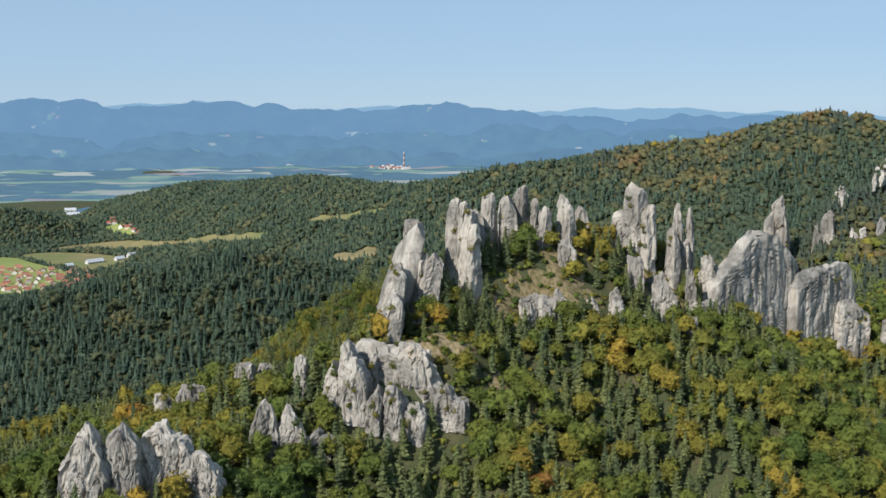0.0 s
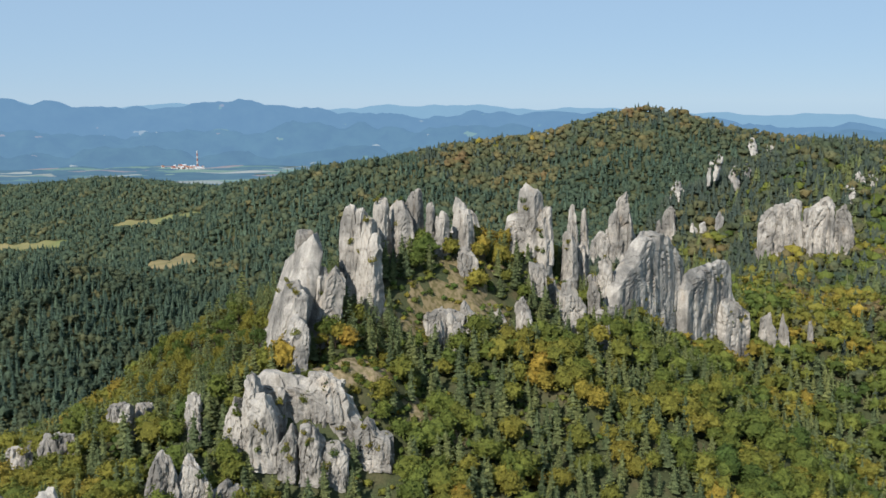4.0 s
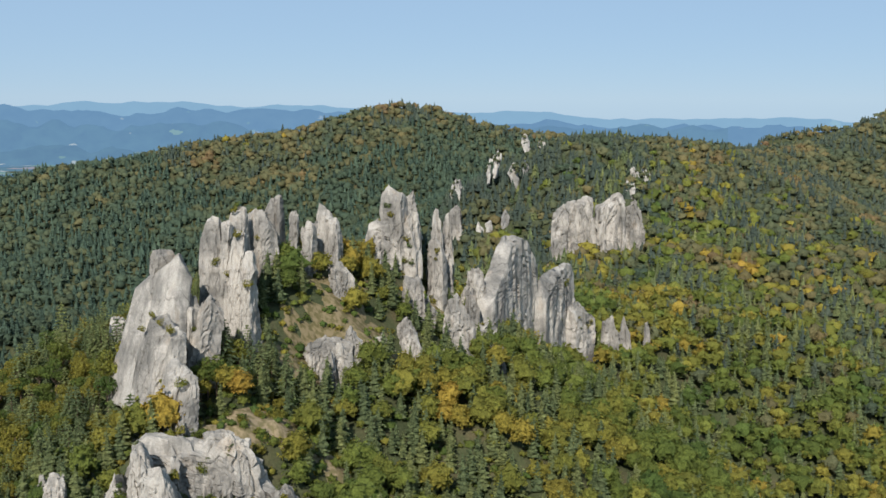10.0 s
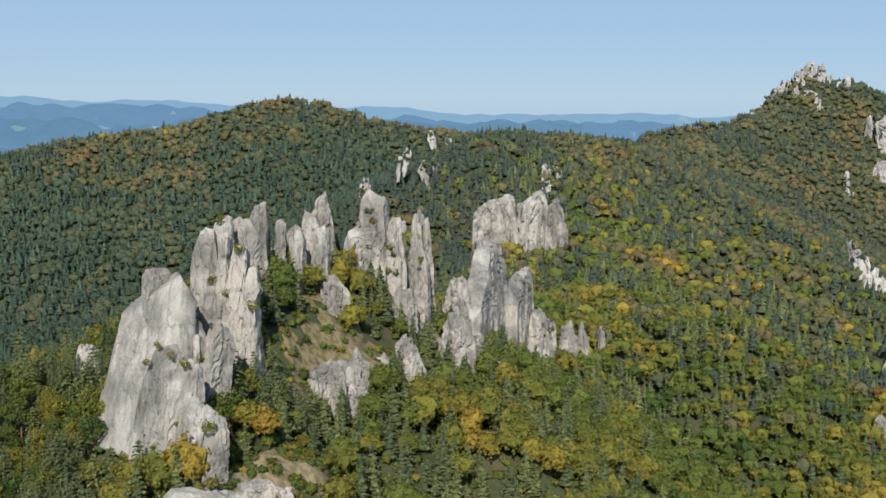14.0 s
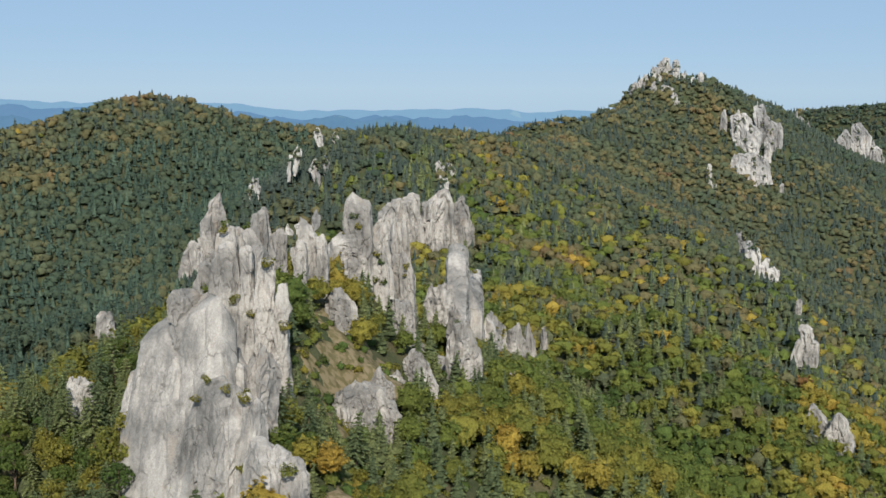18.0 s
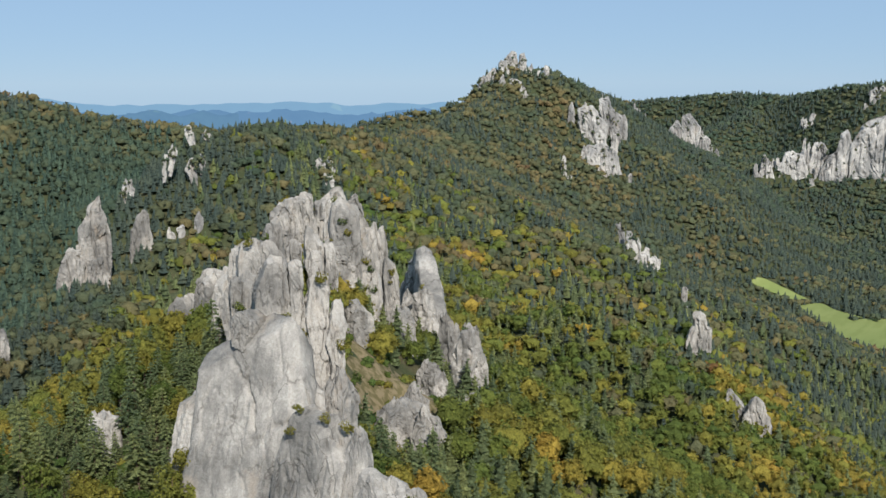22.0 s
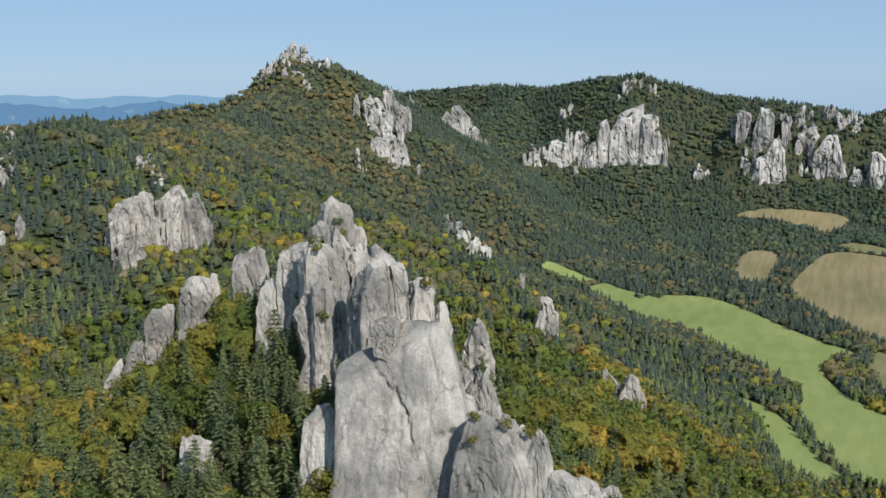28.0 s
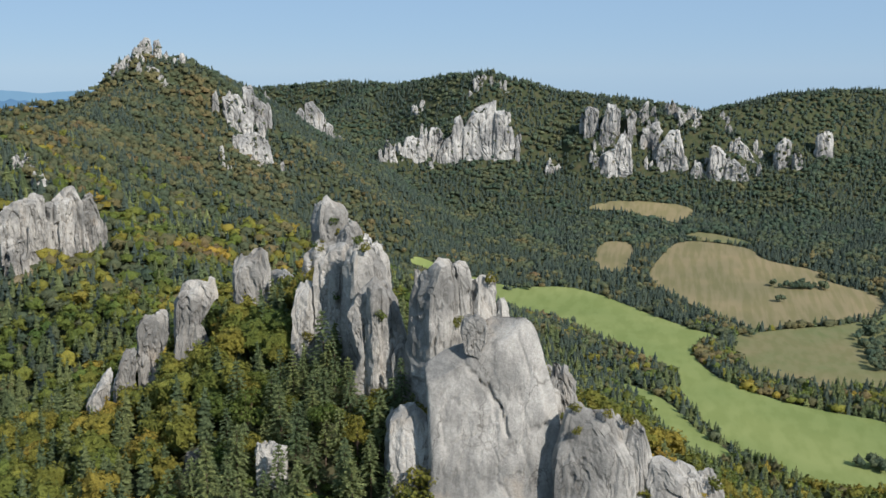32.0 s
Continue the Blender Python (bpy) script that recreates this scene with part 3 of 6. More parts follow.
ROCKS["ledge_crag"] = [
    (-90.8, 368.1, -105.4, 1.8, -0.3, -96.1, 5.5, 3.0, -8.3, 0.20),
    (-98.3, 365.7, -106.1, 0.3, -0.0, -99.3, 3.3, 2.5, -8.3, 0.20),
]
ROCKS["slender_pinnacle"] = [
    (310.3, 763.3, -96.6, -0.2, 0.1, -75.3, 3.0, 2.5, -24.8, 0.40),
    (299.8, 767.5, -95.7, -0.1, 0.0, -83.7, 2.5, 2.0, -24.8, 0.40),
    (293.7, 770.5, -95.7, -0.1, 0.0, -85.7, 3.0, 2.0, -24.8, 0.40),
]
ROCKS["forest_crag"] = [
    (276.6, 776.4, -95.5, -0.1, 0.0, -73.9, 5.0, 3.5, -24.8, 0.60),
    (268.4, 773.4, -96.7, -0.0, 0.0, -82.8, 3.3, 2.5, -24.8, 0.50),
]
ROCKS["hollow_crag"] = [
    (117.0, 680.1, -131.9, 1.6, -1.7, -104.4, 5.0, 3.5, -46.7, 0.40),
]
ROCKS["streak_crag"] = [
    (857.1, 812.9, -86.5, -1.4, 2.1, -72.2, 2.8, 2.5, -56.8, 0.50),
    (849.0, 801.6, -106.3, -1.4, 2.1, -91.5, 2.5, 2.0, -56.8, 0.50),
]
ROCKS["far_crag_b"] = [
    (1372.7, 208.6, -122.7, -0.5, 2.1, -81.5, 10.7, 7.0, -78.0, 0.50),
    (1368.8, 190.2, -124.4, -0.3, 1.3, -101.1, 6.2, 4.5, -78.0, 0.50),
]
ROCKS["far_crag_c"] = [
    (1407.5, 151.1, -90.4, -0.2, 0.9, -74.7, 10.9, 6.0, -78.0, 0.30),
]
# faceted rocks: middle x, y; heading; half depth; roughness; outline across the heading (offset, z)
FACETED = {}
FACETED["slab_tower"] = [
    (-12.6, 384.2, -78.0, 3.3, 0.15, [(-12.4, -49.4), (-11.2, -47.3), (-6.8, -46.6), (-3.8, -44.9), (-1.6, -41.4), (0.2, -40.4), (4.2, -40.4), (6.4, -42.5), (8.2, -47.9), (9.9, -54.1), (11.0, -60.4), (10.1, -69.2), (8.7, -77.2), (-10.9, -77.3), (-11.7, -64.4)]),
    (-11.0, 388.6, -78.0, 3.2, 0.5, [(-2.3, -43.7), (-1.8, -41.4), (0.3, -40.9), (2.2, -42.2), (2.2, -45.4), (1.0, -48.1), (-1.6, -47.3)]),
    (-14.5, 398.5, -78.0, 3.0, 0.4, [(-4.3, -59.3), (-2.7, -57.4), (0.2, -56.2), (2.4, -59.3), (3.9, -64.7), (4.3, -75.8), (-3.7, -75.8)]),
    (-10.7, 400.7, -78.0, 4.5, 0.8, [(-3.9, -61.1), (-2.7, -58.3), (0.4, -60.5), (3.9, -63.1), (4.7, -71.3), (3.9, -79.7), (-2.4, -79.7), (-3.9, -66.4)]),
]
FACETED["slab_buttress"] = [
    (-17.6, 367.6, -78.0, 3.5, 0.4, [(-6.3, -62.7), (-4.2, -55.0), (-1.3, -53.1), (4.0, -56.6), (7.1, -62.7), (7.5, -75.2), (-6.8, -75.3)]),
    (-15.6, 364.2, -78.0, 2.0, 0.4, [(-3.3, -53.4), (-1.7, -52.2), (0.2, -54.0), (2.4, -57.8), (3.1, -63.3), (-0.7, -60.2)]),
    (-15.6, 360.0, -78.0, 3.0, 0.4, [(-2.5, -56.9), (-0.7, -55.8), (1.2, -58.3), (2.2, -62.2), (2.5, -75.5), (-2.7, -75.6)]),
    (-16.5, 353.5, -78.0, 3.0, 0.5, [(-5.1, -62.7), (-3.1, -61.7), (3.3, -64.0), (4.7, -67.1), (5.2, -75.0), (-4.9, -75.0)]),
    (-15.5, 347.8, -78.0, 2.0, 0.6, [(-2.6, -63.3), (-0.4, -63.6), (1.9, -66.7), (2.3, -70.1), (-1.1, -72.9)]),
    (-4.0, 374.0, -78.0, 3.5, 0.9, [(-1.4, -49.0), (-0.5, -48.5), (2.4, -53.7), (2.8, -57.7), (0.8, -65.1), (-1.7, -66.7), (-2.3, -55.3)]),
]
FACETED["fin_crag"] = [
    (135.8, 459.8, 44.0, 4.0, 0.45, [(-9.8, -52.8), (-0.3, -52.6), (13.5, -56.6), (32.1, -67.2), (36.1, -74.7), (31.6, -89.4), (27.8, -104.0), (-3.1, -101.3), (-26.3, -94.8), (-41.5, -80.6), (-38.3, -71.7), (-21.9, -62.2)]),
    (106.0, 425.6, 44.0, 3.0, 0.8, [(-11.9, -78.4), (-3.0, -74.9), (8.3, -81.2), (16.6, -93.9), (-10.0, -89.1)]),
]
FACETED["shoulder_crag"] = [
    (177.9, 492.7, 44.0, 3.5, 0.5, [(-25.2, -70.7), (-1.3, -68.7), (13.2, -73.1), (25.3, -85.4), (30.4, -101.7), (15.0, -107.8), (-22.5, -101.4), (-35.0, -79.1)]),
    (188.3, 492.0, 30.0, 3.0, 0.9, [(-8.7, -88.7), (-0.4, -88.5), (9.7, -93.0), (10.0, -99.8), (-1.4, -102.3), (-9.3, -98.0)]),
]
FACETED["slope_crag"] = [
    (89.5, 425.1, -24.8, 4.0, 1.0, [(-4.6, -78.0), (-0.1, -76.3), (4.6, -78.0), (5.1, -83.8), (-0.1, -87.3), (-4.9, -83.8)]),
    (65.7, 401.7, -24.8, 3.0, 1.0, [(-3.1, -72.7), (-0.8, -68.1), (1.1, -71.5), (2.9, -77.8), (2.5, -81.0), (-2.7, -79.9)]),
]
FACETED["corner_crag"] = [
    (-91.2, 268.0, -0.0, 4.5, 0.9, [(-7.0, -92.9), (-0.0, -79.3), (3.2, -83.6), (5.8, -94.8), (4.8, -101.6), (-6.8, -100.9)]),
    (-82.5, 272.0, -0.0, 4.0, 0.9, [(-4.8, -85.2), (-0.5, -80.5), (3.1, -85.6), (3.9, -95.5), (2.9, -101.6), (-4.5, -101.6)]),
    (-72.7, 279.0, -0.0, 5.0, 1.0, [(-7.8, -87.4), (-1.3, -82.0), (4.8, -87.9), (6.4, -99.6), (5.4, -105.8), (-7.4, -105.0)]),
    (-63.3, 277.0, -0.0, 4.0, 1.0, [(-4.8, -91.4), (1.2, -90.8), (4.3, -96.0), (4.4, -104.3), (-5.0, -104.3)]),
]
FACETED["mid_outcrop"] = [
    (83.7, 405.4, -0.0, 3.5, 0.9, [(-5.2, -80.5), (-4.3, -64.7), (-1.1, -62.2), (4.9, -73.0), (6.3, -81.3), (-0.6, -82.1)]),
    (98.0, 422.7, -0.0, 3.0, 0.9, [(-2.8, -83.9), (-2.0, -63.2), (0.4, -64.0), (2.0, -72.6), (2.4, -83.9)]),
    (108.2, 438.8, -0.0, 4.0, 0.9, [(-4.4, -79.0), (-2.3, -61.1), (1.2, -59.3), (3.5, -75.4), (1.9, -80.8)]),
]
FACETED["glade_cliff"] = [
    (34.3, 390.5, -0.0, 3.0, 0.9, [(-6.7, -80.2), (-6.5, -69.4), (-0.2, -67.8), (7.1, -70.6), (6.5, -79.5), (-0.1, -80.8)]),
    (47.5, 413.3, -0.0, 3.0, 0.9, [(-3.9, -61.7), (-3.3, -51.6), (-0.0, -51.1), (3.7, -55.8), (3.5, -62.5)]),
    (75.5, 421.3, -0.0, 2.5, 0.9, [(-3.3, -58.6), (-2.8, -67.2), (1.2, -70.6), (3.5, -62.1), (1.4, -57.8)]),
]
FACETED["ledge_crag"] = [
    (65.6, 404.7, -0.0, 3.0, 0.9, [(-3.0, -80.3), (-2.2, -70.3), (0.7, -68.7), (4.5, -79.5)]),
    (74.5, 399.1, -0.0, 2.5, 0.9, [(-2.3, -84.1), (-1.6, -78.4), (1.6, -78.1), (2.3, -84.1)]),
    (92.7, 397.3, -0.0, 3.0, 0.9, [(-3.0, -86.2), (-2.4, -78.9), (2.4, -78.0), (3.1, -86.2)]),
    (65.4, 404.2, -16.9, 2.5, 0.9, [(-2.6, -78.6), (-1.9, -70.1), (0.9, -68.8), (3.6, -77.9)]),
]
FACETED["lower_cliff"] = [
    (-13.2, 338.4, -16.9, 4.0, 1.0, [(-22.5, -90.7), (-17.8, -79.7), (-14.0, -74.8), (-5.0, -74.9), (2.4, -75.7), (8.6, -78.2), (12.7, -87.5), (19.0, -93.0), (22.4, -95.2), (21.8, -104.1), (-9.0, -104.0), (-18.5, -99.5)]),
    (-34.2, 334.7, -16.9, 4.0, 0.8, [(-3.1, -86.4), (-0.2, -79.0), (2.6, -86.4), (2.9, -91.8), (-2.2, -90.7)]),
    (-29.6, 332.3, -16.9, 4.0, 0.7, [(-2.8, -86.1), (-1.8, -73.5), (0.2, -72.3), (2.1, -76.7), (3.2, -90.4), (-0.9, -92.5)]),
    (-26.7, 328.1, -16.9, 4.5, 0.7, [(-4.4, -93.5), (-3.6, -75.8), (0.2, -75.8), (4.0, -85.1), (4.0, -91.4), (-0.3, -94.6)]),
    (-23.3, 380.0, -16.9, 3.0, 0.8, [(-1.8, -85.5), (-0.7, -80.8), (1.1, -80.6), (1.5, -85.7)]),
    (-22.1, 335.7, -16.9, 3.5, 0.8, [(-2.1, -85.8), (-0.6, -78.1), (1.6, -79.3), (1.2, -87.9)]),
    (-20.4, 325.5, -16.9, 4.0, 0.8, [(-3.0, -98.6), (-2.8, -91.2), (0.9, -84.9), (2.3, -89.1), (2.6, -98.6)]),
    (-9.5, 338.2, -16.9, 4.5, 0.9, [(-5.8, -82.2), (-5.1, -75.1), (0.2, -74.8), (4.9, -77.9), (5.3, -84.5), (0.5, -85.5)]),
    (-14.7, 324.8, -16.9, 4.5, 0.9, [(-3.8, -97.9), (-3.0, -86.3), (-0.4, -84.2), (3.4, -91.6), (3.8, -99.0)]),
    (-8.3, 323.9, -16.9, 4.5, 0.9, [(-4.8, -99.3), (-3.1, -91.9), (1.0, -89.8), (3.5, -94.1), (3.4, -99.4)]),
    (2.8, 330.0, -16.9, 4.0, 0.9, [(-5.4, -98.4), (-4.7, -88.6), (-2.0, -85.3), (1.6, -90.8), (5.3, -91.9), (5.2, -98.4)]),
    (-17.8, 345.3, -16.9, 2.5, 0.9, [(-1.3, -78.0), (-0.6, -73.8), (1.0, -74.1), (0.9, -79.1)]),
]
FACETED["lower_crag"] = [
    (-45.5, 339.0, -16.9, 3.0, 0.9, [(-2.7, -90.9), (-1.2, -79.3), (1.4, -78.7), (2.1, -86.7), (0.4, -90.9)]),
    (-64.8, 354.6, -16.9, 3.0, 0.9, [(-1.7, -95.2), (-1.3, -86.3), (1.4, -85.8), (1.5, -94.1)]),
    (-60.9, 380.8, -16.9, 3.0, 0.9, [(-3.8, -100.0), (-2.3, -93.3), (1.2, -92.7), (2.8, -96.4), (2.0, -100.6)]),
    (-53.0, 331.0, -16.9, 3.0, 0.9, [(-2.5, -97.9), (-1.1, -92.2), (0.9, -91.7), (2.7, -96.9)]),
]
FACETED["west_knob"] = [
    (119.6, 679.9, -44.3, 2.5, 0.8, [(-5.9, -124.1), (-4.2, -108.1), (0.8, -105.1), (4.3, -114.1), (4.9, -123.7)]),
    (-9.0, 442.3, -44.3, 2.0, 0.8, [(-2.3, -73.9), (-1.8, -70.1), (0.6, -69.7), (2.2, -72.9), (1.3, -74.3)]),
]

FACETED["tower_block"] = [
    (8.4, 411.9, -37.5, 1.6, 0.55, [(-1.6, -48.6), (-1.6, -43.3), (-1.3, -38.4), (-0.4, -38.0), (1.2, -38.1), (1.6, -43.4), (1.1, -47.9)]),
    (5.6, 399.1, -38.9, 4.5, 0.55, [(-3.8, -44.1), (-3.5, -40.2), (-1.3, -33.8), (1.0, -33.1), (2.3, -33.9), (2.8, -38.1), (3.4, -44.4), (3.7, -49.1), (3.8, -53.8), (-0.3, -51.3)]),
    (8.6, 395.5, -39.8, 3.5, 0.55, [(-1.5, -43.5), (-1.8, -33.8), (0.1, -33.1), (1.2, -34.7), (1.2, -40.5), (1.4, -44.4), (1.8, -48.7), (1.1, -54.6), (-0.7, -51.4)]),
    (10.1, 391.4, -41.0, 3.5, 0.55, [(-2.4, -44.7), (-1.5, -37.1), (-0.3, -35.0), (1.6, -35.2), (2.4, -36.8), (2.1, -41.0), (1.8, -45.6), (0.3, -52.2), (-1.7, -50.2)]),
    (11.2, 387.6, -41.8, 3.0, 0.55, [(-2.4, -50.7), (-1.3, -45.3), (-0.4, -41.5), (1.2, -41.5), (1.7, -45.4), (2.3, -47.7), (1.2, -50.8), (2.4, -55.5), (0.9, -57.4), (-1.3, -53.4)]),
    (17.4, 417.7, -37.6, 3.0, 0.55, [(-2.7, -39.9), (-2.5, -37.4), (-1.0, -33.7), (0.7, -32.4), (2.3, -33.8), (2.7, -36.3), (2.7, -41.8), (-1.6, -41.7)]),
    (12.5, 411.2, -78.0, 3.6, 0.55, [(-7.2, -46.8), (-4.8, -42.1), (-1.5, -39.3), (0.8, -39.8), (3.2, -45.9), (4.9, -52.6), (6.6, -59.8), (2.6, -62.5), (-4.5, -55.3)]),
    (9.7, 406.5, -78.0, 2.5, 0.55, [(-0.5, -50.0), (0.8, -52.5), (3.1, -58.7), (2.0, -66.8), (-3.2, -66.8), (-2.2, -54.3)]),
    (25.1, 425.6, -78.0, 3.25, 0.55, [(-3.7, -37.7), (-1.3, -35.1), (3.3, -34.6), (4.8, -38.4), (4.5, -50.7), (0.2, -55.5), (-3.9, -52.6), (-4.0, -43.1)]),
    (25.3, 417.8, -78.0, 2.9, 0.55, [(-3.1, -35.2), (-1.0, -33.9), (1.7, -36.3), (3.5, -40.0), (1.6, -50.4), (-2.6, -51.3)]),
    (23.0, 431.9, -78.0, 2.5, 0.55, [(-2.2, -49.8), (-1.3, -44.9), (0.6, -41.6), (2.4, -42.0), (2.7, -50.6), (0.4, -60.2), (-2.6, -58.2)]),
]
FACETED["twin_towers"] = [
    (29.9, 423.8, -39.4, 3.0, 0.55, [(-3.1, -41.2), (-2.7, -37.2), (-1.3, -34.6), (-0.3, -29.0), (0.7, -29.0), (1.4, -30.6), (2.6, -31.5), (3.1, -35.1), (3.0, -41.4)]),
    (35.9, 421.5, -40.9, 1.6, 0.55, [(-1.5, -40.5), (-1.3, -35.1), (-0.4, -34.2), (1.2, -34.7), (1.5, -38.3), (1.3, -41.0)]),
    (48.2, 427.0, -41.8, 2.6, 0.55, [(-2.3, -42.4), (-2.3, -36.2), (-1.8, -34.3), (-0.4, -33.4), (1.0, -33.9), (1.5, -37.2), (2.3, -39.6), (2.2, -43.4)]),
    (39.6, 419.5, -41.5, 2.8, 0.55, [(-2.3, -41.5), (-0.1, -38.8), (1.7, -39.8), (2.2, -43.0), (2.3, -49.6), (-0.3, -49.5), (-1.1, -44.3)]),
    (50.2, 422.4, -42.6, 2.8, 0.55, [(-3.3, -54.0), (-2.4, -47.3), (-2.3, -39.0), (-0.4, -38.4), (0.4, -40.7), (1.0, -46.4), (1.6, -51.2), (3.3, -54.3), (0.3, -54.8)]),
]
FACETED["summit_tower"] = [
    (79.0, 443.9, -43.8, 4.5, 0.55, [(-3.9, -45.8), (-4.5, -38.3), (-3.5, -33.6), (-1.4, -31.2), (1.8, -30.5), (3.9, -32.6), (4.1, -38.4), (4.4, -43.8), (4.5, -51.8), (1.5, -50.7), (-1.4, -47.4)]),
    (83.6, 439.1, -45.0, 3.2, 0.55, [(-2.8, -44.9), (0.4, -43.3), (1.3, -48.2), (2.5, -53.6), (2.8, -59.6), (0.0, -59.0), (-2.7, -52.4)]),
    (93.9, 440.2, -46.1, 2.6, 0.55, [(-3.0, -58.9), (-1.8, -52.8), (-1.6, -47.8), (0.0, -50.6), (1.7, -51.7), (3.0, -57.3), (2.5, -60.1), (-1.1, -60.4)]),
    (78.2, 442.8, -22.9, 3.5, 0.60, [(-9.5, -51.7), (-8.8, -44.3), (-6.5, -42.9), (-1.9, -42.5), (3.6, -44.4), (8.2, -38.8), (8.9, -44.4), (9.5, -55.5), (6.3, -61.6), (0.8, -62.5), (-4.7, -57.8)]),
]
FACETED["hidden_crag"] = [
    (57.3, 457.2, -65.8, 3.2, 0.75, [(-4.4, -48.4), (-4.1, -45.6), (-2.2, -42.8), (2.4, -42.4), (4.4, -43.9), (4.3, -48.7), (2.2, -50.1), (-2.4, -49.4)]),
    (56.2, 471.9, -62.3, 3.2, 0.75, [(-5.5, -64.4), (-5.3, -56.6), (-3.8, -52.8), (-0.4, -49.3), (1.9, -48.7), (5.2, -50.8), (5.5, -55.1), (2.6, -57.0), (0.7, -60.8), (-2.4, -65.0)]),
    (55.3, 483.7, -60.5, 3.2, 0.75, [(-4.8, -75.3), (-3.6, -63.0), (-2.0, -59.6), (0.3, -58.3), (3.6, -58.5), (4.8, -61.0), (4.5, -64.9), (1.9, -71.2), (-1.2, -77.5)]),
    (50.4, 489.3, -59.7, 2.8, 0.75, [(-3.5, -85.9), (-2.5, -78.0), (-0.1, -69.3), (3.1, -66.1), (3.5, -72.5), (2.2, -81.4), (0.6, -84.8)]),
    (49.5, 497.1, -58.2, 2.8, 0.75, [(-4.9, -88.1), (-2.0, -82.4), (2.4, -75.8), (4.8, -73.5), (4.9, -78.0), (2.6, -85.3), (-1.1, -90.3), (-3.8, -90.4)]),
]
FACETED["small_crag"] = [
    (-16.2, 424.3, -65.2, 2.6, 0.75, [(-2.4, -71.6), (-2.8, -64.9), (-0.7, -64.4), (2.8, -65.6), (2.7, -68.4), (1.8, -71.9)]),
]
FACETED["rib_crag_a"] = [
    (532.7, 575.0, -66.3, 5.0, 0.90, [(-4.8, -107.9), (-5.7, -100.8), (-2.6, -99.2), (1.3, -103.8), (5.7, -112.5), (5.1, -120.4), (-0.8, -115.7)]),
    (523.8, 557.3, -66.9, 4.0, 0.90, [(-4.8, -125.8), (-3.4, -117.2), (3.4, -118.7), (4.8, -131.9), (-0.9, -129.7)]),
    (540.4, 588.5, -65.8, 3.0, 0.90, [(-3.4, -99.5), (-1.5, -96.2), (2.1, -97.8), (3.4, -103.4), (-0.6, -104.3)]),
    (490.6, 517.3, -68.9, 2.4, 0.90, [(-3.2, -133.0), (-2.6, -127.1), (0.9, -126.3), (3.2, -135.0), (0.4, -137.3)]),
]
FACETED["rib_crag_b"] = [
    (440.5, 487.0, -65.6, 4.5, 0.90, [(-8.4, -149.6), (-6.6, -142.8), (-3.6, -139.3), (-4.3, -132.7), (-0.9, -129.6), (2.2, -133.4), (3.3, -139.9), (6.6, -141.9), (6.4, -150.8), (8.4, -159.9), (5.1, -160.2), (-0.5, -155.2)]),
]
FACETED["rib_crag_c"] = [
    (327.4, 411.3, -74.0, 3.0, 0.90, [(-8.3, -155.3), (-6.0, -147.0), (-1.4, -140.7), (1.5, -143.8), (5.7, -155.6), (8.3, -164.9), (0.1, -162.8)]),
    (329.3, 423.8, -73.6, 3.0, 0.90, [(-5.2, -147.9), (-3.6, -140.2), (0.6, -144.8), (5.2, -150.5), (5.0, -158.7), (-1.0, -157.3)]),
]
FACETED["great_cliff"] = [
    (1354.9, 677.1, -77.7, 9.0, 1.00, [(-23.7, -135.8), (-18.3, -114.8), (-7.4, -101.0), (6.2, -90.0), (8.8, -68.2), (16.9, -62.7), (23.7, -81.8), (21.3, -114.6), (16.0, -136.7)]),
    (1364.3, 634.7, -79.5, 9.0, 1.00, [(-25.7, -123.0), (-20.7, -81.8), (-10.0, -60.0), (3.4, -38.2), (17.0, -35.5), (25.2, -42.5), (25.7, -76.1), (22.1, -126.5), (4.5, -121.1)]),
    (1366.3, 598.4, -80.7, 9.0, 1.00, [(-17.7, -126.2), (-14.7, -75.9), (-11.9, -42.4), (-5.3, -46.1), (8.4, -59.6), (14.3, -86.6), (17.7, -125.9), (-1.3, -129.3)]),
    (1334.8, 723.5, -76.0, 9.0, 1.00, [(-19.2, -124.1), (-12.6, -95.1), (1.0, -89.7), (14.7, -100.5), (19.2, -120.7), (-1.6, -126.3)]),
    (1357.4, 699.4, -76.9, 9.0, 1.00, [(-14.8, -122.0), (-5.6, -82.3), (5.3, -76.8), (14.8, -96.0), (2.9, -119.7)]),
    (1324.1, 756.5, -74.8, 9.0, 1.00, [(-12.0, -120.7), (-5.4, -96.7), (4.4, -111.4), (12.0, -126.1)]),
    (1452.2, 647.7, -79.6, 9.0, 1.00, [(-11.4, -23.3), (-11.6, -10.8), (-3.0, -9.1), (11.6, -26.1), (0.1, -27.9)]),
    (1446.6, 608.4, -80.9, 9.0, 1.00, [(-7.1, -37.8), (-5.0, -28.7), (5.3, -31.5), (7.1, -38.3)]),
    (1467.4, 751.1, -76.2, 9.0, 1.00, [(-5.9, -73.9), (-1.2, -59.1), (5.9, -65.0), (4.8, -75.6)]),
]
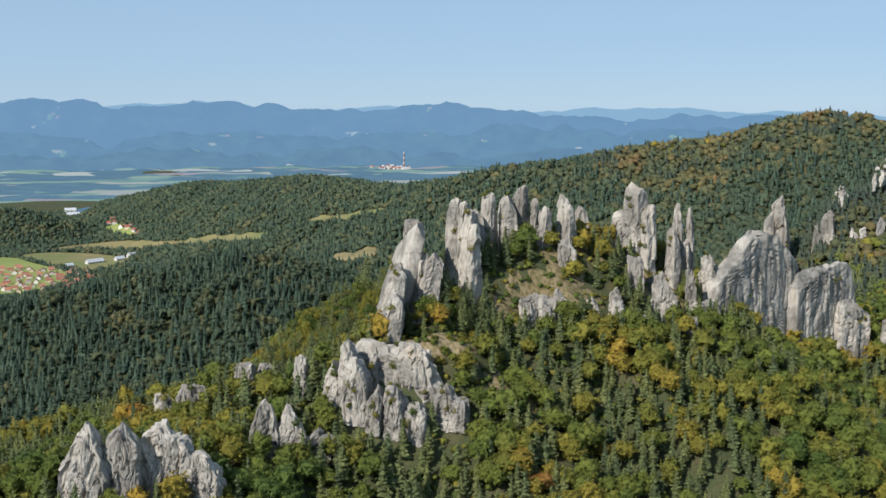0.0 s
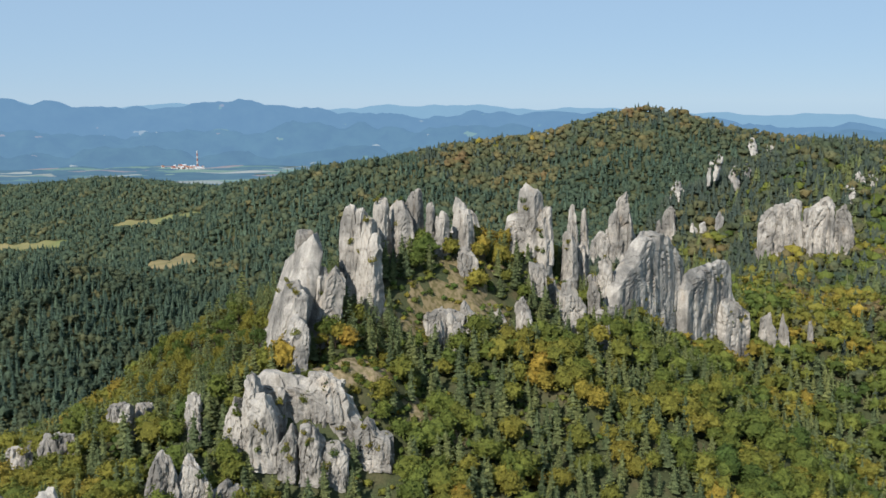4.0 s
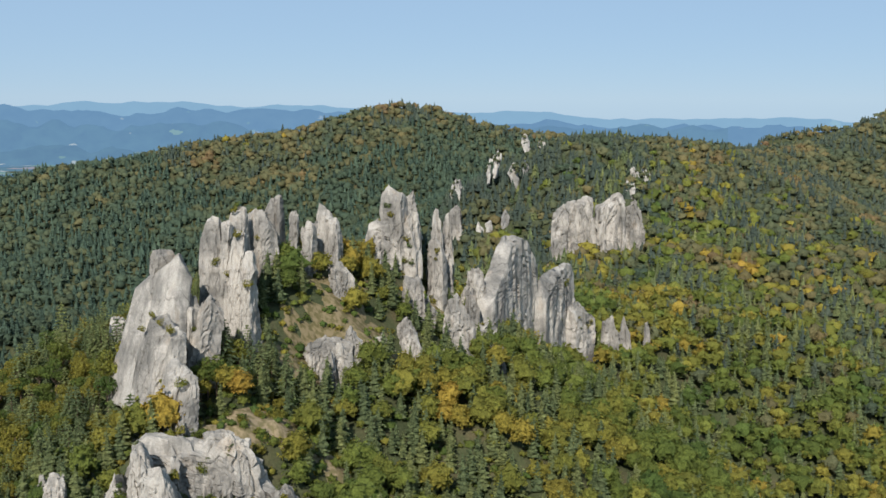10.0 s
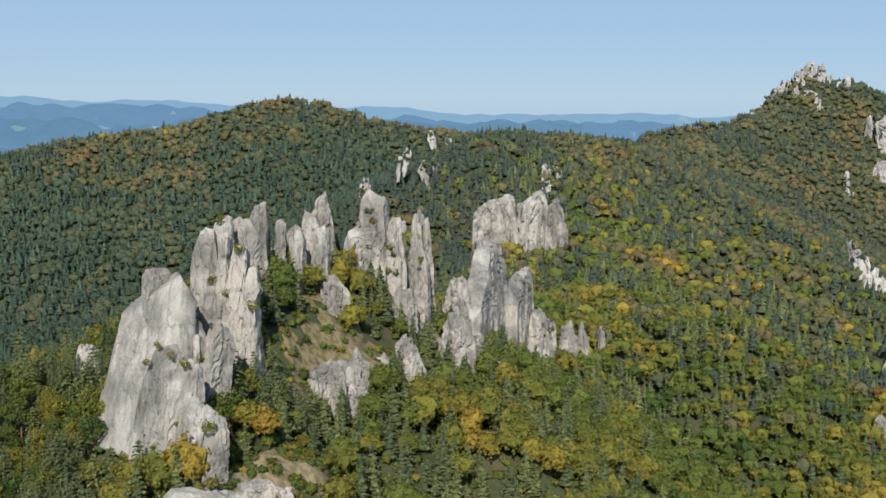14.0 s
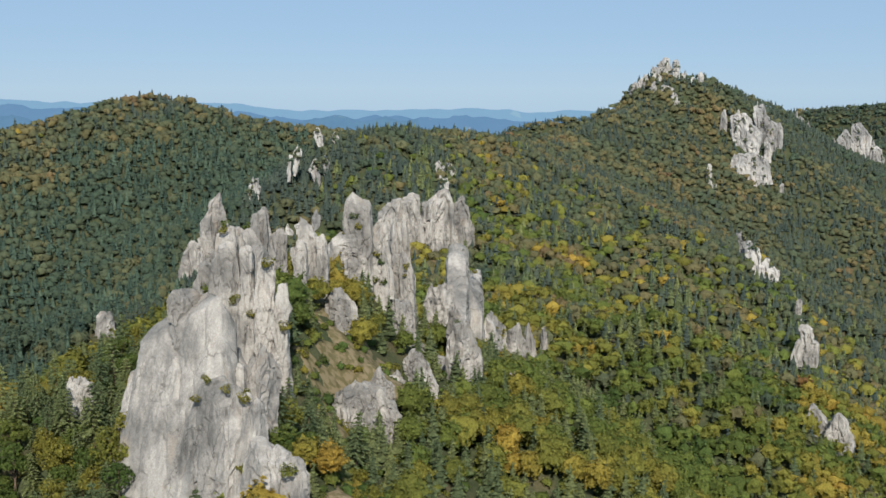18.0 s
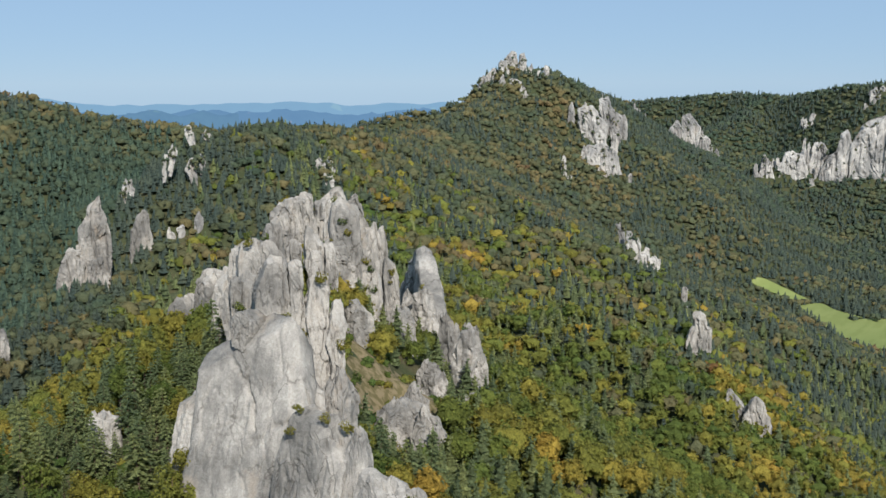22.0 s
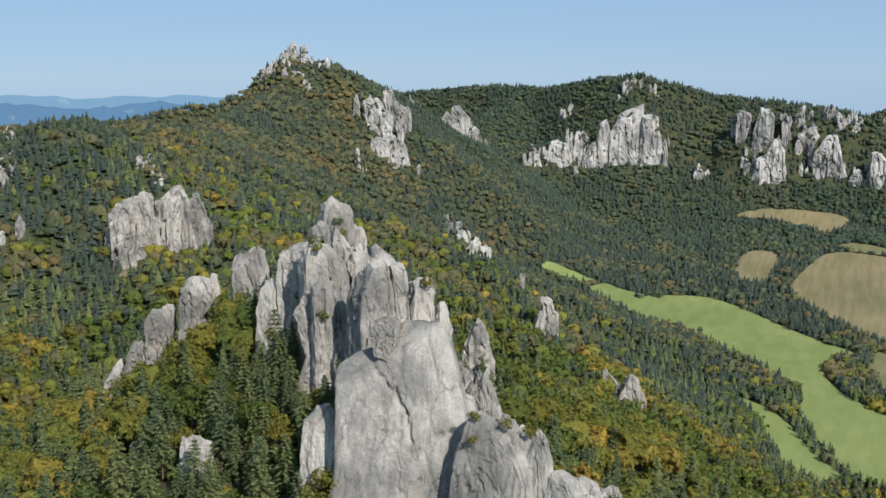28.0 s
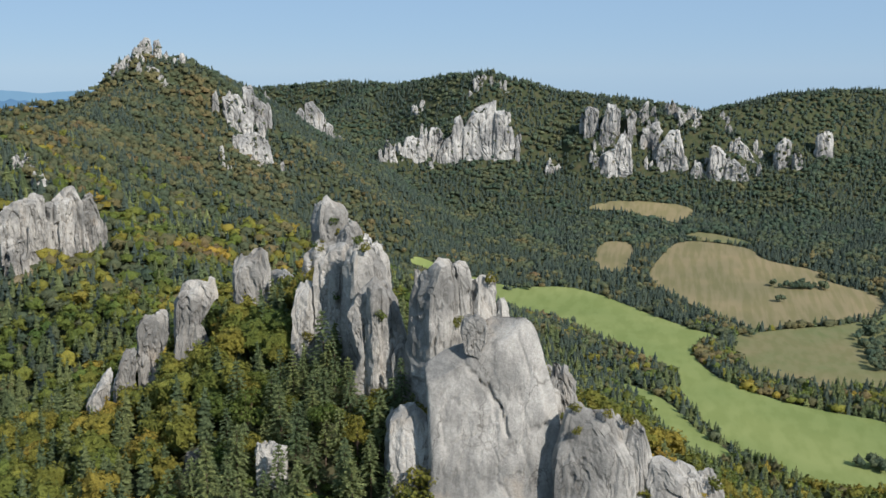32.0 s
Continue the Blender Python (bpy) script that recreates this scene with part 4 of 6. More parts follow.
FACETED["east_cliff"] = [
    (1385.3, 473.8, -85.1, 8.0, 1.00, [(-11.3, -91.4), (-9.7, -53.7), (-1.9, -47.2), (10.0, -53.5), (11.3, -80.3), (-0.5, -95.6)]),
    (1376.5, 448.5, -86.0, 8.0, 1.00, [(-16.7, -105.6), (-12.1, -79.8), (-2.7, -45.1), (7.7, -42.4), (16.7, -58.2), (16.3, -79.5), (4.4, -101.0)]),
    (1380.3, 418.2, -87.3, 8.0, 1.00, [(-7.6, -100.9), (-4.0, -84.8), (-9.2, -52.9), (1.0, -47.6), (9.2, -58.1), (5.1, -74.0), (4.0, -103.4)]),
    (1404.7, 401.6, -87.8, 8.0, 1.00, [(-9.4, -69.7), (-4.7, -53.5), (6.9, -39.0), (9.4, -64.1), (0.3, -73.9)]),
    (1352.0, 435.4, -86.2, 8.0, 1.00, [(-22.5, -143.1), (-17.1, -115.3), (-4.3, -107.2), (7.8, -83.4), (19.8, -101.6), (22.5, -134.8), (-3.1, -145.9)]),
    (1383.1, 390.2, -88.1, 8.0, 1.00, [(-17.1, -101.8), (-10.2, -76.6), (10.3, -68.4), (17.1, -84.2), (1.4, -107.9)]),
    (1362.9, 359.6, -89.1, 8.0, 1.00, [(-23.4, -135.9), (-19.4, -104.2), (-4.0, -80.3), (8.6, -77.6), (13.0, -98.4), (23.4, -127.0), (1.0, -141.7)]),
    (1422.0, 362.4, -89.3, 8.0, 1.00, [(-6.3, -63.5), (0.6, -39.2), (6.3, -50.9), (1.6, -64.5)]),
    (1407.6, 347.6, -89.9, 8.0, 1.00, [(-7.3, -75.6), (-4.7, -50.4), (7.3, -63.6), (5.3, -76.5)]),
    (1407.4, 324.9, -90.7, 8.0, 1.00, [(-9.1, -76.3), (-3.7, -57.1), (9.1, -76.1)]),
    (1360.1, 320.7, -90.9, 8.0, 1.00, [(-13.2, -140.9), (-7.8, -126.6), (2.2, -123.7), (13.2, -145.4), (0.8, -148.9)]),
    (1353.6, 298.0, -91.7, 8.0, 1.00, [(-10.4, -148.0), (-10.0, -102.3), (0.7, -95.8), (10.4, -112.1), (7.1, -147.5)]),
    (1352.3, 271.5, -92.7, 8.0, 1.00, [(-19.4, -147.5), (-12.2, -122.3), (-2.5, -118.0), (10.5, -132.1), (19.4, -143.1), (-3.3, -151.1)]),
    (1382.1, 256.3, -93.3, 8.0, 1.00, [(-14.9, -118.2), (-9.0, -94.5), (0.5, -105.8), (14.9, -122.7), (-1.2, -121.5)]),
    (1361.9, 527.6, -83.5, 8.0, 1.00, [(-9.2, -135.1), (-3.0, -122.1), (9.2, -140.3), (-1.4, -147.0)]),
    (1359.2, 464.6, -85.6, 8.0, 1.00, [(-6.5, -127.0), (-1.7, -113.6), (6.5, -124.1), (1.5, -132.2)]),
    (1409.8, 283.5, -92.3, 8.0, 1.00, [(-7.6, -84.4), (-2.0, -73.7), (7.6, -81.5), (5.3, -86.8)]),
]
FACETED["castle_cliff"] = [
    (982.3, 846.3, -66.7, 9.0, 1.00, [(-14.6, -56.1), (-17.8, -25.8), (-0.4, -21.9), (7.7, -36.8), (17.8, -49.7), (16.1, -75.7), (-1.4, -72.4)]),
    (944.9, 811.3, -67.1, 9.0, 1.00, [(-18.1, -93.5), (-18.9, -69.6), (0.5, -66.6), (14.8, -76.1), (18.9, -93.2), (-0.1, -103.7)]),
    (1007.0, 835.4, -67.5, 9.0, 1.00, [(-12.0, -37.3), (-15.5, -15.8), (-3.7, -14.5), (1.2, -30.8), (15.5, -40.7), (13.8, -68.3), (-1.3, -63.6)]),
]
FACETED["saddle_cliff"] = [
    (1194.6, 882.3, -68.3, 8.0, 1.00, [(-11.8, -73.3), (-8.7, -63.4), (5.2, -52.9), (11.8, -65.8), (3.2, -83.2)]),
    (1333.4, 893.9, -70.4, 8.0, 1.00, [(-11.7, -90.1), (-11.5, -67.7), (-1.4, -51.2), (11.7, -71.9), (9.0, -97.6)]),
    (1346.2, 879.6, -70.9, 8.0, 1.00, [(-12.9, -86.4), (-14.1, -43.1), (0.1, -44.8), (14.1, -63.9), (12.2, -97.3)]),
    (1352.8, 857.8, -71.2, 7.0, 1.00, [(-12.2, -98.1), (-7.0, -72.2), (6.4, -80.6), (12.2, -101.5)]),
]
FACETED["castle_crag"] = [
    (988.2, 963.9, -62.1, 5.0, 1.00, [(-9.1, 10.3), (-4.6, 30.0), (2.3, 39.2), (7.4, 37.9), (9.1, 30.1), (7.9, 10.4)]),
    (995.9, 949.3, -62.1, 5.0, 1.00, [(-6.6, 13.0), (-4.6, 35.3), (0.8, 38.0), (5.0, 26.2), (6.6, 13.0)]),
    (973.3, 964.1, -61.5, 5.0, 1.00, [(-7.0, 11.5), (-5.3, 23.2), (-0.0, 28.4), (6.3, 23.3), (7.0, 6.3)]),
    (968.1, 944.2, -62.1, 5.0, 1.00, [(-9.6, -5.4), (-6.8, 3.7), (1.0, 6.3), (8.6, 2.4), (9.6, -6.7)]),
    (1009.3, 932.6, -62.2, 5.0, 1.00, [(-7.7, -5.5), (-4.5, 13.1), (0.8, 14.4), (7.7, -1.5), (5.6, -6.9)]),
    (953.7, 954.1, -61.5, 5.0, 1.00, [(-5.7, -7.9), (-2.8, 2.4), (3.6, 3.7), (5.7, -7.9)]),
    (962.3, 929.0, -62.6, 5.0, 1.00, [(-10.6, -20.8), (-3.9, -13.0), (7.6, -14.4), (10.6, -22.1)]),
    (961.9, 972.4, -60.9, 5.0, 1.00, [(-6.8, -1.5), (-3.1, 12.7), (4.8, 19.2), (6.8, 5.0), (4.0, -4.1)]),
    (958.9, 985.8, -60.3, 5.0, 1.00, [(-6.8, -8.0), (-3.3, 1.8), (4.7, 10.2), (6.8, -1.5), (4.0, -9.3)]),
    (1001.7, 942.6, -62.1, 5.0, 1.00, [(-6.2, 6.4), (-2.5, 21.0), (4.0, 15.7), (6.2, 2.5)]),
]
FACETED["white_cliff"] = [
    (316.7, 696.0, -36.6, 6.0, 1.00, [(-10.3, -91.1), (-9.0, -75.0), (-0.3, -67.8), (7.8, -65.9), (10.3, -87.3), (0.1, -92.8)]),
    (326.6, 689.6, -37.0, 6.0, 1.00, [(-4.6, -88.2), (-4.9, -66.0), (0.3, -63.1), (4.9, -65.9), (4.9, -81.9), (-0.0, -88.1)]),
    (339.5, 680.1, -38.5, 6.0, 1.00, [(-9.9, -85.6), (-9.2, -67.7), (-3.2, -64.1), (5.5, -61.5), (9.9, -71.0), (8.2, -90.6), (2.7, -98.6), (-6.2, -94.5)]),
    (352.9, 673.2, -39.4, 6.0, 1.00, [(-6.5, -89.2), (-4.7, -71.3), (0.8, -64.1), (5.2, -74.7), (6.5, -82.9), (-1.5, -89.1)]),
    (307.4, 689.1, -56.3, 3.0, 1.00, [(-5.3, -99.1), (-4.3, -90.9), (-1.2, -86.5), (5.3, -86.8), (5.1, -96.0), (0.3, -100.3)]),
]
FACETED["ridge_pinnacle_b"] = [
    (374.7, 842.3, -40.7, 4.0, 1.00, [(-3.7, -35.9), (-2.7, -29.9), (-0.7, -28.3), (1.3, -29.1), (2.3, -35.1), (3.7, -41.1), (0.6, -38.3)]),
    (387.9, 839.6, -41.3, 3.0, 1.00, [(-3.2, -37.5), (-0.7, -32.3), (1.3, -33.5), (3.2, -36.3), (2.3, -40.8)]),
]
FACETED["ridge_pinnacle_a"] = [
    (329.6, 808.4, -39.6, 4.0, 1.00, [(-3.0, -52.3), (-2.4, -44.9), (-0.3, -38.6), (1.1, -39.7), (2.8, -42.7), (3.0, -47.9), (-1.2, -52.3)]),
    (322.6, 808.2, -39.5, 3.0, 1.00, [(-2.1, -56.4), (-1.1, -48.3), (0.4, -45.3), (2.1, -47.6), (1.6, -52.8), (0.1, -55.7)]),
    (340.2, 802.2, -40.4, 4.0, 1.00, [(-4.2, -58.2), (-3.3, -51.9), (-1.4, -48.9), (1.6, -49.3), (2.1, -55.3), (4.2, -59.1), (3.0, -62.9), (0.1, -61.7)]),
    (351.1, 804.3, -41.0, 3.0, 1.00, [(-2.1, -53.4), (-1.5, -47.3), (-0.4, -45.4), (1.4, -48.1), (2.1, -51.9), (1.2, -55.7), (-0.7, -56.5)]),
]
FACETED["lone_pinnacle"] = [
    (300.5, 819.1, -37.3, 3.5, 1.00, [(-4.6, -74.5), (-3.1, -64.7), (-0.8, -59.2), (1.2, -62.2), (3.2, -58.6), (4.6, -68.5), (2.9, -75.5)]),
]
FACETED["high_crag"] = [
    (414.5, 760.0, -46.7, 3.0, 1.00, [(-1.8, -57.8), (-0.9, -53.5), (0.7, -51.5), (1.8, -55.9), (0.6, -59.0)]),
    (415.8, 755.4, -47.2, 3.0, 1.00, [(-3.7, -56.9), (-2.8, -51.0), (-0.9, -53.8), (0.3, -52.6), (2.6, -55.7), (3.7, -61.2), (0.2, -60.4)]),
    (424.9, 754.3, -47.7, 3.0, 1.00, [(-3.9, -55.0), (-3.1, -50.3), (-0.3, -53.0), (2.0, -57.0), (3.9, -61.8), (0.4, -60.2)]),
    (455.0, 790.4, -47.1, 2.5, 1.00, [(-1.5, -47.8), (-0.6, -44.5), (1.5, -47.8), (1.0, -50.3)]),
    (389.4, 727.3, -47.2, 3.0, 1.00, [(-4.3, -63.8), (-2.0, -58.6), (1.3, -61.2), (4.3, -60.1), (3.9, -65.0)]),
]
FACETED["west_crag"] = [
    (238.8, 770.4, -34.4, 5.0, 1.00, [(-7.9, -100.0), (-8.1, -83.1), (-3.5, -69.8), (1.1, -62.1), (3.9, -62.1), (4.3, -71.1), (7.2, -80.2), (8.1, -85.9), (6.6, -97.2), (0.8, -99.7)]),
    (224.6, 773.2, -34.0, 5.0, 1.00, [(-7.2, -106.9), (-1.7, -89.9), (4.5, -94.7), (7.2, -97.0), (6.5, -115.0), (0.5, -114.7), (-4.6, -111.1)]),
    (234.3, 767.5, -34.4, 5.0, 1.00, [(-5.5, -114.4), (-4.4, -98.6), (0.9, -95.0), (5.5, -98.6), (4.2, -109.4), (-0.9, -114.2)]),
    (278.1, 776.6, -36.7, 3.0, 1.00, [(-3.8, -92.5), (-2.6, -83.0), (-0.0, -73.6), (3.2, -74.9), (3.8, -83.2), (1.2, -92.6), (-0.8, -97.8)]),
]
FACETED["step_crag"] = [
    (-53.2, 311.6, 8.1, 3.0, 0.90, [(-4.4, -97.6), (-1.7, -87.9), (0.3, -83.7), (2.7, -87.3), (4.4, -96.5), (3.0, -103.8), (-0.9, -101.9)]),
    (-45.3, 313.3, 7.3, 3.2, 0.90, [(-4.8, -106.5), (-4.0, -94.9), (-0.7, -86.8), (1.6, -91.9), (4.6, -98.7), (4.8, -107.1)]),
    (-36.8, 314.4, 6.2, 3.0, 0.90, [(-4.9, -107.1), (-4.7, -98.7), (-0.6, -95.6), (4.5, -99.2), (4.9, -105.1), (0.8, -108.3)]),
    (-67.6, 360.9, 8.7, 2.6, 0.90, [(-4.1, -94.5), (-3.1, -87.0), (1.4, -86.5), (4.1, -88.9), (3.2, -94.9), (-0.7, -98.9)]),
    (-61.0, 361.9, 7.7, 2.4, 0.90, [(-3.1, -94.1), (-2.2, -87.8), (2.5, -87.3), (3.1, -94.4)]),
    (-46.2, 341.2, 6.2, 2.2, 0.90, [(-2.5, -88.2), (-1.7, -81.6), (1.2, -78.3), (2.5, -81.7), (1.3, -88.0)]),
    (-83.7, 352.6, 11.7, 2.2, 0.90, [(-5.2, -96.1), (-3.7, -92.1), (4.7, -93.2), (5.2, -97.4), (-0.4, -98.3)]),
    (-93.5, 351.0, 13.7, 2.2, 0.90, [(-3.9, -98.5), (-2.5, -94.4), (3.0, -95.4), (3.9, -99.1)]),
]


def part(name, me, mat, parent, label=""):
    ob = new(name, me)
    me.materials.append(mat)
    ob.parent = parent
    return tagged(ob, label)


def tilted_block(w, off, length, tall=3.0):
    """Depth of the rock face at w when it is broken into blocks, each with a flat face that is tilted its own way; and its joint."""
    q = Vector((w.x / length, w.y / length, w.z / (tall * length))) + off
    near, at = noise.voronoi(q)
    c = at[0]
    h1, h2, h3 = math.sin(c.x * 127.1 + c.y * 311.7 + c.z * 74.7), math.sin(c.x * 269.5 + c.y * 183.3 + c.z * 246.1), math.sin(c.x * 113.5 + c.y * 271.9 + c.z * 124.6)
    e = q - c
    return 0.30 * h1 + 0.60 * (h2 * e.x + h3 * e.y) + 0.40 * h1 * e.z, max(0.0, 1 - (near[1] - near[0]) * 6), h1


def faceted_mesh(x, y, heading, deep, rough, outline, seed, around, rings, rooted=True, grain=1.0, cracks=(), lean=0.0):
    """A rock with flat, creased faces round a given outline, a head cut by sloping planes, joints and tilted blocks."""
    rnd = random.Random(seed)
    c, s = math.cos(radians(heading)), math.sin(radians(heading))
    low, high = min(z for _, z in outline), max(z for _, z in outline)
    if rooted:                                    # stand it in the ground
        foot = min(low, float(land(x, y)) - 4)
        cut = low + 0.22 * (high - low)
        first = min(range(len(outline)), key=lambda i: outline[i][1])
        turned = outline[first:] + outline[:first]
        kept = [p for p in turned if p[1] > cut]
        wide = 1.03 + 0.003 * (low - foot)
        left, right = min(p[0] for p in kept) * wide, max(p[0] for p in kept) * wide
        kept += [(right, foot), (left, foot)] if kept[-1][0] > kept[0][0] else [(left, foot), (right, foot)]
        outline, low = kept, foot
    legs = list(zip(outline, outline[1:] + outline[:1]))
    whole = sum(math.hypot(b[0] - a[0], b[1] - a[1]) for a, b in legs)
    if grain == 1.0:                              # keep the mesh about a metre fine
        around = max(around, min(96, round(whole / 1.35)))
        rings = max(rings, min(40, round(0.22 * around)), min(56, round(0.65 * (max(p[0] for p in outline) - min(p[0] for p in outline)))))
    step = whole / around
    edge = []
    for a, b in legs:
        n_ = max(1, round(math.hypot(b[0] - a[0], b[1] - a[1]) / step))
        edge += [(a[0] + (b[0] - a[0]) * i / n_, a[1] + (b[1] - a[1]) * i / n_) for i in range(n_)]
    us = [p[0] for p in outline]
    cu, cz = 0.5 * (min(us) + max(us)), low + 0.45 * (high - low)
    hu, hz = 0.5 * (max(us) - min(us)), 0.5 * (high - low)
    size = math.sqrt(max(hu, deep) * min(hu, deep * 1.5))
    off = Vector((rnd.uniform(-90, 90), rnd.uniform(-90, 90), rnd.uniform(-90, 90)))
    m = len(edge)
    E = np.array(edge) - (cu, cz)
    walls = max(2, min(14, round(deep / step)))
    spans = [(1 - 0.03 * t * t, t) for t in (0.86 * (j + 1) / walls for j in range(walls))] + [(0.95, 0.95), (0.90, 0.985)]
    faces = max(4, rings - walls)
    spans += [(0.84 * (1 - j / faces), 1.0) for j in range(faces)]
    Q, side_of, span_of = [np.column_stack([E[:, 0], np.zeros(m), E[:, 1]])], [np.ones(m)], [np.ones(m)]
    for side in (-1, 1):
        for r, t in spans + [(0.0, 1.0)]:
            e = E * r if r else np.zeros((1, 2))
            v = (e[:, 1] + cz - low) / (high - low)
            Q.append(np.column_stack([e[:, 0], side * deep * t * (1.22 - 0.40 * v), e[:, 1]]))
            side_of.append(np.full(len(e), side))
            span_of.append(np.full(len(e), r))
    Q, side_of, span_of = np.vstack(Q), np.concatenate(side_of), np.concatenate(span_of)
    for k in range(10):                           # flat cuts: broad ones on the faces, steep roofs at the head
        side = 1 if k % 2 else -1
        if k < 6:
            nrm = np.array([rnd.uniform(-0.55, 0.55), side, rnd.uniform(-0.02, 0.22)])
            deepest = 0.74 if rough > 0.5 else 0.84
        else:
            nrm = np.array([rnd.uniform(-0.7, 0.7), side * rnd.uniform(0.5, 1), rnd.uniform(0.5, 1.1)])
            deepest = 0.80
        nrm = nrm / np.linalg.norm(nrm)
        reach = Q @ nrm
        over = np.maximum(0, reach - reach.max() * rnd.uniform(deepest, 0.97))
        Q = Q - over[:, None] * nrm
    level = high - 0.35 * (high - low)
    big, little = max(1.5, min(4.5, 0.52 * size)) * (1.0 if grain == 1.0 else 1.5), 1.25 * grain
    P = []
    for (u, yy, z), side, r in zip(Q, side_of, span_of):
        u, z = u + cu, z + cz
        back = yy + lean * (z - level)               # a leaning rock
        w = Vector((x + u * c - back * s, y + u * s + back * c, z))
        f = noise.fractal(Vector((w.x * 0.5, w.y * 0.5, w.z * 0.30)) / grain + off, 0.75, 2.1, 4)
        warp = Vector((w.x + 0.8 * f, w.y + 0.8 * f, w.z + 1.2 * f))
        t1, j1, h1 = tilted_block(warp, off, big, 4.5)
        t2, j2, _ = tilted_block(warp, -off, little, 2.4)
        flute = max(0.0, 1 - abs(noise.noise(Vector((w.x * 0.30, w.y * 0.30, w.z * 0.05)) / grain - off)) * 3)
        d = rough * (0.46 * big * t1 - 0.22 * big * j1 + rough * (0.32 * little * t2 - 0.18 * little * j2) + 0.20 * grain * f - 0.4 * grain * rough * flute)
        d -= (1 - rough) * 0.10 * j1 - 0.10 * f
        for (au, az), (bu, bz) in cracks:
            du, dz = bu - au, bz - az
            t = max(0.0, min(1.0, ((u - au) * du + (z - az) * dz) / (du * du + dz * dz)))
            gap = math.hypot(u + 0.5 * f - au - t * du, z + 0.4 * f - az - t * dz)
            d -= 0.8 * max(0.0, 1 - gap / (0.35 + 0.25 * abs(f)))
        crown = max(0.0, 1 - (high - z) / (0.4 * (high - low)))
        w.z -= rough * crown * min(3.2, 0.16 * (high - low)) * max(0.0, h1)       # columns end at their own heights
        k3 = r ** 7
        ov = Vector((k3 * (u - cu) / max(hu, 0.1), side * (1.02 - k3), 0.35 * k3 * (z - cz) / max(hz, 0.1)))
        if ov.length > 1e-4:
            ov.normalize()
        P.append(tuple(w + Vector((ov.x * c - ov.y * s, ov.x * s + ov.y * c, ov.z)) * d))
    F = []
    n_r = len(spans)
    for h_, side in enumerate((-1, 1)):
        base = m + h_ * (n_r * m + 1)
        for j in range(n_r):
            outer, inner = (0 if j == 0 else base + (j - 1) * m), base + j * m
            for i in range(m):
                i2 = (i + 1) % m
                F.append((outer + i, outer + i2, inner + i2)[::side])
                F.append((outer + i, inner + i2, inner + i)[::side])
        last, tip = base + (n_r - 1) * m, base + n_r * m
        for i in range(m):
            F.append((last + i, last + (i + 1) % m, tip)[::side])
    F = np.array(F)
    if sum(a[0] * b[1] - b[0] * a[1] for a, b in legs) > 0:
        F = F[:, ::-1]
    return fast_mesh("rock_block", np.array(P), F, rough < 0.2)


def crag_outline(rnd, half, low, high, blunt=0.0, lean=0.0):
    """A ragged crag: an off-centre peak with notched shoulders, broad-headed if blunt."""
    h = high - low
    peak = rnd.uniform(-0.35, 0.35) * (1 - 0.5 * blunt)

    def up(a, b):
        v = rnd.uniform(a, b)
        return v + (0.97 - v) * 0.72 * blunt

    pts = [(-1.05, 0.0), (-rnd.uniform(0.8, 1.0), up(0.3, 0.62)), (-rnd.uniform(0.55, 0.72) + 0.3 * peak, up(0.62, 0.90)),
           (peak - rnd.uniform(0.12, 0.25), up(0.84, 0.97)), (peak, 1.0), (peak + rnd.uniform(0.12, 0.3), up(0.78, 0.98)),
           (rnd.uniform(0.55, 0.75) + 0.3 * peak, up(0.55, 0.86)), (rnd.uniform(0.8, 1.0), up(0.25, 0.55)), (1.05, 0.0)]
    return [(half * u + lean * v, low + h * v) for u, v in pts]


SLAB_CRACKS = (((-7.0, -47.4), (-2.9, -51.6)), ((-2.9, -51.6), (0.5, -56.1)), ((0.5, -56.1), (1.6, -60.5)), ((1.3, -43.9), (4.6, -43.6)),
               ((5.6, -59.2), (8.1, -58.4)), ((8.1, -58.4), (9.8, -56.6)), ((-7.0, -47.4), (-8.6, -46.9)))
ROCK_LABELS = {
    "slab_tower": "smooth grey limestone slab tower with a diagonal crack",
    "slab_buttress": "pale cracked limestone buttress beside the slab tower",
    "tower_block": "cluster of blunt limestone columns on the crest",
    "twin_towers": "slender pale limestone towers standing close together",
    "summit_tower": "tall jagged limestone tower with shrubs in its joints",
    "fin_crag": "sharp leaning limestone fin above the pine slope",
    "shoulder_crag": "broken limestone shoulder with pines below it",
    "lower_cliff": "stepped pale limestone cliff with grassy ledges",
    "lower_crag": "low weathered limestone crag among pines",
    "corner_crag": "low pale limestone outcrop on the near ridge",
    "mid_outcrop": "broken pale rock ribs on the sunny slope",
    "glade_cliff": "dark low cliff under a grassy clearing",
    "ledge_crag": "small pointed rock standing among pines",
    "west_knob": "small pale rock knob among dark pines",
    "step_crag": "low stepped limestone crag among pines",
    "castle_crag": "pinnacled limestone peak with trees between its spires",
    "great_cliff": "broad pale cliff face high in the forest",
    "east_cliff": "row of ragged limestone cliffs above dark forest",
}
LEANS = {"slab_tower": 0.32, "slab_buttress": 0.18}     # metres back for each metre up
FEET = []
GREEN = []                                      # places for bushes on ledges: x, y, z, size
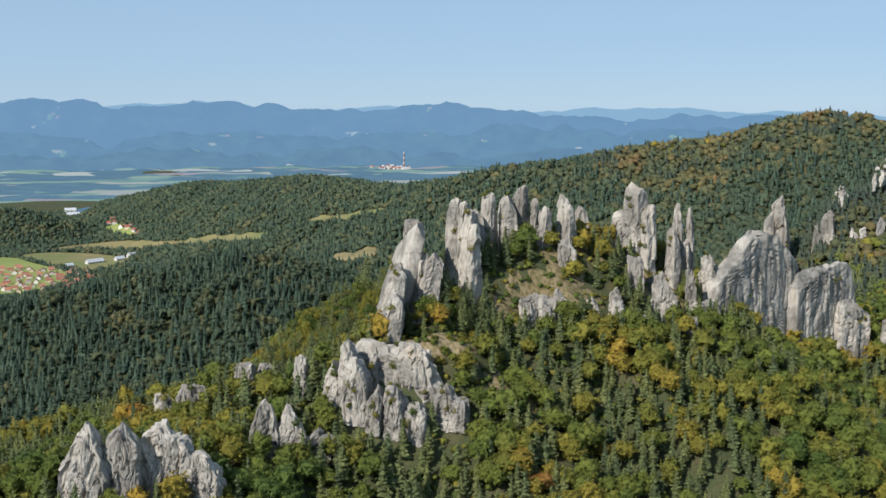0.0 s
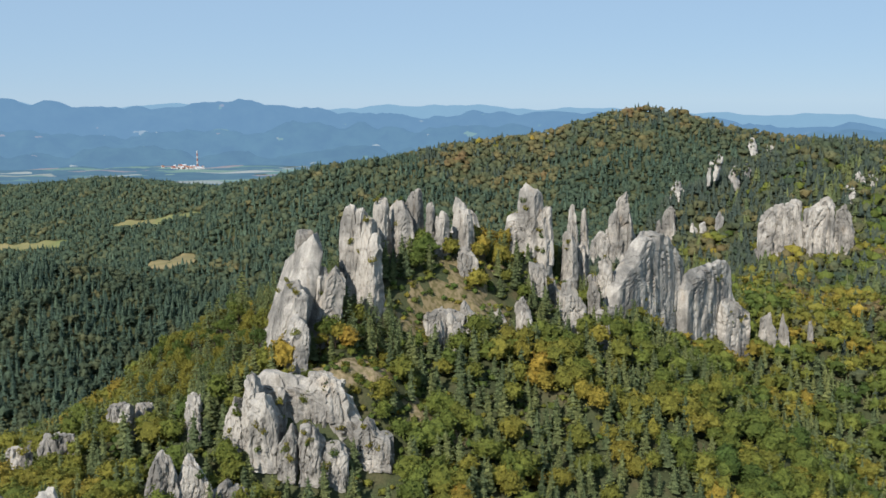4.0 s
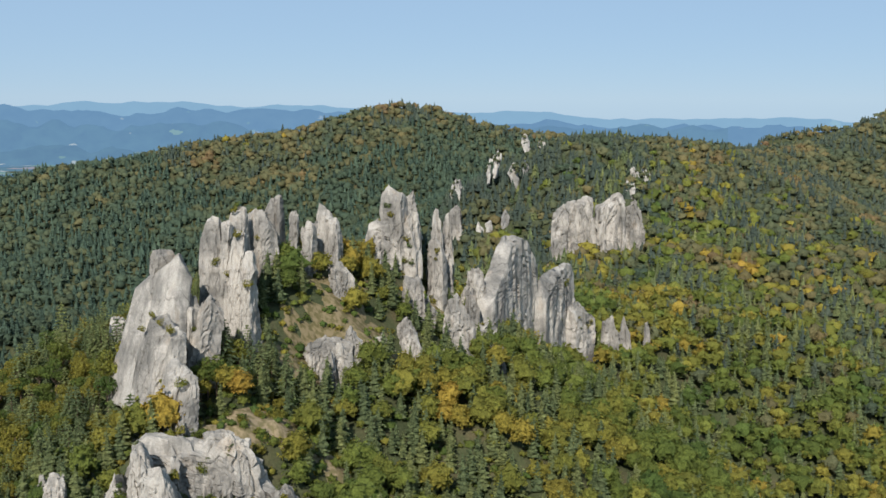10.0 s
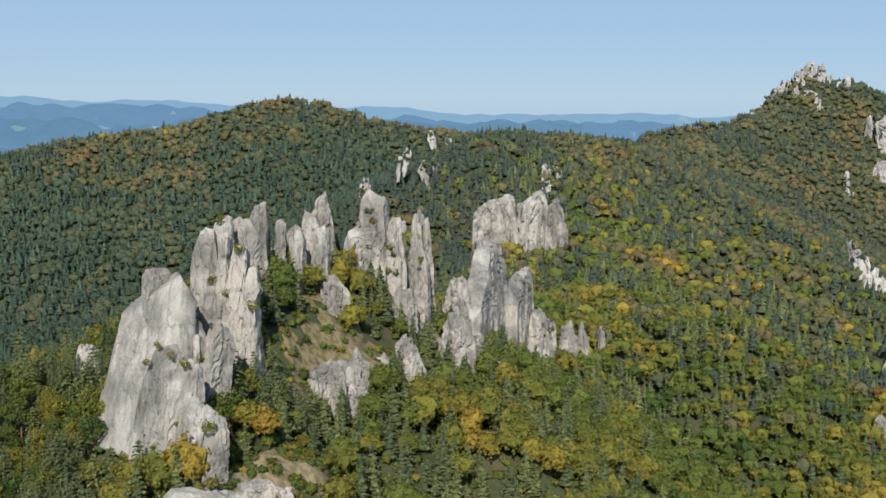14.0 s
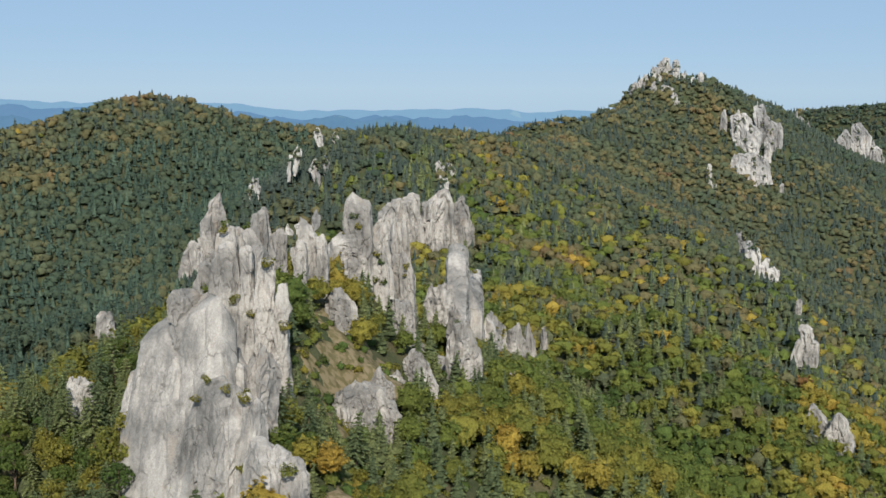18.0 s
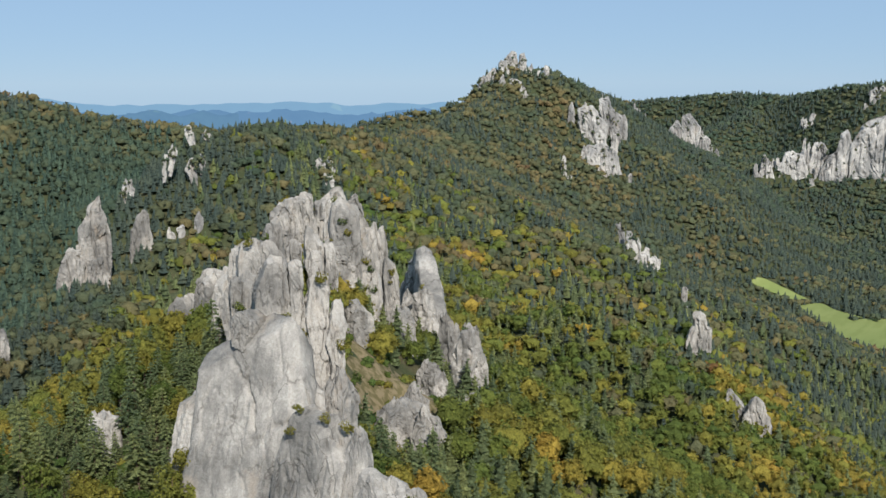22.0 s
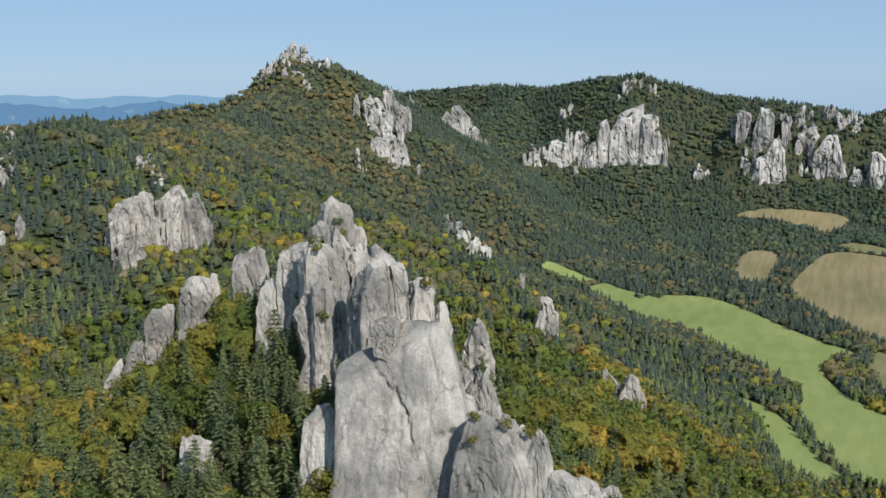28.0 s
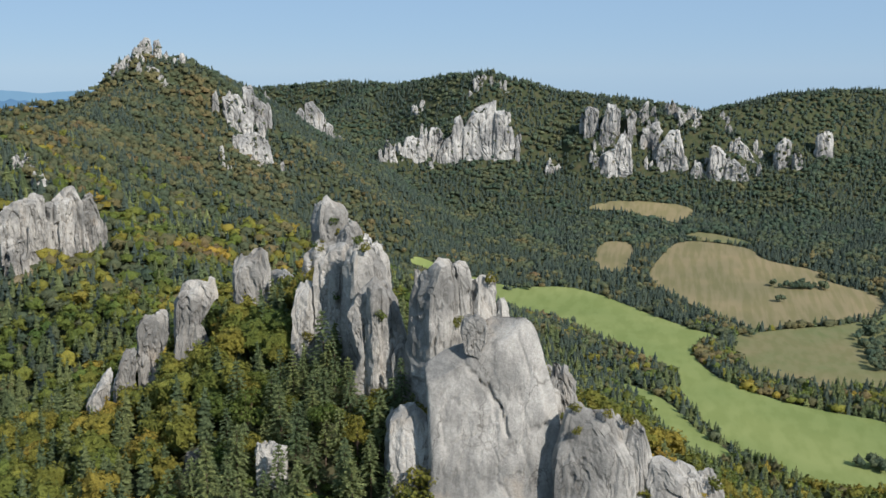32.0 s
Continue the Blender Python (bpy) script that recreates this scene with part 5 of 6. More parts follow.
for formation in list(ROCKS) + [f for f in FACETED if f not in ROCKS]:
    rows, blocks = ROCKS.get(formation, []), FACETED.get(formation, [])
    spot = (rows or blocks)[0]
    away = math.hypot(spot[0] + 100, spot[1] - 190)
    rock = new("rock_formation")
    for n_, (x, y, heading, deep, rough, outline) in enumerate(blocks):
        fine = (76, 22) if away < 280 else (58, 17)
        slab = formation == "slab_tower" and n_ == 0
        if slab:
            fine = (180, 60)
        chip = formation == "slab_tower" and n_ == 1
        grain = 1.7 if formation in ("west_crag", "white_cliff") else 1.0
        if grain > 1:
            fine = (100, 28)
        far = math.hypot(x + 100, y - 190) > 700
        half = 0.5 * (max(p[0] for p in outline) - min(p[0] for p in outline))
        if far:
            low, high = min(p[1] for p in outline), max(p[1] for p in outline)
            outline = [(u, z - 9 if z < low + 0.3 * (high - low) else z) for u, z in outline]      # its foot lies in the slope
            me = faceted_mesh(x, y, heading, deep, rough, outline, formation + "b" + str(n_), 54, 12, formation == "castle_crag", 2.0)
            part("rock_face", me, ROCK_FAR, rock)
            c, s = math.cos(radians(heading)), math.sin(radians(heading))
            rs = random.Random(formation + "rib" + str(n_))
            for _ in range(int(3 + half * 0.8)):
                v = rs.uniform(0.05, 0.65 if formation == "castle_crag" else 0.85)
                uu, dd = half * rs.uniform(-0.8, 0.8) * (1 - 0.5 * v), deep * rs.uniform(0.6, 1.0) * (1.15 - 0.4 * v)
                GREEN.append((x + uu * c + dd * s, y + uu * s - dd * c, low + v * (high - low), rs.uniform(0.9, 2.4)))
            FEET.append((x + 2 * s, y - 2 * c, 0.9 * half, 0.9 * deep, heading) if formation != "castle_crag" else (x, y, 0.6 * half, 0.5 * deep, heading))
            for k in range(1 if formation == "castle_crag" else 0 if formation in ("ridge_pinnacle_a", "ridge_pinnacle_b", "lone_pinnacle", "high_crag") else 3 + int(half / 5)):                # broken ribs round its foot
                o, q = half * rs.uniform(-1.6, 1.6), deep * rs.uniform(-1.2, 0.9)
                px, py = x + o * c + q * s, y + o * s - q * c
                here = float(land(px, py))
                wide = rs.uniform(2.0, 4.5)
                me = faceted_mesh(px, py, heading + rs.uniform(-30, 30), 0.8 * wide, 1.0, crag_outline(rs, wide, here - 4, here + rs.uniform(6, 9 + 0.45 * (high - low)), rs.uniform(0, 0.4)),
                                  formation + str(n_) + "_" + str(k), 28, 7, False, 2.0)
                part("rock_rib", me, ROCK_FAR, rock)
                FEET.append((px, py, wide, wide, heading))
            continue
        lean = LEANS.get(formation, 0.0) if not chip else 0.0
        part("rock_block", faceted_mesh(x, y, heading, deep, rough, outline, formation + "b" + str(n_), *fine, not chip, grain, SLAB_CRACKS if slab else (), lean), ROCK, rock)
        c, s = math.cos(radians(heading)), math.sin(radians(heading))
        FEET.append((x + 1.2 * s, y - 1.2 * c, half, deep + 1.0, heading))
        if formation in ("west_crag", "white_cliff"):
            rs = random.Random(formation + "side" + str(n_))
            low, high = min(p[1] for p in outline), max(p[1] for p in outline)
            for k in range(5):                                # splinters against its faces
                o, q = half * rs.uniform(-1.1, 1.1), deep * rs.uniform(0.5, 1.2)
                px, py = x + o * c + q * s, y + o * s - q * c
                wide = rs.uniform(1.4, 3.0)
                top = low + (high - low) * rs.uniform(0.35, 0.85) * (1 - 0.35 * abs(o) / half)
                me = faceted_mesh(px, py, heading + rs.uniform(-25, 25), 0.8 * wide, 1.0, crag_outline(rs, wide, min(low, float(land(px, py))) - 3, top, rs.uniform(0, 0.5)),
                                  formation + str(n_) + "_" + str(k), 34, 9, False, 1.3)
                part("rock_rib", me, ROCK, rock)
                FEET.append((px, py, wide, wide, heading))
    tagged(rock, ROCK_LABELS.get(formation, "pale grey limestone crag rising out of the forest"), "rock", "limestone crags")
    rs = random.Random(formation)
    for n_, row in enumerate(rows):
        x, y, z0, lx, ly, z1, a, b, heading, sharp = row
        foot = float(land(x, y))
        FEET.append((x, y, a, b, heading) if away < 700 else (x, y, 1.2 * a, 6 + b, heading) if a < 9 else (x, y, 0.6 * a, 0.5 * b, heading))
        c, s = math.cos(radians(heading)), math.sin(radians(heading))
        if away < 700:
            outline = crag_outline(rs, a * (1.3 if formation.startswith("rib_crag") else 0.98), min(z0, foot) - 3, z1, max(0.0, 0.85 - 1.3 * sharp), lx * c + ly * s)
            fine = (64, 18) if away < 280 else (50, 14)
            part("rock_pillar", faceted_mesh(x, y, heading, 0.72 * b, 0.8, outline, formation + str(n_), *fine, False), ROCK, rock)
            continue
        for k in range(2):                       # far cliffs: each buttress breaks up into two crags
            o = a * (rs.uniform(-0.8, 0.8) if k else 0.0)
            q = rs.uniform(-0.35, 0.5) * b if k else 0.0
            px, py = x + o * c - q * s, y + o * s + q * c
            here = float(land(px, py))
            base_z = here - 7
            top = z1 - min(7, 0.1 * (z1 - z0)) if k == 0 else z0 + (z1 - z0) * rs.uniform(0.35, 0.85)
            if top < base_z + 6:
                continue
            half = a * (1.15 if k == 0 else rs.uniform(0.4, 0.75))
            me = faceted_mesh(px, py, heading + rs.uniform(-25, 25), b * rs.uniform(0.6, 0.9), 0.8,
                              crag_outline(rs, half, base_z, top, rs.uniform(0, 0.6)), formation + str(n_) + "_" + str(k), 36, 8, False, 3.2)
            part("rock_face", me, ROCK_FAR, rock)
            c2, s2 = math.cos(radians(heading)), math.sin(radians(heading))
            for _ in range(int(3 + half * 0.7) if away > 1000 else 0):
                v = rs.uniform(0.08, 0.88)
                uu, dd = half * rs.uniform(-0.9, 0.9) * (1 - 0.45 * v), b * rs.uniform(0.45, 0.95) * (1.15 - 0.4 * v)
                GREEN.append((px + uu * c2 + dd * s2, py + uu * s2 - dd * c2, base_z + v * (top - base_z), rs.uniform(1.4, 3.2)))


# ---- forest ----
rng = np.random.default_rng(7)
FEET_A = np.array(FEET)


def scatter(step, keep):
    """Jittered places over the wooded land where keep(x, y) holds."""
    xs, ys = np.meshgrid(np.arange(-1200, 2000, step), np.arange(-350, 2300, step))
    X = xs.ravel() + rng.uniform(-0.42, 0.42, xs.size) * step
    Y = ys.ravel() + rng.uniform(-0.42, 0.42, xs.size) * step
    ok = keep(X, Y)
    X, Y = X[ok], Y[ok]
    bad = np.zeros(len(X), bool)
    for fx, fy, fa, fb, turn in FEET_A:
        c, s = math.cos(radians(turn)), math.sin(radians(turn))
        u, v = (X - fx) * c + (Y - fy) * s, (Y - fy) * c - (X - fx) * s
        bad |= (u / (fa + 0.5)) ** 2 + (v / (fb + 0.5)) ** 2 < 1
    return X[~bad], Y[~bad]


def from_path(X, Y):
    """Distance from the line that the camera follows."""
    ax, ay, bx, by = 0.0, 0.0, -190.0, 356.0
    t = np.clip(((X - ax) * (bx - ax) + (Y - ay) * (by - ay)) / ((bx - ax) ** 2 + (by - ay) ** 2), 0, 1)
    return np.hypot(X - ax - t * (bx - ax), Y - ay - t * (by - ay))


def in_sector(X, Y):
    az = np.degrees(np.arctan2(X + 100, Y - 120))
    return (az > -38) & (az < 106)


def in_fields(X, Y):
    hit = np.zeros(np.shape(X), bool)
    for mat, label, poly in FIELDS.values():
        hit |= inside(X, Y, rounded(poly, 2))
    return hit


def thinned(X, Y):
    keep = np.ones(len(X), bool)
    for gx_, gy_, gr, share in GLADES:
        keep &= ~(((X - gx_) ** 2 + (Y - gy_) ** 2 < gr * gr) & (rng.uniform(0, 1, len(X)) > share))
    return keep


def ball(subdivisions):
    bm = bmesh.new()
    bmesh.ops.create_icosphere(bm, subdivisions=subdivisions, radius=1)
    bm.verts.ensure_lookup_table()
    P, F = np.array([v.co[:] for v in bm.verts]), np.array([[v.index for v in f.verts] for f in bm.faces])
    bm.free()
    return P, F


OCTA = (np.array([(1, 0, 0), (-1, 0, 0), (0, 1, 0), (0, -1, 0), (0, 0, 1), (0, 0, -1.0)]) * 1.12,
        np.array([(0, 2, 4), (2, 1, 4), (1, 3, 4), (3, 0, 4), (2, 0, 5), (1, 2, 5), (3, 1, 5), (0, 3, 5)]))


SPHERES = [ball(1), ball(1), ball(2), ball(3)]
LOW = (-0.55, -0.55, -0.55, -0.55)               # crowns are open below


def leaf_crowns(X, Y, H, fine):
    """Domed crowns of several billowing lobes with a rough leafy skin."""
    B, T = SPHERES[fine]
    T = T[B[T].mean(1)[:, 2] > LOW[fine]]
    used_ = np.unique(T)
    back = np.zeros(len(B), int)
    back[used_] = np.arange(len(used_))
    B, T = B[used_] / np.linalg.norm(B[used_], axis=1)[:, None], back[T]
    n, q = len(X), len(B)
    Z = land(X, Y)
    wide, tall = H * rng.uniform(*((0.50, 0.68), (0.34, 0.46), (0.32, 0.44), (0.30, 0.42))[fine], n), H * rng.uniform(*((0.36, 0.50), (0.34, 0.46), (0.34, 0.46), (0.34, 0.46))[fine], n)
    lobes = (3, 5, 9, 13)[fine]
    L = rng.normal(0, 1, (n, lobes, 3))
    L[:, :, 2] = np.abs(L[:, :, 2]) * 0.9 - 0.15
    L /= np.linalg.norm(L, axis=2)[:, :, None]
    sharp = (3.0, 5.0, 9.0, 12.0)[fine]
    size = rng.uniform(0.55, 1.0, (n, lobes))
    core = np.empty((n, q, 3), np.float32)
    for at in range(0, n, 4000):
        sl = slice(at, min(n, at + 4000))
        near = np.clip(np.einsum("qc,nlc->nql", B, L[sl]), 0, 1) ** sharp * size[sl][:, None, :]
        r = 0.66 + 0.50 * near.max(2) + rng.normal(0, (0.10, 0.12, 0.12, 0.10)[fine], near.shape[:2])
        core[sl] = B[None] * r[:, :, None] * np.stack([wide[sl], wide[sl], tall[sl]], -1)[:, None, :]
    low = Z + (0.36 * H if fine < 1 else H - 1.05 * tall)
    core += np.stack([X, Y, low], -1)[:, None, :].astype(np.float32)
    return core, T


def pine_crowns(X, Y, H, fine):
    """Whorls of drooping boughs round a narrow core."""
    n = len(X)
    Z = land(X, Y)
    tiers, arms = ((3, 4), (5, 6), (9, 7), (12, 8))[fine]
    wide = rng.uniform(0.19, 0.28, n) * (1.55, 1.2, 1.0, 1.0)[fine]
    lean = rng.normal(0, 0.02, (n, 2))
    k = np.repeat(np.arange(tiers), arms)[None, :]
    i = np.tile(np.arange(arms), tiers)[None, :]
    v = 0.16 + 0.80 * (k + rng.uniform(-0.6, 0.6, (n, tiers * arms))) / tiers
    v = np.clip(v, 0.12, 0.97)
    th = rng.uniform(0, 6.28, (n, 1)) + k * 2.4 + (i + rng.uniform(-0.3, 0.3, v.shape)) / arms * 2 * np.pi
    ln = wide[:, None] * H[:, None] * ((1 - v) ** 0.75 + 0.05) * rng.uniform(0.7, 1.2, v.shape)
    half = ln * rng.uniform(0.34, 0.50, v.shape) * (1.4, 1.25, 1.05, 0.95)[fine]
    c, s = np.cos(th), np.sin(th)
    ax = X[:, None] + lean[:, :1] * v * H[:, None]
    ay = Y[:, None] + lean[:, 1:] * v * H[:, None]
    az = Z[:, None] + v * H[:, None]
    core = np.empty((n, tiers * arms, 4, 3), np.float32)
    core[:, :, 0] = np.stack([ax, ay, az + 0.30 * ln], -1)
    mid = 0.62 * ln
    drop = ln * rng.uniform(-0.05, 0.50, v.shape)
    core[:, :, 1] = np.stack([ax + mid * c - half * s, ay + mid * s + half * c, az - 0.75 * drop], -1)
    core[:, :, 2] = np.stack([ax + ln * c, ay + ln * s, az - 0.55 * drop], -1)
    core[:, :, 3] = np.stack([ax + mid * c + half * s, ay + mid * s - half * c, az - 0.75 * drop], -1)
    j = np.arange(tiers * arms)[:, None, None] * 4
    T = (j + np.array([[0, 2, 1], [0, 3, 2]])[None]).reshape(-1, 3)
    sides = 5
    ring = np.arange(sides) / sides * 2 * np.pi
    cone = np.empty((n, sides + 1, 3), np.float32)
    rr = (0.62 * wide * H)[:, None]
    cone[:, :sides] = np.stack([X[:, None] + rr * np.cos(ring), Y[:, None] + rr * np.sin(ring), np.repeat((Z + 0.10 * H)[:, None], sides, 1)], -1)
    cone[:, sides] = np.stack([X + lean[:, 0] * H, Y + lean[:, 1] * H, Z + H], -1)
    base = tiers * arms * 4
    T2 = np.array([[base + m_, base + (m_ + 1) % sides, base + sides] for m_ in range(sides)])
    return np.concatenate([core.reshape(n, -1, 3), cone], 1), np.vstack([T, T2])


def crowns(X, Y, kind, leaves, height, tri, fine):
    """Crowns with loose sprays of leaves on them; returns points, faces, and the tree that owns each face."""
    n = len(X)
    H = height * rng.uniform(0.70, 1.25, n)
    core, T = (pine_crowns if kind == "conifer" else leaf_crowns)(X, Y, H, fine)
    q = core.shape[1]
    FK = (np.arange(n)[:, None, None] * q + T[None]).reshape(-1, 3)
    own_k = np.repeat(np.arange(n), len(T))
    if not leaves:
        return core.reshape(-1, 3), FK, own_k
    own = np.repeat(np.arange(n), leaves)
    pick = rng.integers(0, q, n * leaves)
    mid = np.stack([X, Y, land(X, Y) + 0.55 * H], -1)[own]
    d = core[own, pick] - mid
    C = mid + d * rng.uniform(0.92, 1.16, n * leaves)[:, None] + rng.normal(0, 0.035, (n * leaves, 3)) * H[own][:, None]
    s = (tri * H[own] * rng.uniform(0.6, 1.4, n * leaves))[:, None]
    nrm = d / np.linalg.norm(d, axis=1)[:, None] + rng.normal(0, 0.55, (n * leaves, 3)) + np.array([0, 0, 0.4])
    nrm /= np.linalg.norm(nrm, axis=1)[:, None]
    ax = np.cross(nrm, rng.normal(0, 1, (n * leaves, 3)))
    ax /= np.linalg.norm(ax, axis=1)[:, None]
    bx = np.cross(nrm, ax)
    P = np.stack([C + ax * s, C - 0.5 * ax * s + 0.8 * bx * s, C - 0.5 * ax * s - 0.8 * bx * s], 1)
    F = n * q + np.arange(n * leaves * 3).reshape(-1, 3)
    return np.vstack([core.reshape(-1, 3), P.reshape(-1, 3)]), np.vstack([FK, F]), np.concatenate([own_k, own])


def plant(name, label, kind, mat, X, Y, n_tri, height, tri, tone, fine):
    P, F, own = crowns(X, Y, kind, n_tri, height, tri, fine)
    ob = new(name, fast_mesh(name, P, F, kind == "broadleaf" and fine < 1, np.clip(tone[own], 0, 1)))
    ob.data.materials.append(mat)
    tagged(ob, label, "forest", kind="stuff")
    return ob


def in_sight(X, Y):
    """Places on slopes that face the towers' side of the valley; the rest of the wood is kept thin."""
    Z = land(X, Y) + 13
    ok = np.zeros(len(X), bool)
    for vx, vy, a0, a1 in ((0, 0, -25, 25), (-67, 100, 0, 50), (-120, 205, 22, 72), (-155, 280, 40, 88), (-190, 356, 52, 104)):
        az = np.degrees(np.arctan2(X - vx, Y - vy))
        d = np.hypot(X - vx, Y - vy)
        pick = np.flatnonzero((az > a0) & (az < a1) & (Z / d > -0.425) & ~ok)
        x0, y0, z0 = X[pick], Y[pick], Z[pick]
        clear = np.ones(len(pick), bool)
        for f in np.linspace(0.15, 0.955, 22):
            left = np.flatnonzero(clear)
            clear[left] = z0[left] * f > land(vx + (x0[left] - vx) * f, vy + (y0[left] - vy) * f) - 7
        ok[pick[clear]] = True
    return ok


# from, to (metres from the flight line), spacing, sprays a tree, their size, fineness
ZONES = [(0, 320, 4.4, 540, 0.046, 2), (320, 540, 4.7, 190, 0.070, 1), (540, 900, 5.0, 20, 0.14, 0), (900, 2600, 5.7, 7, 0.18, 0)]
SINGLE = []                                    # the trees round the towers, built one by one further down
for zone, (near_d, far_d, step, n_tri, tri, fine) in enumerate(ZONES):
    X, Y = scatter(step, lambda x, y: (from_path(x, y) >= near_d) & (from_path(x, y) < far_d) & in_sector(x, y) & ~in_fields(x, y))
    keep = thinned(X, Y)
    X, Y = X[keep], Y[keep]
    north = np.clip((Y - 0.75 * X - 540) / 120, 0, 1)                       # dark conifers hold the slopes to the north-west
    east = np.clip((0.75 * X - Y + 330) / 120, 0, 1)
    hill = np.clip((Y - 980) / 150, 0, 1) * np.clip((X - 100) / 100, 0, 1)      # mixed wood on the round hill
    crest = np.exp(-((0.62 * (X - 40) - 0.78 * (Y - 420)) / 60) ** 2) * np.exp(-((X - 60) / 190) ** 2)      # pines keep to the rocky crest
    north = north * (1 - 0.8 * hill)
    con = 0.36 + 0.42 * wobble(X, Y, 170, 3.0) + 0.20 * wobble(X, Y, 60, 6.0) + 0.10 * crest + 0.62 * north - 0.08 * east - 0.40 * hill
    con = con + 0.40 * np.clip((0.75 * X - Y + 130) / 80, 0, 1) * np.clip((X - 180) / 80, 0, 1)      # conifers again above the meadows
    con = con - 0.15 * np.clip((X - 1020) / 150, 0, 1)
    crown = np.clip((Y - 0.75 * X - 435) / 40, 0, 1) * np.clip((X - 255) / 40, 0, 1) * np.clip((980 - Y) / 60, 0, 1)      # and round the western pinnacles
    con = con + 0.34 * crown
    con = np.where(north > 0.7, 0.62 + 0.30 * wobble(X, Y, 110, 8.0), con)
    is_con = rng.uniform(0, 1, len(X)) < np.clip(con, 0.10, 0.99)
    # last term: shade on the far eastern slopes, put into darker leaf tones
    tone = 0.40 + 0.18 * wobble(X, Y, 150, 1.0) + 0.18 * wobble(X, Y, 55, 4.0) + rng.normal(0, (0.09, 0.08, 0.06, 0.05)[zone], len(X)) - 0.30 * north - 0.10 * crown + 0.16 * hill - 0.30 * np.clip((X - 980) / 200, 0, 1)
    if zone == 0:
        is_con = is_con | ((X < 25) & (Y > 355) & (rng.uniform(0, 1, len(X)) < 0.25))
        spot = (X > -70) & (X < 14) & (Y > 362) & (Y < 452)
        SINGLE = [(float(x), float(y), bool(c), float(t)) for x, y, c, t in zip(X[spot], Y[spot], is_con[spot], tone[spot])][:300]
        taken = np.zeros(len(X), bool)
        taken[np.flatnonzero(spot)[:300]] = True
        X, Y, is_con, tone, north, crown = X[~taken], Y[~taken], is_con[~taken], tone[~taken], north[~taken], crown[~taken]
    keep = is_con | (rng.uniform(0, 1, len(X)) < 0.78)                      # broad crowns need more room
    X, Y, is_con, tone, north, crown = X[keep], Y[keep], is_con[keep], tone[keep], north[keep], crown[keep]
    front = in_sight(X, Y)
    back = ~front & (rng.uniform(0, 1, len(X)) < (0.4, 0.15, 0.08, 0.08)[zone])
    plant("back_forest", "mixed forest on the slopes that face away", "broadleaf", BROADLEAF, X[back], Y[back], 0, 9.0, tri, tone[back] * 0.5, 0)
    X, Y, is_con, tone, north, crown = X[front], Y[front], is_con[front], tone[front], north[front], crown[front]
    spruce = is_con & (north > 0.5)
    is_con = is_con & ~(spruce & (rng.uniform(0, 1, len(X)) < (0, 0, 0.12, 0.25)[zone]))
    spruce = spruce & is_con
    pine = is_con & ~spruce
    leaf = ~is_con
    distant = rng.uniform(0, 1, len(X)) < np.maximum(np.clip((from_path(X, Y) - 400) / 520, 0, 1), np.clip(4 * north + 0.9 * crown, 0, 1))      # haze-dulled copies take over with distance, and on the northern slopes and western crown
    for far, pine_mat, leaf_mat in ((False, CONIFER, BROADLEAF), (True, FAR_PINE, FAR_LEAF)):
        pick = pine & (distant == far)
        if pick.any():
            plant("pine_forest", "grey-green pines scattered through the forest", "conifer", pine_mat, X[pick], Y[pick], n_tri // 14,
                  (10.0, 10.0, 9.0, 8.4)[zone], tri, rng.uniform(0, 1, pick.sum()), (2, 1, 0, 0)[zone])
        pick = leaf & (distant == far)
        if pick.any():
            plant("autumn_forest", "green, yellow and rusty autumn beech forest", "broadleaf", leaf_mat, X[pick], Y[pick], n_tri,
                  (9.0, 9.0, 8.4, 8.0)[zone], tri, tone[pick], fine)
    if spruce.any():
        plant("spruce_forest", "dense dark blue-green spruce forest", "conifer", SPRUCE, X[spruce], Y[spruce], 0,
              (12.5, 11.0, 8.8, 8.0)[zone], tri, rng.uniform(0, 1, spruce.sum()), (2, 1, 0, 0)[zone])


# ---- low bushes on the rocky crest ----
X, Y = scatter(3.2, lambda x, y: (x > -115) & (x < 165) & (np.abs(y - 0.60 * x - 372) < 72))
ok = in_sight(X, Y) & (rng.uniform(0, 1, len(X)) < 0.75)
plant("undergrowth", "low green and rusty bushes on the rocky crest", "broadleaf", BROADLEAF, X[ok], Y[ok], 46, 2.6, 0.11,
      0.26 + rng.normal(0, 0.20, ok.sum()), 0)


# ---- the wood under the flight line, which is only passed high above ----
X, Y = scatter(8.5, lambda x, y: (x > -520) & (x < 420) & (y < 520) & (~in_sector(x, y)))
plant("valley_forest", "mixed forest in the valley under the flight line", "broadleaf", FAR_LEAF, X, Y, 0, 11.0, 0.1, rng.uniform(0.1, 0.6, len(X)), 0)


# ---- bushes that grow on the ledges of the far cliffs ----
G = np.array(GREEN)
n_g = len(G)
jit = rng.uniform(0.7, 1.2, (n_g, 4, 6, 1))
off = rng.normal(0, 0.45, (n_g, 4, 1, 3))
PG = (OCTA[0][None, None] * jit * 0.6 + off) * G[:, 3][:, None, None, None] + G[:, None, None, :3]
FG = (np.arange(n_g * 4)[:, None, None] * 6 + OCTA[1][None]).reshape(-1, 3)
bushes = new("ledge_bushes", fast_mesh("ledge_bushes", PG.reshape(-1, 3), FG, False, np.repeat(rng.uniform(0, 0.5, n_g), 32)))
bushes.data.materials.append(FAR_LEAF)
tagged(bushes, "dark green bushes on the ledges of the cliffs", "bushes", kind="stuff")


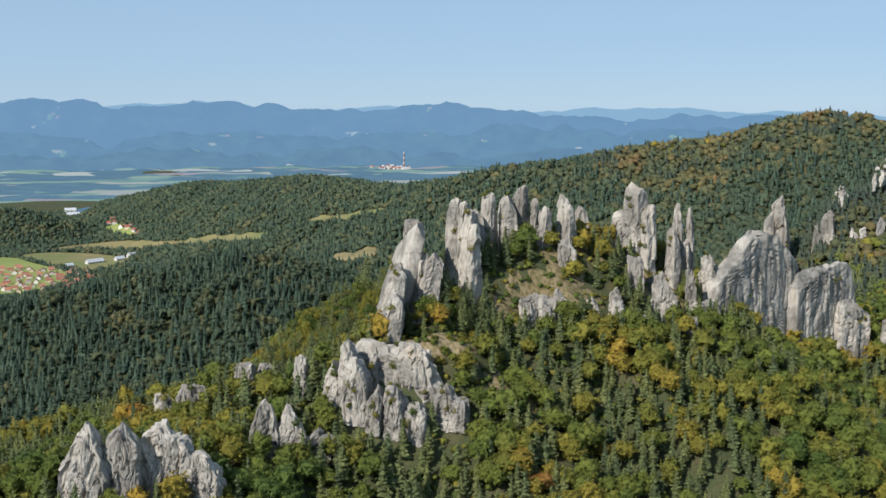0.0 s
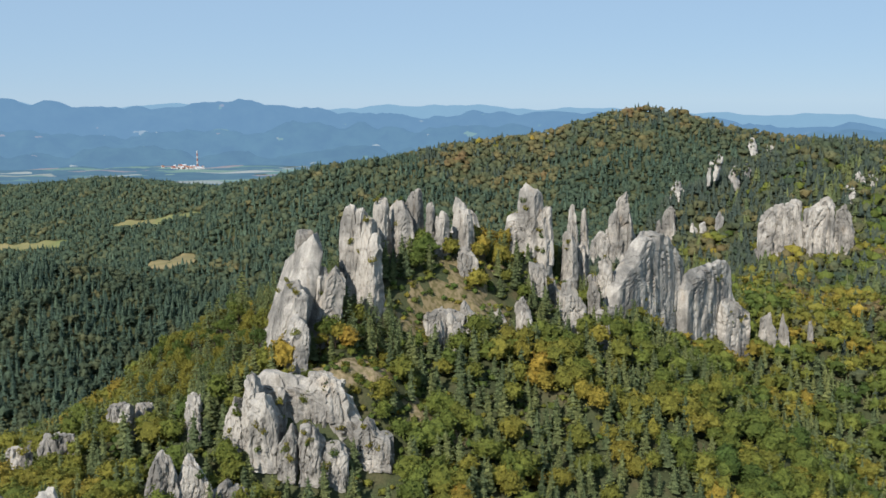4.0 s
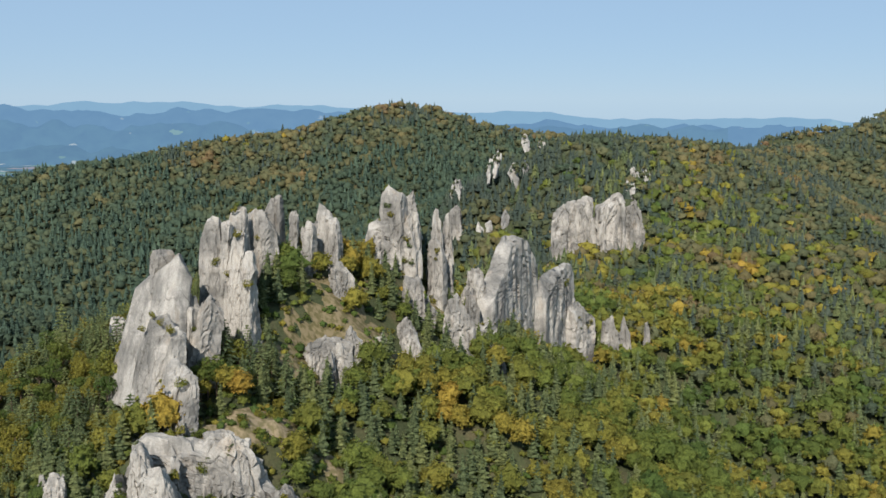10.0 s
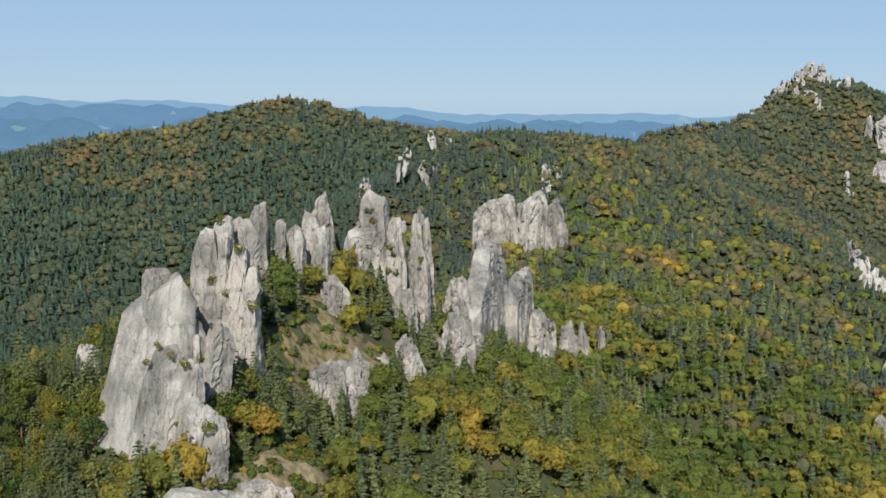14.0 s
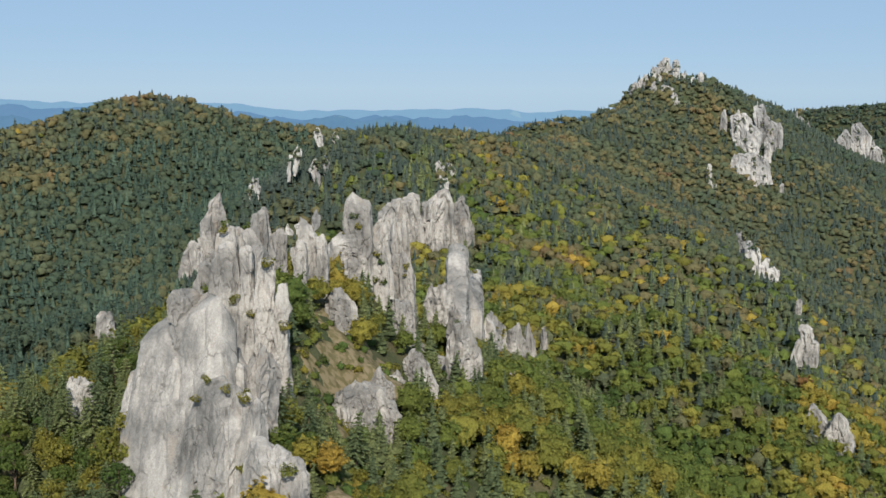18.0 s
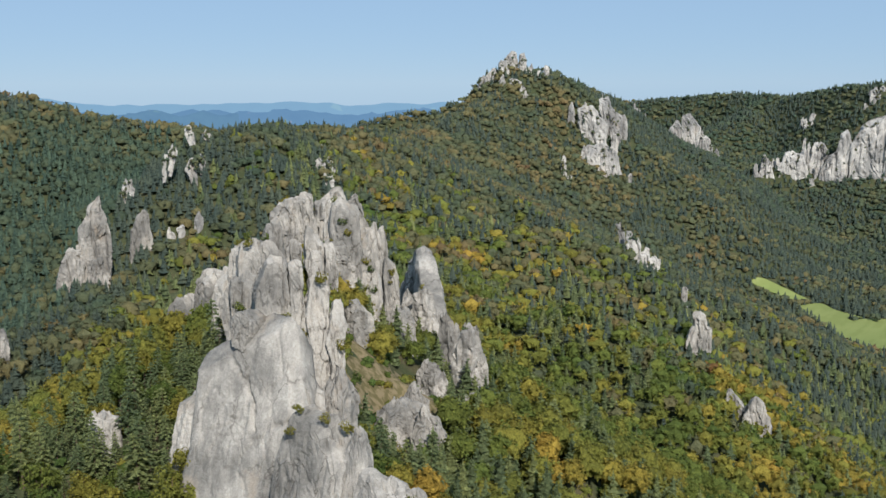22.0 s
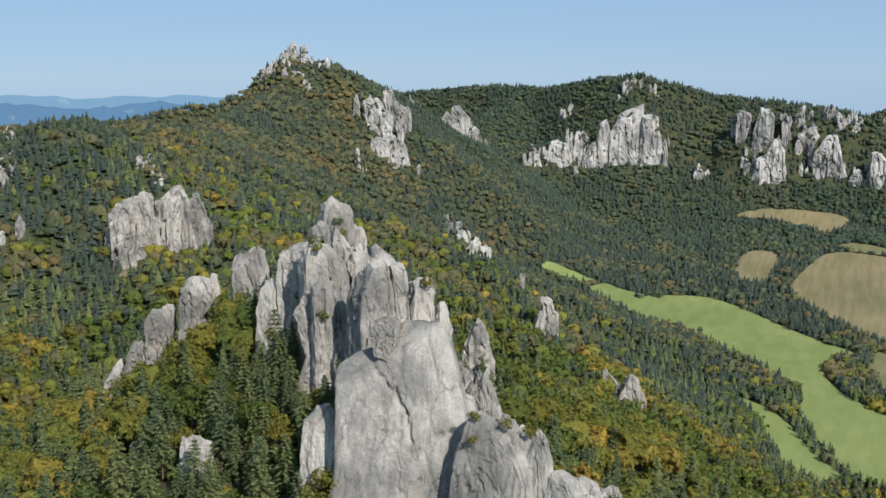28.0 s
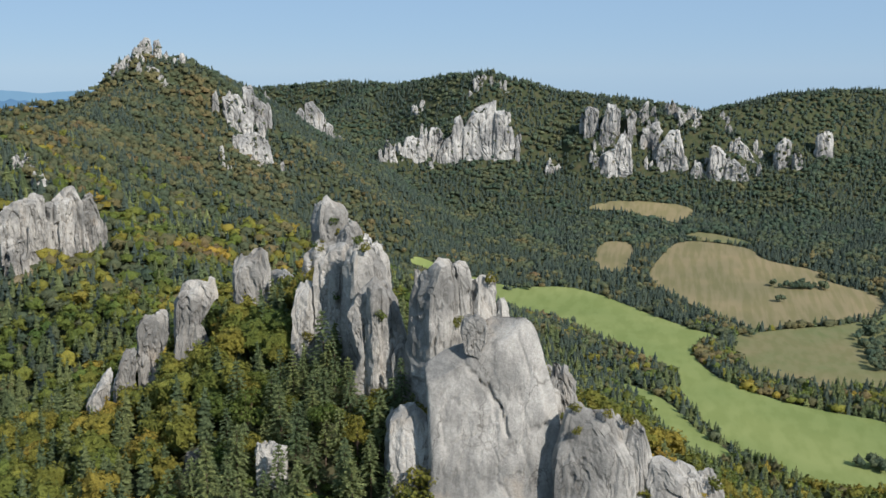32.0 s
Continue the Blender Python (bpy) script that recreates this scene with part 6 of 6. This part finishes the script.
# ---- copses and lone trees in the fields: middle x, y; reach along the rows and across; trees ----
COPSES = [(933, 236, 5, 20, 16), (931, 220, 5, 18, 14), (880, 250, 4, 4, 3), (762, 187, 26, 12, 26), (726, 187, 26, 12, 26),
          (803, 176, 22, 10, 20), (690, 191, 22, 12, 20), (888, 498, 3, 4, 3), (904, 463, 3, 4, 3), (749, 440, 2, 2, 1),
          (446, 237, 5, 9, 9), (441, 233, 5, 6, 6), (751, 285, 2, 2, 2)]
for cx, cy, ra, rb, many in COPSES:
    CX, CY = cx + rng.uniform(-ra, ra, many), cy + rng.uniform(-rb, rb, many)
    plant("copse", "dark green bushes and trees in the fields", "broadleaf", FAR_LEAF, CX, CY, 40, 8.5, 0.06, rng.uniform(0, 0.3, many), 2)


# ---- single trees round the towers ----
def pine_parts(seed):
    rnd = random.Random(seed)
    h = 10.0
    rings, seg = 7, 6
    P, F = [], []
    bend = (rnd.uniform(-0.5, 0.5), rnd.uniform(-0.5, 0.5))
    for j in range(rings + 1):
        v = j / rings
        r = 0.17 * (1 - 0.9 * v)
        for i in range(seg):
            t = 2 * math.pi * i / seg
            P.append((bend[0] * v * v + r * math.cos(t), bend[1] * v * v + r * math.sin(t), h * v - 0.4))
    for j in range(rings):
        for i in range(seg):
            p, q = j * seg + i, j * seg + (i + 1) % seg
            F.append((p, q, q + seg))
            F.append((p, q + seg, p + seg))
    trunk = fast_mesh("trunk", P, F)
    P, F = [], []
    whorls = 13
    for w in range(whorls):
        v = 0.22 + 0.76 * w / (whorls - 1)
        reach = h * 0.235 * (1 - v) ** 0.7 + 0.25
        arms = rnd.randint(5, 7)
        for k in range(arms):
            t = 2 * math.pi * (k + rnd.uniform(-0.3, 0.3)) / arms + w
            ln = reach * rnd.uniform(0.65, 1.12)
            droop = rnd.uniform(-0.25, 0.10)
            bx, by, bz = bend[0] * v * v, bend[1] * v * v, h * v
            for q in range(6):                  # tufts along the branch
                f = (q + 1) / 6
                cx, cy, cz = bx + ln * f * math.cos(t), by + ln * f * math.sin(t), bz + droop * ln * f + 0.12 * math.sin(3.1 * f) * ln
                wd = (0.16 + 0.30 * (1 - abs(f - 0.55))) * (0.5 + 0.5 * ln)
                for side in (-1, 1):
                    a2 = t + side * rnd.uniform(0.5, 1.1)
                    n0 = len(P)
                    P.append((cx - 0.12 * math.cos(t), cy - 0.12 * math.sin(t), cz + rnd.uniform(-0.05, 0.15)))
                    P.append((cx + wd * math.cos(a2), cy + wd * math.sin(a2), cz + rnd.uniform(-0.12, 0.14)))
                    P.append((cx + 0.55 * wd * math.cos(t), cy + 0.55 * wd * math.sin(t), cz + rnd.uniform(-0.2, 0.05)))
                    F.append((n0, n0 + 1, n0 + 2))
    for q in range(10):
        t = q * 2.4
        n0 = len(P)
        z = h * (1.02 - 0.012 * q)
        P += [(bend[0], bend[1], z + 0.25), (bend[0] + 0.3 * math.cos(t), bend[1] + 0.3 * math.sin(t), z - 0.3),
              (bend[0] + 0.3 * math.cos(t + 1), bend[1] + 0.3 * math.sin(t + 1), z - 0.35)]
        F.append((n0, n0 + 1, n0 + 2))
    return trunk, fast_mesh("crown", P, F, False)


def broadleaf_parts(seed):
    rnd = random.Random(seed)
    P, F = [], []

    def limb(a, b, r0, r1):
        a, b = Vector(a), Vector(b)
        q = (b - a).to_track_quat("Z", "Y")
        n0 = len(P)
        for j, (at, r) in enumerate(((a, r0), ((a + b) / 2 + Vector((rnd.uniform(-.1, .1), rnd.uniform(-.1, .1), 0)), (r0 + r1) / 2), (b, r1))):
            for i in range(5):
                t = 2 * math.pi * i / 5
                P.append(tuple(at + q @ Vector((r * math.cos(t), r * math.sin(t), 0))))
        for j in range(2):
            for i in range(5):
                p, s = n0 + j * 5 + i, n0 + j * 5 + (i + 1) % 5
                F.append((p, s, s + 5))
                F.append((p, s + 5, p + 5))

    limb((0, 0, -0.5), (0.1, 0, 4.0), 0.20, 0.13)
    heads = [Vector((0.1, 0, 7.2))]
    for k in range(7):
        t = 2 * math.pi * k / 7 + rnd.uniform(-0.3, 0.3)
        e = Vector((1.9 * math.cos(t), 1.9 * math.sin(t), rnd.uniform(4.4, 7.4)))
        limb((0.1, 0, rnd.uniform(2.6, 3.9)), e, 0.09, 0.03)
        heads.append(e)
    limb((0.1, 0, 4.0), (0.1, 0, 7.5), 0.13, 0.04)
    trunk = fast_mesh("trunk", P, F)
    n = 1000
    g = np.random.default_rng(seed)
    C = np.array([tuple(h) for h in heads])[g.integers(0, len(heads), n)]
    d = g.normal(0, 1, (n, 3))
    d /= np.linalg.norm(d, axis=1)[:, None]
    C = C + d * g.uniform(0.6, 1.0, n)[:, None] ** 0.5 * np.array([1.45, 1.45, 1.2])
    nrm = d + np.array([0, 0, 0.4]) + g.normal(0, 0.5, (n, 3))
    nrm /= np.linalg.norm(nrm, axis=1)[:, None]
    ax = np.cross(nrm, g.normal(0, 1, (n, 3)))
    ax /= np.linalg.norm(ax, axis=1)[:, None]
    bx = np.cross(nrm, ax)
    s = g.uniform(0.18, 0.40, n)[:, None]
    T = np.stack([C + ax * s, C - 0.5 * ax * s + 0.8 * bx * s, C - 0.5 * ax * s - 0.8 * bx * s], 1).reshape(-1, 3)
    return trunk, fast_mesh("crown", T, np.arange(3 * n).reshape(-1, 3), False)


def tree_thing(name, label, meshes, mat, group):
    tree = new(name)
    tagged(tree, label, "tree", group)
    part("trunk", meshes[0], BARK, tree)
    part("crown", meshes[1], mat, tree)
    return tree


PINES = [tree_thing("pine_tree", "grey-green pine with layered branches on the rocky slope", pine_parts(k), PINE_SINGLE, "pines round the towers") for k in range(5)]
BEECHES = [tree_thing("beech_tree", "green beech turning yellow on the rocky slope", broadleaf_parts(k), LEAF_SINGLE, "beeches round the towers") for k in range(4)]
used = set()
for k, (x, y, conifer, tone) in enumerate(SINGLE):
    kinds = PINES if conifer else BEECHES
    first = kinds[k % len(kinds)]
    rr = random.Random(k)
    size = rr.uniform(0.75, 1.3)
    m = pose(x, y, float(land(x, y)), 0, 0, rr.uniform(0, 360)) @ Matrix.Diagonal((size, size, size * rr.uniform(0.9, 1.1), 1))
    if first.name in used:
        copy_thing(first, m)
    else:
        used.add(first.name)
        first.matrix_basis = m


# ---- shrubs in the clearings and on the ledges of the rocks ----
def shrub_mesh(seed):
    g = np.random.default_rng(seed)
    n = 260
    d = g.normal(0, 1, (n, 3))
    d /= np.linalg.norm(d, axis=1)[:, None]
    C = d * g.uniform(0.55, 1.0, n)[:, None] * np.array([1.0, 1.0, 0.8]) + np.array([0, 0, 0.55])
    C += 0.25 * np.sin(3.1 * d[:, [1, 2, 0]] + seed)
    nrm = d + np.array([0, 0, 0.5]) + g.normal(0, 0.5, (n, 3))
    nrm /= np.linalg.norm(nrm, axis=1)[:, None]
    ax = np.cross(nrm, g.normal(0, 1, (n, 3)))
    ax /= np.linalg.norm(ax, axis=1)[:, None]
    bx = np.cross(nrm, ax)
    s = g.uniform(0.10, 0.22, n)[:, None]
    T = np.stack([C + ax * s, C - 0.5 * ax * s + 0.8 * bx * s, C - 0.5 * ax * s - 0.8 * bx * s], 1).reshape(-1, 3)
    return fast_mesh("shrub", T, np.arange(3 * n).reshape(-1, 3), False)


SHRUBS = [shrub_mesh(k) for k in range(5)]
for me in SHRUBS:
    me.materials.append(LEAF_SINGLE)
sr_ = random.Random(3)
SPOTS = []
for gx_, gy_, gr, share in GLADES:
    if gy_ > 600:
        continue
    for k in range(int(gr * 1.1)):
        t, q = sr_.uniform(0, 6.28), gr * math.sqrt(sr_.uniform(0, 1))
        x, y = gx_ + q * math.cos(t), gy_ + q * math.sin(t)
        SPOTS.append((x, y, float(land(x, y)) + 0.3, sr_.uniform(0.6, 1.7), "green and rusty shrub in a dry clearing"))
for formation in ("tower_block", "summit_tower", "fin_crag", "shoulder_crag", "lower_cliff", "slab_buttress", "mid_outcrop", "corner_crag"):
    for x, y, heading, deep, rough, outline in FACETED.get(formation, []):
        top = max(z for _, z in outline)
        c, s = math.cos(radians(heading)), math.sin(radians(heading))
        for (u, z), (u2, z2) in zip(outline, outline[1:]):
            if top - 14 < z < top - 1.0 and abs(z - z2) < abs(u - u2) * 1.6 and sr_.random() < 0.75:
                um, zm = 0.5 * (u + u2), 0.5 * (z + z2)
                SPOTS.append((x + um * c, y + um * s, zm - 0.7, sr_.uniform(0.5, 1.2), "small green shrub rooted in a limestone ledge"))
for formation, many in (("lower_cliff", 5), ("step_crag", 2), ("summit_tower", 3), ("tower_block", 2), ("fin_crag", 6), ("shoulder_crag", 5), ("slab_buttress", 2)):
    for x, y, heading, deep, rough, outline in FACETED[formation]:
        low, high = min(z for _, z in outline), max(z for _, z in outline)
        half = 0.5 * (max(u for u, _ in outline) - min(u for u, _ in outline))
        c, s = math.cos(radians(heading)), math.sin(radians(heading))
        for _ in range(many if half > 6 else (many + 1) // 2):
            v = sr_.uniform(0.15, 0.85)
            u, d = half * sr_.uniform(-0.75, 0.75) * (1 - 0.5 * v), deep * (1.10 - 0.38 * v)
            SPOTS.append((x + u * c + d * s, y + u * s - d * c, low + v * (high - low) - 0.5, sr_.uniform(0.6, 1.5), "small green shrub rooted in a limestone ledge"))
for k, (x, y, z, size, label) in enumerate(SPOTS):
    ob = new("shrub", SHRUBS[k % 5])
    ob.matrix_basis = pose(x, y, z, 0, 0, sr_.uniform(0, 360)) @ Matrix.Diagonal((size, size, size * sr_.uniform(0.8, 1.2), 1))
    tagged(ob, label, "shrub", "shrubs on the rocks")


# ---- the town and hamlets in the valley to the north-west ----
def plaster(name, colour):
    m, n, l, b = material(name, 0.9, 0.2)
    t = noise_tex(n, l, 0.8, 4)
    r = ramp(n, [(0.3, tuple(0.82 * c for c in colour)), (0.7, colour)])
    l.new(t.outputs["Fac"], r.inputs["Fac"])
    l.new(r.outputs["Color"], b.inputs["Base Color"])
    return m


WALLS = [plaster("white plaster", (0.74, 0.72, 0.68)), plaster("cream plaster", (0.66, 0.56, 0.40)), plaster("grey plaster", (0.5, 0.49, 0.47))]
ROOFS = [plaster("red tiles", (0.27, 0.10, 0.07)), plaster("orange tiles", (0.33, 0.16, 0.10)), plaster("brown tiles", (0.26, 0.12, 0.08)),
         plaster("grey sheet roof", (0.45, 0.47, 0.50))]
GLASS_DARK = plaster("dark window", (0.06, 0.07, 0.09))


def house(x, y, w, d, h, turn, wall, roof, label, name="house", z=None):
    thing = new(name)
    thing.matrix_basis = pose(x, y, float(land(x, y)) + 0.2 if z is None else z, 0, 0, turn)
    tagged(thing, label, "house", "houses of the town")
    a, b, r = w / 2, d / 2, 0.42 * d
    me = fast_mesh("wall", [(-a, -b, -1.5), (a, -b, -1.5), (a, b, -1.5), (-a, b, -1.5), (-a, -b, h), (a, -b, h), (a, b, h), (-a, b, h), (-a, 0, h + r), (a, 0, h + r)],
                   [(0, 1, 5), (0, 5, 4), (2, 3, 7), (2, 7, 6), (1, 2, 6), (1, 6, 5), (5, 6, 9), (3, 0, 4), (3, 4, 7), (4, 8, 7)], False)
    part("wall", me, wall, thing)
    e, o = 0.4, 0.25
    V = []
    for z in (o, 0.0):
        V += [(-a - e, -b - e, h - e * 0.8 + z), (a + e, -b - e, h - e * 0.8 + z), (a + e, 0, h + r + z), (-a - e, 0, h + r + z),
              (a + e, b + e, h - e * 0.8 + z), (-a - e, b + e, h - e * 0.8 + z)]
    part("roof", fast_mesh("roof", V, [(0, 1, 2), (0, 2, 3), (3, 2, 4), (3, 4, 5), (7, 6, 9), (7, 9, 8), (8, 9, 11), (8, 11, 10),
                                       (0, 6, 7), (0, 7, 1), (5, 4, 10), (5, 10, 11)], False), roof, thing)
    for side in (-1, 1):
        for k in (-0.28, 0.28):
            part("window", fast_mesh("window", [(k * w - 0.5, side * (b + 0.03), 1.0), (k * w + 0.5, side * (b + 0.03), 1.0),
                                                (k * w + 0.5, side * (b + 0.03), 2.2), (k * w - 0.5, side * (b + 0.03), 2.2)], [(0, 1, 2, 3)], False), GLASS_DARK, thing)
    return thing


hr = random.Random(5)
for k in range(104):
    col, row_ = k % 13, k // 13
    x = -652 + col * 14 + hr.uniform(-5, 5) + row_ * 7
    y = 1508 - row_ * 24 + hr.uniform(-8, 8) - col * 4
    house(x, y, hr.uniform(6, 9), hr.uniform(5, 7), hr.uniform(2.4, 4.2), hr.choice((20, 110)) + hr.uniform(-8, 8),
          hr.choice(WALLS), hr.choice(ROOFS[:3]), "white house with a red tiled gable roof")
for x, y, w, d in ((-500, 1540, 26, 9), (-470, 1560, 14, 8), (-455, 1575, 16, 8), (-525, 1505, 12, 7)):
    house(x, y, w, d, 3.4, 50, WALLS[2], ROOFS[3], "long white hall with a pale sheet roof", "hall")
for x, y in ((-574, 1859), (-558, 1839), (-534, 1790), (-518, 1769), (-497, 1738), (-514, 1777), (-572, 1872), (-486, 1716)):
    house(x, y, 9, 7, 3.4, hr.uniform(0, 180), hr.choice(WALLS), ROOFS[0], "white house with a red tiled gable roof")


# ---- a village and a tall striped chimney at the far edge of the plain ----
def plain_spot(az, r):
    return r * math.sin(radians(az)), r * math.cos(radians(az))


for k in range(34):
    x, y = plain_spot(-2.6 + hr.gauss(0, 0.5), 3930 + hr.uniform(-90, 90))
    # grey plaster on white houses: their haze is put into the wall colour
    house(x, y, hr.uniform(9, 16), hr.uniform(8, 11), hr.uniform(4, 6), hr.uniform(0, 180), WALLS[2], hr.choice(ROOFS), "small white house of a far village", "village_house", -231.0)
for k in range(14):
    x, y = plain_spot(-14.0 + hr.uniform(-6, 3.5), 2420 + hr.uniform(-60, 60))
    house(x, y, hr.uniform(20, 46), hr.uniform(9, 14), hr.uniform(4, 6), 15 + hr.uniform(-8, 8), WALLS[2], ROOFS[3], "long pale works hall on the plain", "works_hall", -231.0)
chimney = new("factory_chimney")
cx_, cy_ = plain_spot(-2.05, 3900)
chimney.matrix_basis = pose(cx_, cy_, -232.0)
tagged(chimney, "tall red and white banded factory chimney on the plain", "chimney")
# white and red greyed down, so that the colour carries the haze
BANDS = [plaster("haze-greyed white", (0.40, 0.40, 0.40)), plaster("haze-greyed red", (0.26, 0.14, 0.13))]
for k in range(7):
    V, F = [], []
    for v in (k, k + 1):
        r = 3.6 - 0.22 * v
        V += [(r * math.cos(i * 0.785), r * math.sin(i * 0.785), v * 9.0) for i in range(8)]
    F = [(i, (i + 1) % 8, 8 + (i + 1) % 8, 8 + i) for i in range(8)]
    part("band", fast_mesh("band", V, F, False), BANDS[k % 2], chimney)
